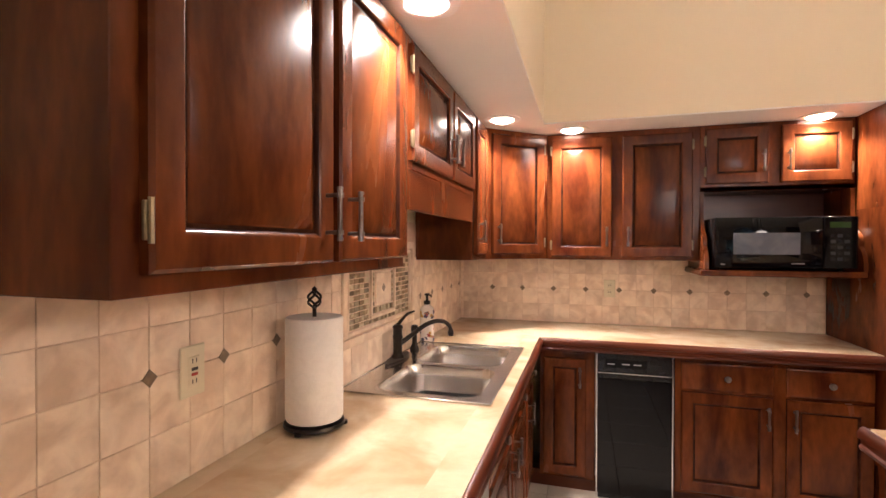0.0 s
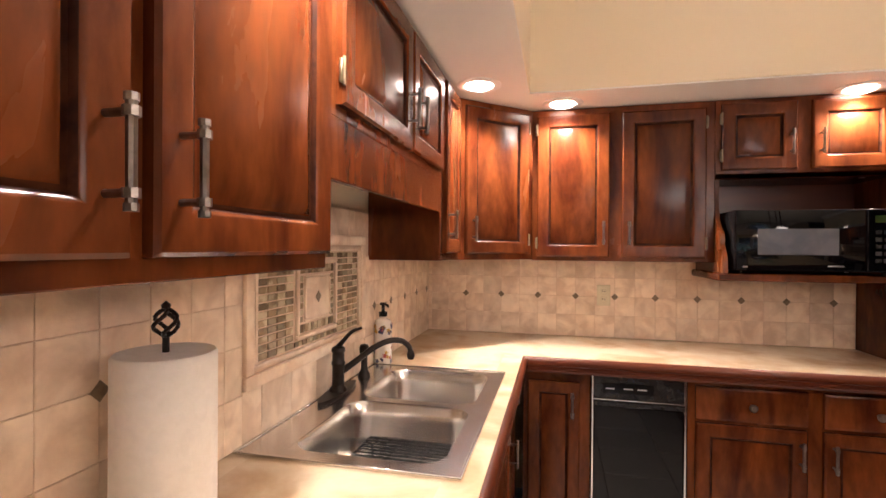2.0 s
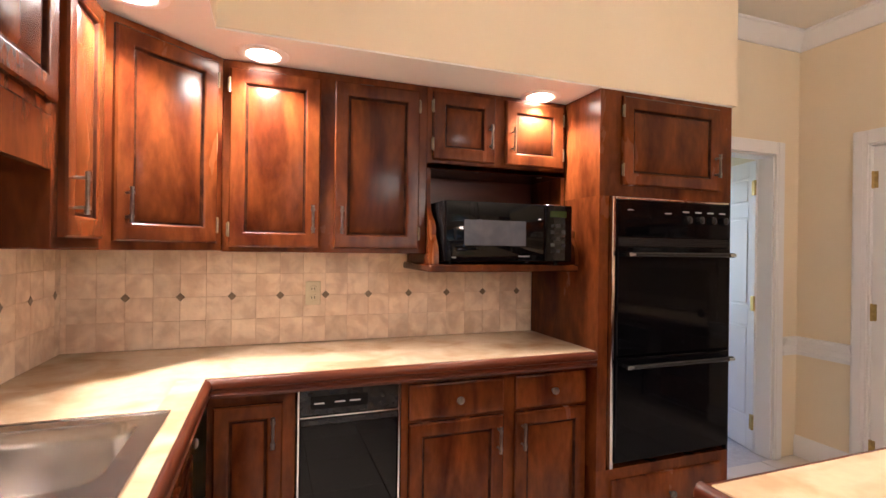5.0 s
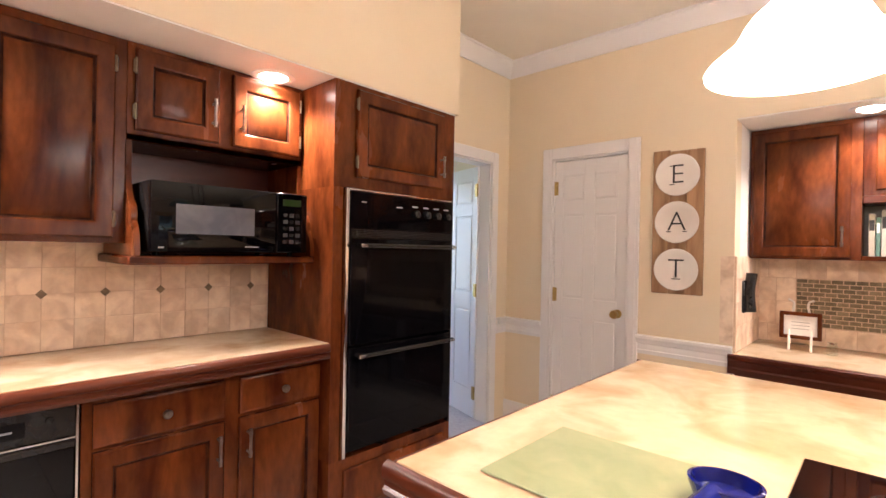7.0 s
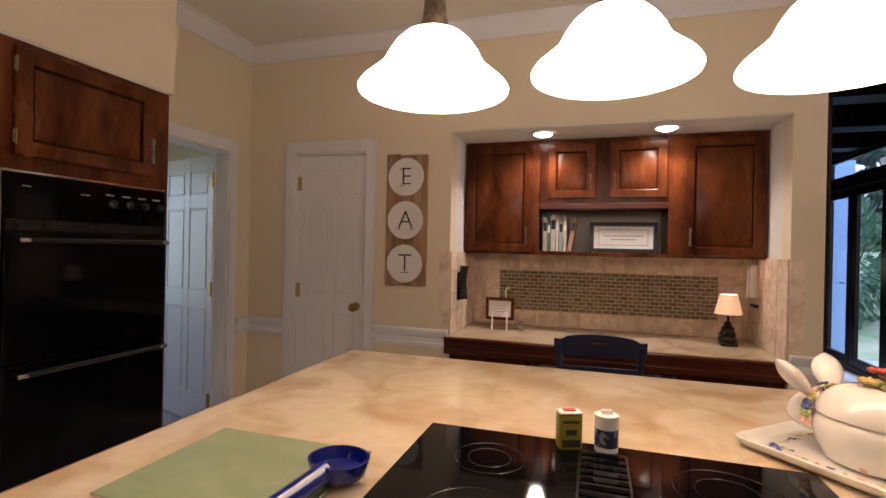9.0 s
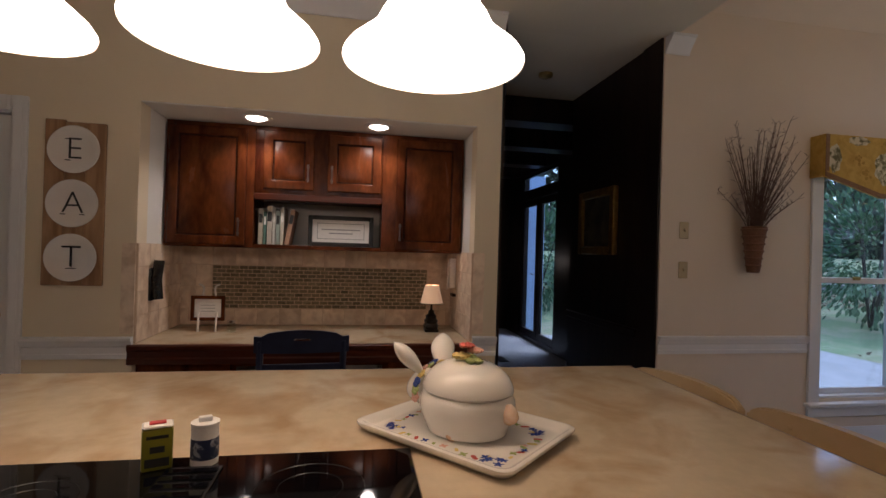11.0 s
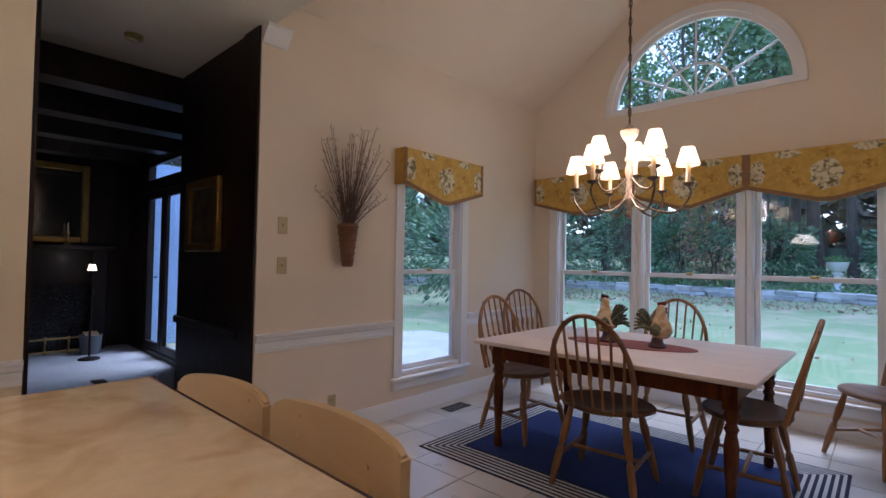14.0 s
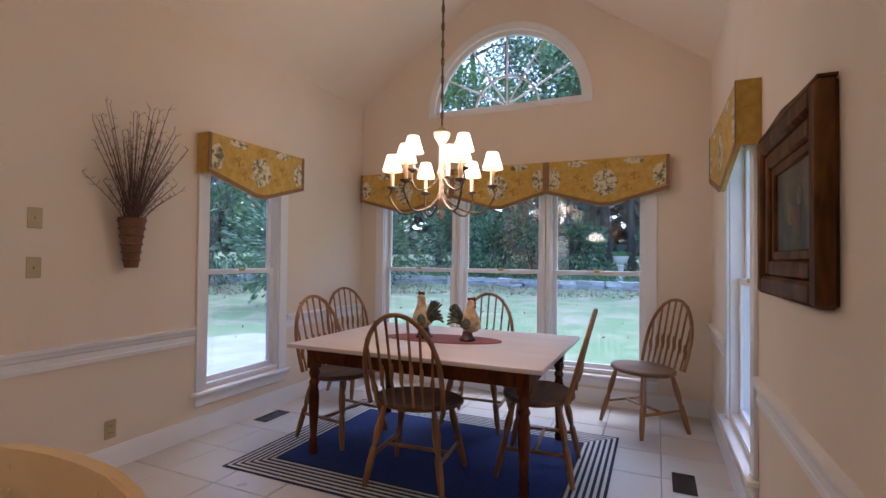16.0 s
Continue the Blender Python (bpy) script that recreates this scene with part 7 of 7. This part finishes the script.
pts[:, 2] = [hill(x, y) + 0.03 for x, y, _ in pts]
lt = new("fallen_leaves", leaf_mesh("fallen_leaves", pts, 0.05, LITTER, 6))
tagged(lt, "brown fallen leaves scattered on the lawn", "leaves", kind="stuff")
STONE = material("border_stone", (0.48, 0.47, 0.46), 0.9, second=(0.64, 0.63, 0.61), scale=5, bump=0.8, bump_scale=18, per_object=0.2)
rn = random.Random(4)
sw = tagged(new("stone_border"), "low dry-laid grey stone border along the ivy bank", "stone wall", kind="structure")
stones = []
for k in range(3):
    bm = boxes((-0.26, -0.15, -0.075, 0.26, 0.15, 0.075), bevel=0.03, segments=2)
    for v in bm.verts:
        v.co += Vector((rn.uniform(-0.03, 0.03), rn.uniform(-0.03, 0.03), rn.uniform(-0.02, 0.02)))
    stones.append(mesh_of("stone", bm, STONE))
for k in range(105):
    ang_ = math.pi * 1.08 + math.pi * 0.98 * k / 105
    rr = 16.2 + 0.5 * math.sin(ang_ * 5)
    x, y = 2.4 + rr * math.cos(ang_), -1 + rr * math.sin(ang_)
    for lay in range(2):
        piece("stone", stones[(k + lay) % 3], sw, pose(x + rn.uniform(-0.08, 0.08), y, hill(x, y) + 0.06 + 0.135 * lay, rn.uniform(-5, 5), rn.uniform(-5, 5), math.degrees(ang_) + 90 + rn.uniform(-8, 8)))


def bank(name, label, r0, r1, n, size, mat, seed, h0, h1):
    q = np.random.RandomState(seed)
    a = q.uniform(math.pi * 0.98, math.pi * 2.14, n)
    r = q.uniform(r0, r1, n)
    p = np.stack([2.4 + r * np.cos(a), -1 + r * np.sin(a), np.zeros(n)], 1)
    lump = 0.5 + 0.5 * np.sin(a * 31 + r) * np.cos(a * 17 - r * 1.3)
    p[:, 2] = np.array([hill(x, y) for x, y, _ in p]) + h0 + q.uniform(0, 1, n) * (h1 - h0) * lump
    tagged(new(name, leaf_mesh(name, p, size, mat, seed)), label, "foliage", kind="stuff")


bank("ivy", "dense ivy covering the bank behind the stones", 16.5, 24, 22000, 0.10, GREEN, 31, 0.02, 0.5)
bank("ground_cover", "bright green ground cover along the stone border", 16.4, 17.6, 5000, 0.08, LIGHT_GREEN, 32, 0.1, 0.5)


def bush(x, y, w, h, seed, mat, label, n=2600, size=0.09):
    q = np.random.RandomState(seed)
    th = thing("shrub", label, "shrub", pose(x, y, hill(x, y)), "shrubs")
    u = q.normal(size=(n, 3))
    u /= np.linalg.norm(u, axis=1, keepdims=True)
    lumps = 0.72 + 0.28 * np.sin(u[:, 0] * 5 + seed) * np.cos(u[:, 1] * 6 + u[:, 2] * 4)
    rad = q.uniform(0.55, 1.0, n) ** 0.5 * lumps
    p = u * rad[:, None] * np.array([w, w * 0.8, h * 0.62]) + np.array([0, 0, h * 0.5])
    p[:, 2] = np.abs(p[:, 2])
    lf = new("foliage", leaf_mesh("foliage", p, size, mat, seed))
    lf.parent = th
    bm = bmesh.new()
    for k in range(5):
        tube(bm, [(0, 0, 0), (q.uniform(-0.4, 0.4) * w, q.uniform(-0.4, 0.4) * w, h * 0.7)], 0.03, 5, 0.01)
    part("stem", bm, BARK, th)


for i, (x, y, w, h) in enumerate(((9.5, -9.5, 2.2, 3.2), (12.5, -7.0, 2.4, 3.4), (14.5, -11, 2.6, 3.8), (10.5, -14.5, 2.4, 3.0), (6.8, -18.5, 2.2, 2.8), (4.3, -20.6, 2.0, 2.4), (-3.5, -18.5, 2.2, 2.6), (13, -3.5, 2.0, 2.6), (-5.5, -14, 2.2, 3.0), (-4.2, -7, 1.6, 2.6), (9.0, -19.5, 2.4, 3.4), (0.2, -20.5, 2.2, 2.2))):
    bush(x, y, w, h, 50 + i, GREEN, "broad evergreen shrub at the yard's edge")
bush(5.4, -18.2, 1.6, 3.6, 90, PINKISH, "pink-leaved autumn shrub beyond the stones", 1500, 0.09)


def tree(x, y, h, r, seed, crown=True, mat=GREEN, cz=0.62, spread=2.6, n=3600):
    q = np.random.RandomState(seed)
    t = thing("tree", "tall dark-trunked tree at the edge of the woods", "tree", pose(x, y, hill(x, y) - 0.1), "trees")
    bm = bmesh.new()
    trunk = curve_pts([(0, 0, 0), (q.uniform(-0.2, 0.2), q.uniform(-0.2, 0.2), h * 0.35), (q.uniform(-0.4, 0.4), q.uniform(-0.4, 0.4), h)], 8)
    tube(bm, trunk, r, 10, r * 0.25)
    part("trunk", bm, BARK, t)
    pts = []
    for k in range(9):
        z = h * q.uniform(0.38, 0.95)
        a = q.uniform(0, 6.28)
        tip = Vector((math.cos(a) * spread * q.uniform(0.5, 1.0), math.sin(a) * spread * q.uniform(0.5, 1.0), z + q.uniform(0.2, 1.4)))
        base = trunk[min(len(trunk) - 1, int(z / h * len(trunk)))]
        part("limb", tube(bmesh.new(), [base, base.lerp(tip, 0.5) + Vector((0, 0, 0.2)), tip], r * 0.28, 6, r * 0.06), BARK, t)
        c = q.normal(size=(n // 9, 3)) * np.array([0.8, 0.8, 0.45]) + np.array(tip)
        pts.append(c)
    if crown:
        lf = new("crown", leaf_mesh("crown", np.concatenate(pts), 0.12, mat, seed))
        lf.parent = t


for i, (x, y, h, r) in enumerate(((3.2, -24, 13, 0.30), (6.5, -25, 14, 0.32), (9.5, -23, 13, 0.34), (-1.0, -23, 13, 0.42), (1.1, -28, 14, 0.3), (13.5, -19, 13, 0.35), (17, -13, 12, 0.3), (16, -6, 12, 0.3), (-6, -21, 13, 0.4), (12, -27, 14, 0.35), (5, -32, 15, 0.35), (-9, -13, 12, 0.3))):
    tree(x, y, h, r, 200 + i)
for i, (x, y) in enumerate(((4.6, -21.5), (7.6, -22), (2.0, -22), (10.5, -20.5))):
    tree(x, y, 11, 0.2, 300 + i, mat=LIGHT_GREEN if i % 2 else GREEN, spread=3.0, n=5200)
ur = thing("garden_urn", "white pedestal garden urn with plants near the bank", "urn", pose(2.27, -18.9, hill(2.27, -18.9)))
part("pedestal", lathe(bmesh.new(), [(0.24, 0), (0.24, 0.08), (0.17, 0.12), (0.11, 0.24), (0.10, 0.5), (0.15, 0.58), (0.12, 0.62)], 20), CERAMIC, ur)
part("bowl", lathe(bmesh.new(), [(0.10, 0.62), (0.22, 0.7), (0.27, 0.85), (0.30, 0.93), (0.27, 0.94), (0.2, 0.88)], 24), CERAMIC, ur)
q = np.random.RandomState(77)
lf = new("foliage", leaf_mesh("foliage", q.normal(size=(300, 3)) * np.array([0.14, 0.14, 0.06]) + np.array([0, 0, 1.0]), 0.05, LIGHT_GREEN, 78))
lf.parent = ur
# Wall added outside the den doors; its blue colour stands in for twilight.
structure("porch_wall", boxes((10.3, -2.62, -0.3, 10.42, -1.2, 2.9), bevel=0.004), material("twilight_blue", (0.45, 0.60, 0.82), 0.7, second=(0.42, 0.57, 0.79), scale=3, bump=0.1), "added wall outside the den doors with twilight blue put into its colour", "wall")
# far woods
WOODS = leaf_material("far_woods_leaves", (0.06, 0.11, 0.08), (0.15, 0.22, 0.15), (0.26, 0.22, 0.18))
q = np.random.RandomState(99)
n = 30000
a = q.uniform(math.pi * 0.95, math.pi * 2.2, n)
r = q.uniform(34, 46, n)
p = np.stack([2.4 + r * np.cos(a), -1 + r * np.sin(a), np.zeros(n)], 1)
p[:, 2] = np.array([hill(x, y) for x, y, _ in p]) + q.uniform(0, 1, n) ** 1.4 * (10 + 5 * np.sin(a * 23) * np.cos(a * 9))
tagged(new("far_woods", leaf_mesh("far_woods", p, 0.75, WOODS, 98)), "dark mass of far woods", "woods", kind="stuff")


# ---------- wall and floor tiles ----------
TILES = {}


def tile_mesh(w, h, mat, d=0.004, chamfer=0.0012):
    """Tile in the x-z plane, centred, front at y = -d."""
    key = (round(w, 4), round(h, 4), mat.name)
    if key not in TILES:
        bm = bmesh.new()
        rows = []
        for i, y in ((0, 0), (0, -d + chamfer), (chamfer, -d)):
            x, z = w / 2 - i, h / 2 - i
            rows.append([bm.verts.new(p) for p in ((-x, y, -z), (x, y, -z), (x, y, z), (-x, y, z))])
        for a, b in zip(rows, rows[1:]):
            for k in range(4):
                bm.faces.new((a[k], a[(k + 1) % 4], b[(k + 1) % 4], b[k]))
        bm.faces.new(rows[-1])
        TILES[key] = mesh_of("tile", bm, mat, smooth=False)
    return TILES[key]


RJ = random.Random(13)


def tile_grid(parent, m, us, vs, gap, mat, skip=None, name="tile"):
    for u0, u1 in zip(us, us[1:]):
        for v0, v1 in zip(vs, vs[1:]):
            if skip and skip((u0 + u1) / 2, (v0 + v1) / 2):
                continue
            if u1 - u0 < 0.012 or v1 - v0 < 0.012:
                continue
            piece(name, tile_mesh(u1 - u0 - gap, v1 - v0 - gap, mat), parent, m @ pose((u0 + u1) / 2, RJ.uniform(-0.0012, 0.0), (v0 + v1) / 2, 0, 0, 180 * RJ.randint(0, 0)))


def cuts(lo, hi, start, step):
    v = start - math.floor((start - lo) / step) * step
    out = [lo]
    while v < hi - 0.008:
        if v > lo + 0.008:
            out.append(v)
        v += step
    return out + [hi]


DOTM = mesh_of("accent_tile", lathe(bmesh.new(), [(0.019, 0.0), (0.019, 0.0055), (0.016, 0.0068), (0, 0.0068)], 4), DOT, smooth=False)
STEP = 0.1062
ZS = [0.917, 1.04, 1.146, 1.252, 1.372]
# north backsplash
bs = structure("backsplash_north", boxes((WX + 0.001, NY - 0.012, 0.916, 2.205, NY - 0.001, 1.372)), GROUT, "travertine tile backsplash with bronze accent tiles", "backsplash")
tile_grid(bs, pose(0, NY - 0.011, 0), cuts(WX + 0.012, 2.205, 0.196, STEP), ZS, 0.0018, TRAVERTINE)
x = 0.196
while x < 2.2:
    piece("accent_tile", DOTM, bs, pose(x, NY - 0.011, 1.146, 90, 0, 0))
    x += 2 * STEP
# west backsplash; local x runs along +y, front towards +x
M0, M1, MZ0, MZ1 = 2.256, 3.023, 1.052, 1.460
ZW = [0.917, 1.045, 1.168, 1.274, 1.380]
bs = structure("backsplash_west", boxes((WX + 0.001, 0.15, 0.916, WX + 0.012, NY - 0.012, 1.56)), GROUT, "travertine tile backsplash with mosaic panel above the sink", "backsplash")
WM = pose(WX + 0.011, 0, 0, 0, 0, 90)
in_mural = lambda u, v: M0 < u < M1 and v > MZ0
tile_grid(bs, WM, cuts(0.9, M0, 1.445, STEP), ZW, 0.0018, TRAVERTINE)
tile_grid(bs, WM, cuts(M1, NY - 0.022, 1.445, STEP), ZW, 0.0018, TRAVERTINE)
tile_grid(bs, WM, cuts(M0, M1, 1.445, STEP * 1.4), [0.917, MZ0], 0.0018, TRAVERTINE)
tile_grid(bs, WM, cuts(2.0, 2.94, 1.445, STEP * 1.5), [MZ1, 1.56], 0.0018, TRAVERTINE)
tile_grid(bs, WM, [2.0, 2.1, 2.19, M0], [1.380, MZ1], 0.0018, TRAVERTINE)
y = 1.445
while y < 4.0:
    if y < M0 - 0.03 or y > M1 + 0.03:
        piece("accent_tile", DOTM, bs, WM @ pose(y, 0, 1.168, 90, 0, 0))
    y += 2 * STEP


def strip(parent, u0, v0, u1, v1, d=0.016):
    part("border_strip", boxes((u0, -d, v0, u1, 0, v1), bevel=0.005, segments=2), TRAVERTINE, parent, at=WM)


for r in ((M0, MZ0, M1, MZ0 + 0.035), (M0, MZ1 - 0.035, M1, MZ1), (M0, MZ0 + 0.036, M0 + 0.035, MZ1 - 0.036), (M1 - 0.035, MZ0 + 0.036, M1, MZ1 - 0.036)):
    strip(bs, *r)
for r in ((M0 + 0.042, MZ0 + 0.042, M1 - 0.042, MZ0 + 0.056), (M0 + 0.042, MZ1 - 0.056, M1 - 0.042, MZ1 - 0.042), (M0 + 0.042, MZ0 + 0.057, M0 + 0.056, MZ1 - 0.057), (M1 - 0.056, MZ0 + 0.057, M1 - 0.042, MZ1 - 0.057)):
    strip(bs, *r, 0.012)
C0, C1, CZ0, CZ1 = 2.507, 2.773, 1.134, 1.378
for r in ((C0, CZ0, C1, CZ0 + 0.013), (C0, CZ1 - 0.013, C1, CZ1), (C0, CZ0 + 0.014, C0 + 0.013, CZ1 - 0.014), (C1 - 0.013, CZ0 + 0.014, C1, CZ1 - 0.014)):
    strip(bs, *r, 0.013)
K0, K1, KZ0, KZ1 = 2.556, 2.724, 1.183, 1.329
for r in ((K0, KZ0, K1, KZ0 + 0.008), (K0, KZ1 - 0.008, K1, KZ1), (K0, KZ0 + 0.009, K0 + 0.008, KZ1 - 0.009), (K1 - 0.008, KZ0 + 0.009, K1, KZ1 - 0.009)):
    strip(bs, *r, 0.010)
piece("centre_tile", tile_mesh(K1 - K0 - 0.018, KZ1 - KZ0 - 0.018, TRAVERTINE, 0.008), bs, WM @ pose((K0 + K1) / 2, 0, (KZ0 + KZ1) / 2))
piece("accent_tile", DOTM, bs, WM @ pose((K0 + K1) / 2, -0.003, (KZ0 + KZ1) / 2, 90, 0, 0))
MU0, MU1, MV0, MV1 = M0 + 0.062, M1 - 0.062, MZ0 + 0.06, MZ1 - 0.06
# two wide columns, then single rows above and below the centre, then a ring inside its frame
rows_v = [MV0 + (MV1 - MV0) * k / 13 for k in range(14)]
tile_grid(bs, WM, [MU0 + (C0 - 0.012 - MU0) * k / 4 for k in range(5)], rows_v, 0.0045, GLASS_TILE, None, "mosaic_tile")
tile_grid(bs, WM, [C1 + 0.012 + (MU1 - C1 - 0.012) * k / 4 for k in range(5)], rows_v, 0.0045, GLASS_TILE, None, "mosaic_tile")
for v0, v1, u0, u1, n in ((MV0, CZ0 - 0.003, C0 - 0.008, C1 + 0.008, 12), (CZ1 + 0.003, MV1, C0 - 0.008, C1 + 0.008, 12), (CZ0 + 0.016, KZ0 - 0.004, C0 + 0.016, C1 - 0.016, 12), (KZ1 + 0.004, CZ1 - 0.016, C0 + 0.016, C1 - 0.016, 12)):
    tile_grid(bs, WM, [u0 + (u1 - u0) * k / n for k in range(n + 1)], [v0, v1], 0.004, GLASS_TILE, None, "mosaic_tile")
for u0, u1 in ((C0 + 0.016, K0 - 0.004), (K1 + 0.004, C1 - 0.016)):
    tile_grid(bs, WM, [u0, u1], [KZ0 + (KZ1 - KZ0) * k / 7 for k in range(8)], 0.004, GLASS_TILE, None, "mosaic_tile")

# desk recess tiles
bd = structure("backsplash_desk", boxes((4.876, RY0 + 0.001, 0.776, 4.889, RY1 - 0.001, 1.335)), GROUT, "travertine and slate mosaic backsplash behind the desk", "backsplash")
EM = pose(4.877, 0, 0, 0, 0, -90)
mos = lambda u, v: -2.05 < u < -0.50 and 0.895 < v < 1.205
tile_grid(bd, EM, cuts(-RY1 + 0.012, -RY0 - 0.012, -2.05, 0.155), [0.778, 0.893], 0.004, TRAVERTINE)
tile_grid(bd, EM, cuts(-RY1 + 0.012, -RY0 - 0.012, -2.05, 0.155), [1.207, 1.335], 0.004, TRAVERTINE)
tile_grid(bd, EM, [-RY1 + 0.012, -2.16, -2.052], [0.893, 1.05, 1.207], 0.004, TRAVERTINE)
tile_grid(bd, EM, [-0.498, -0.40, -RY0 - 0.012], [0.893, 1.05, 1.207], 0.004, TRAVERTINE)
for row in range(11):
    z0 = 0.897 + 0.028 * row
    off = 0.03 * (row % 2)
    us = [-2.05] + [-2.05 + off + 0.06 * k for k in range(1 if off == 0 else 0, 27) if -2.05 + off + 0.06 * k < -0.515 and -2.05 + off + 0.06 * k > -2.04] + [-0.50]
    tile_grid(bd, EM, us, [z0, z0 + 0.028], 0.005, BRICK_TILE, None, "mosaic_brick")
for name, y, rz in (("tile_return_north", RY1 - 0.0005, 0), ("tile_return_south", RY0 + 0.0005, 180)):
    s = -1 if rz == 0 else 1
    bq = structure(name, boxes((EX - 0.001, y, 0.776, 4.875, y + 0.010 * s, 1.345)), GROUT, "travertine tiles on the recess side wall", "backsplash")
    mm = pose(0, y + 0.009 * s, 0, 0, 0, rz)
    cu = cuts(EX, 4.874, EX, 0.155)
    if rz == 180:
        cu = sorted(-c for c in cu)
    tile_grid(bq, mm, cu, [0.778, 0.93, 1.07, 1.21, 1.345], 0.004, TRAVERTINE)
    bf = structure(name + "_front", boxes((EX - 0.010, min(y, y - 0.07 * s), 0.83, EX - 0.001, max(y, y - 0.07 * s), 1.345)), TRAVERTINE, "travertine edge tiles at the recess", "backsplash")

# floor tiles
fl = bpy.data.objects["floor"]
FT = 0.405


def floor_tile(w, d):
    bm = bmesh.new()
    rows = []
    for i, z in ((0, -0.012), (0, -0.003), (0.003, 0.0)):
        x, y = w / 2 - i, d / 2 - i
        rows.append([bm.verts.new(p) for p in ((-x, -y, z), (x, -y, z), (x, y, z), (-x, y, z))])
    for a, b in zip(rows, rows[1:]):
        for k in range(4):
            bm.faces.new((a[k], a[(k + 1) % 4], b[(k + 1) % 4], b[k]))
    bm.faces.new(rows[-1])
    return mesh_of("floor_tile", bm, FLOOR_TILE, smooth=False)


FTM = {}
xs = cuts(WX, EX, 0.62, FT)
ys = cuts(SY, HALL_Y, SY + 0.2, FT)
for x0, x1 in zip(xs, xs[1:]):
    for y0, y1 in zip(ys, ys[1:]):
        key = (round(x1 - x0, 3), round(y1 - y0, 3))
        if min(key) < 0.02:
            continue
        if key not in FTM:
            FTM[key] = floor_tile(key[0] - 0.005, key[1] - 0.005)
        piece("floor_tile", FTM[key], fl, pose((x0 + x1) / 2, (y0 + y1) / 2, 0))
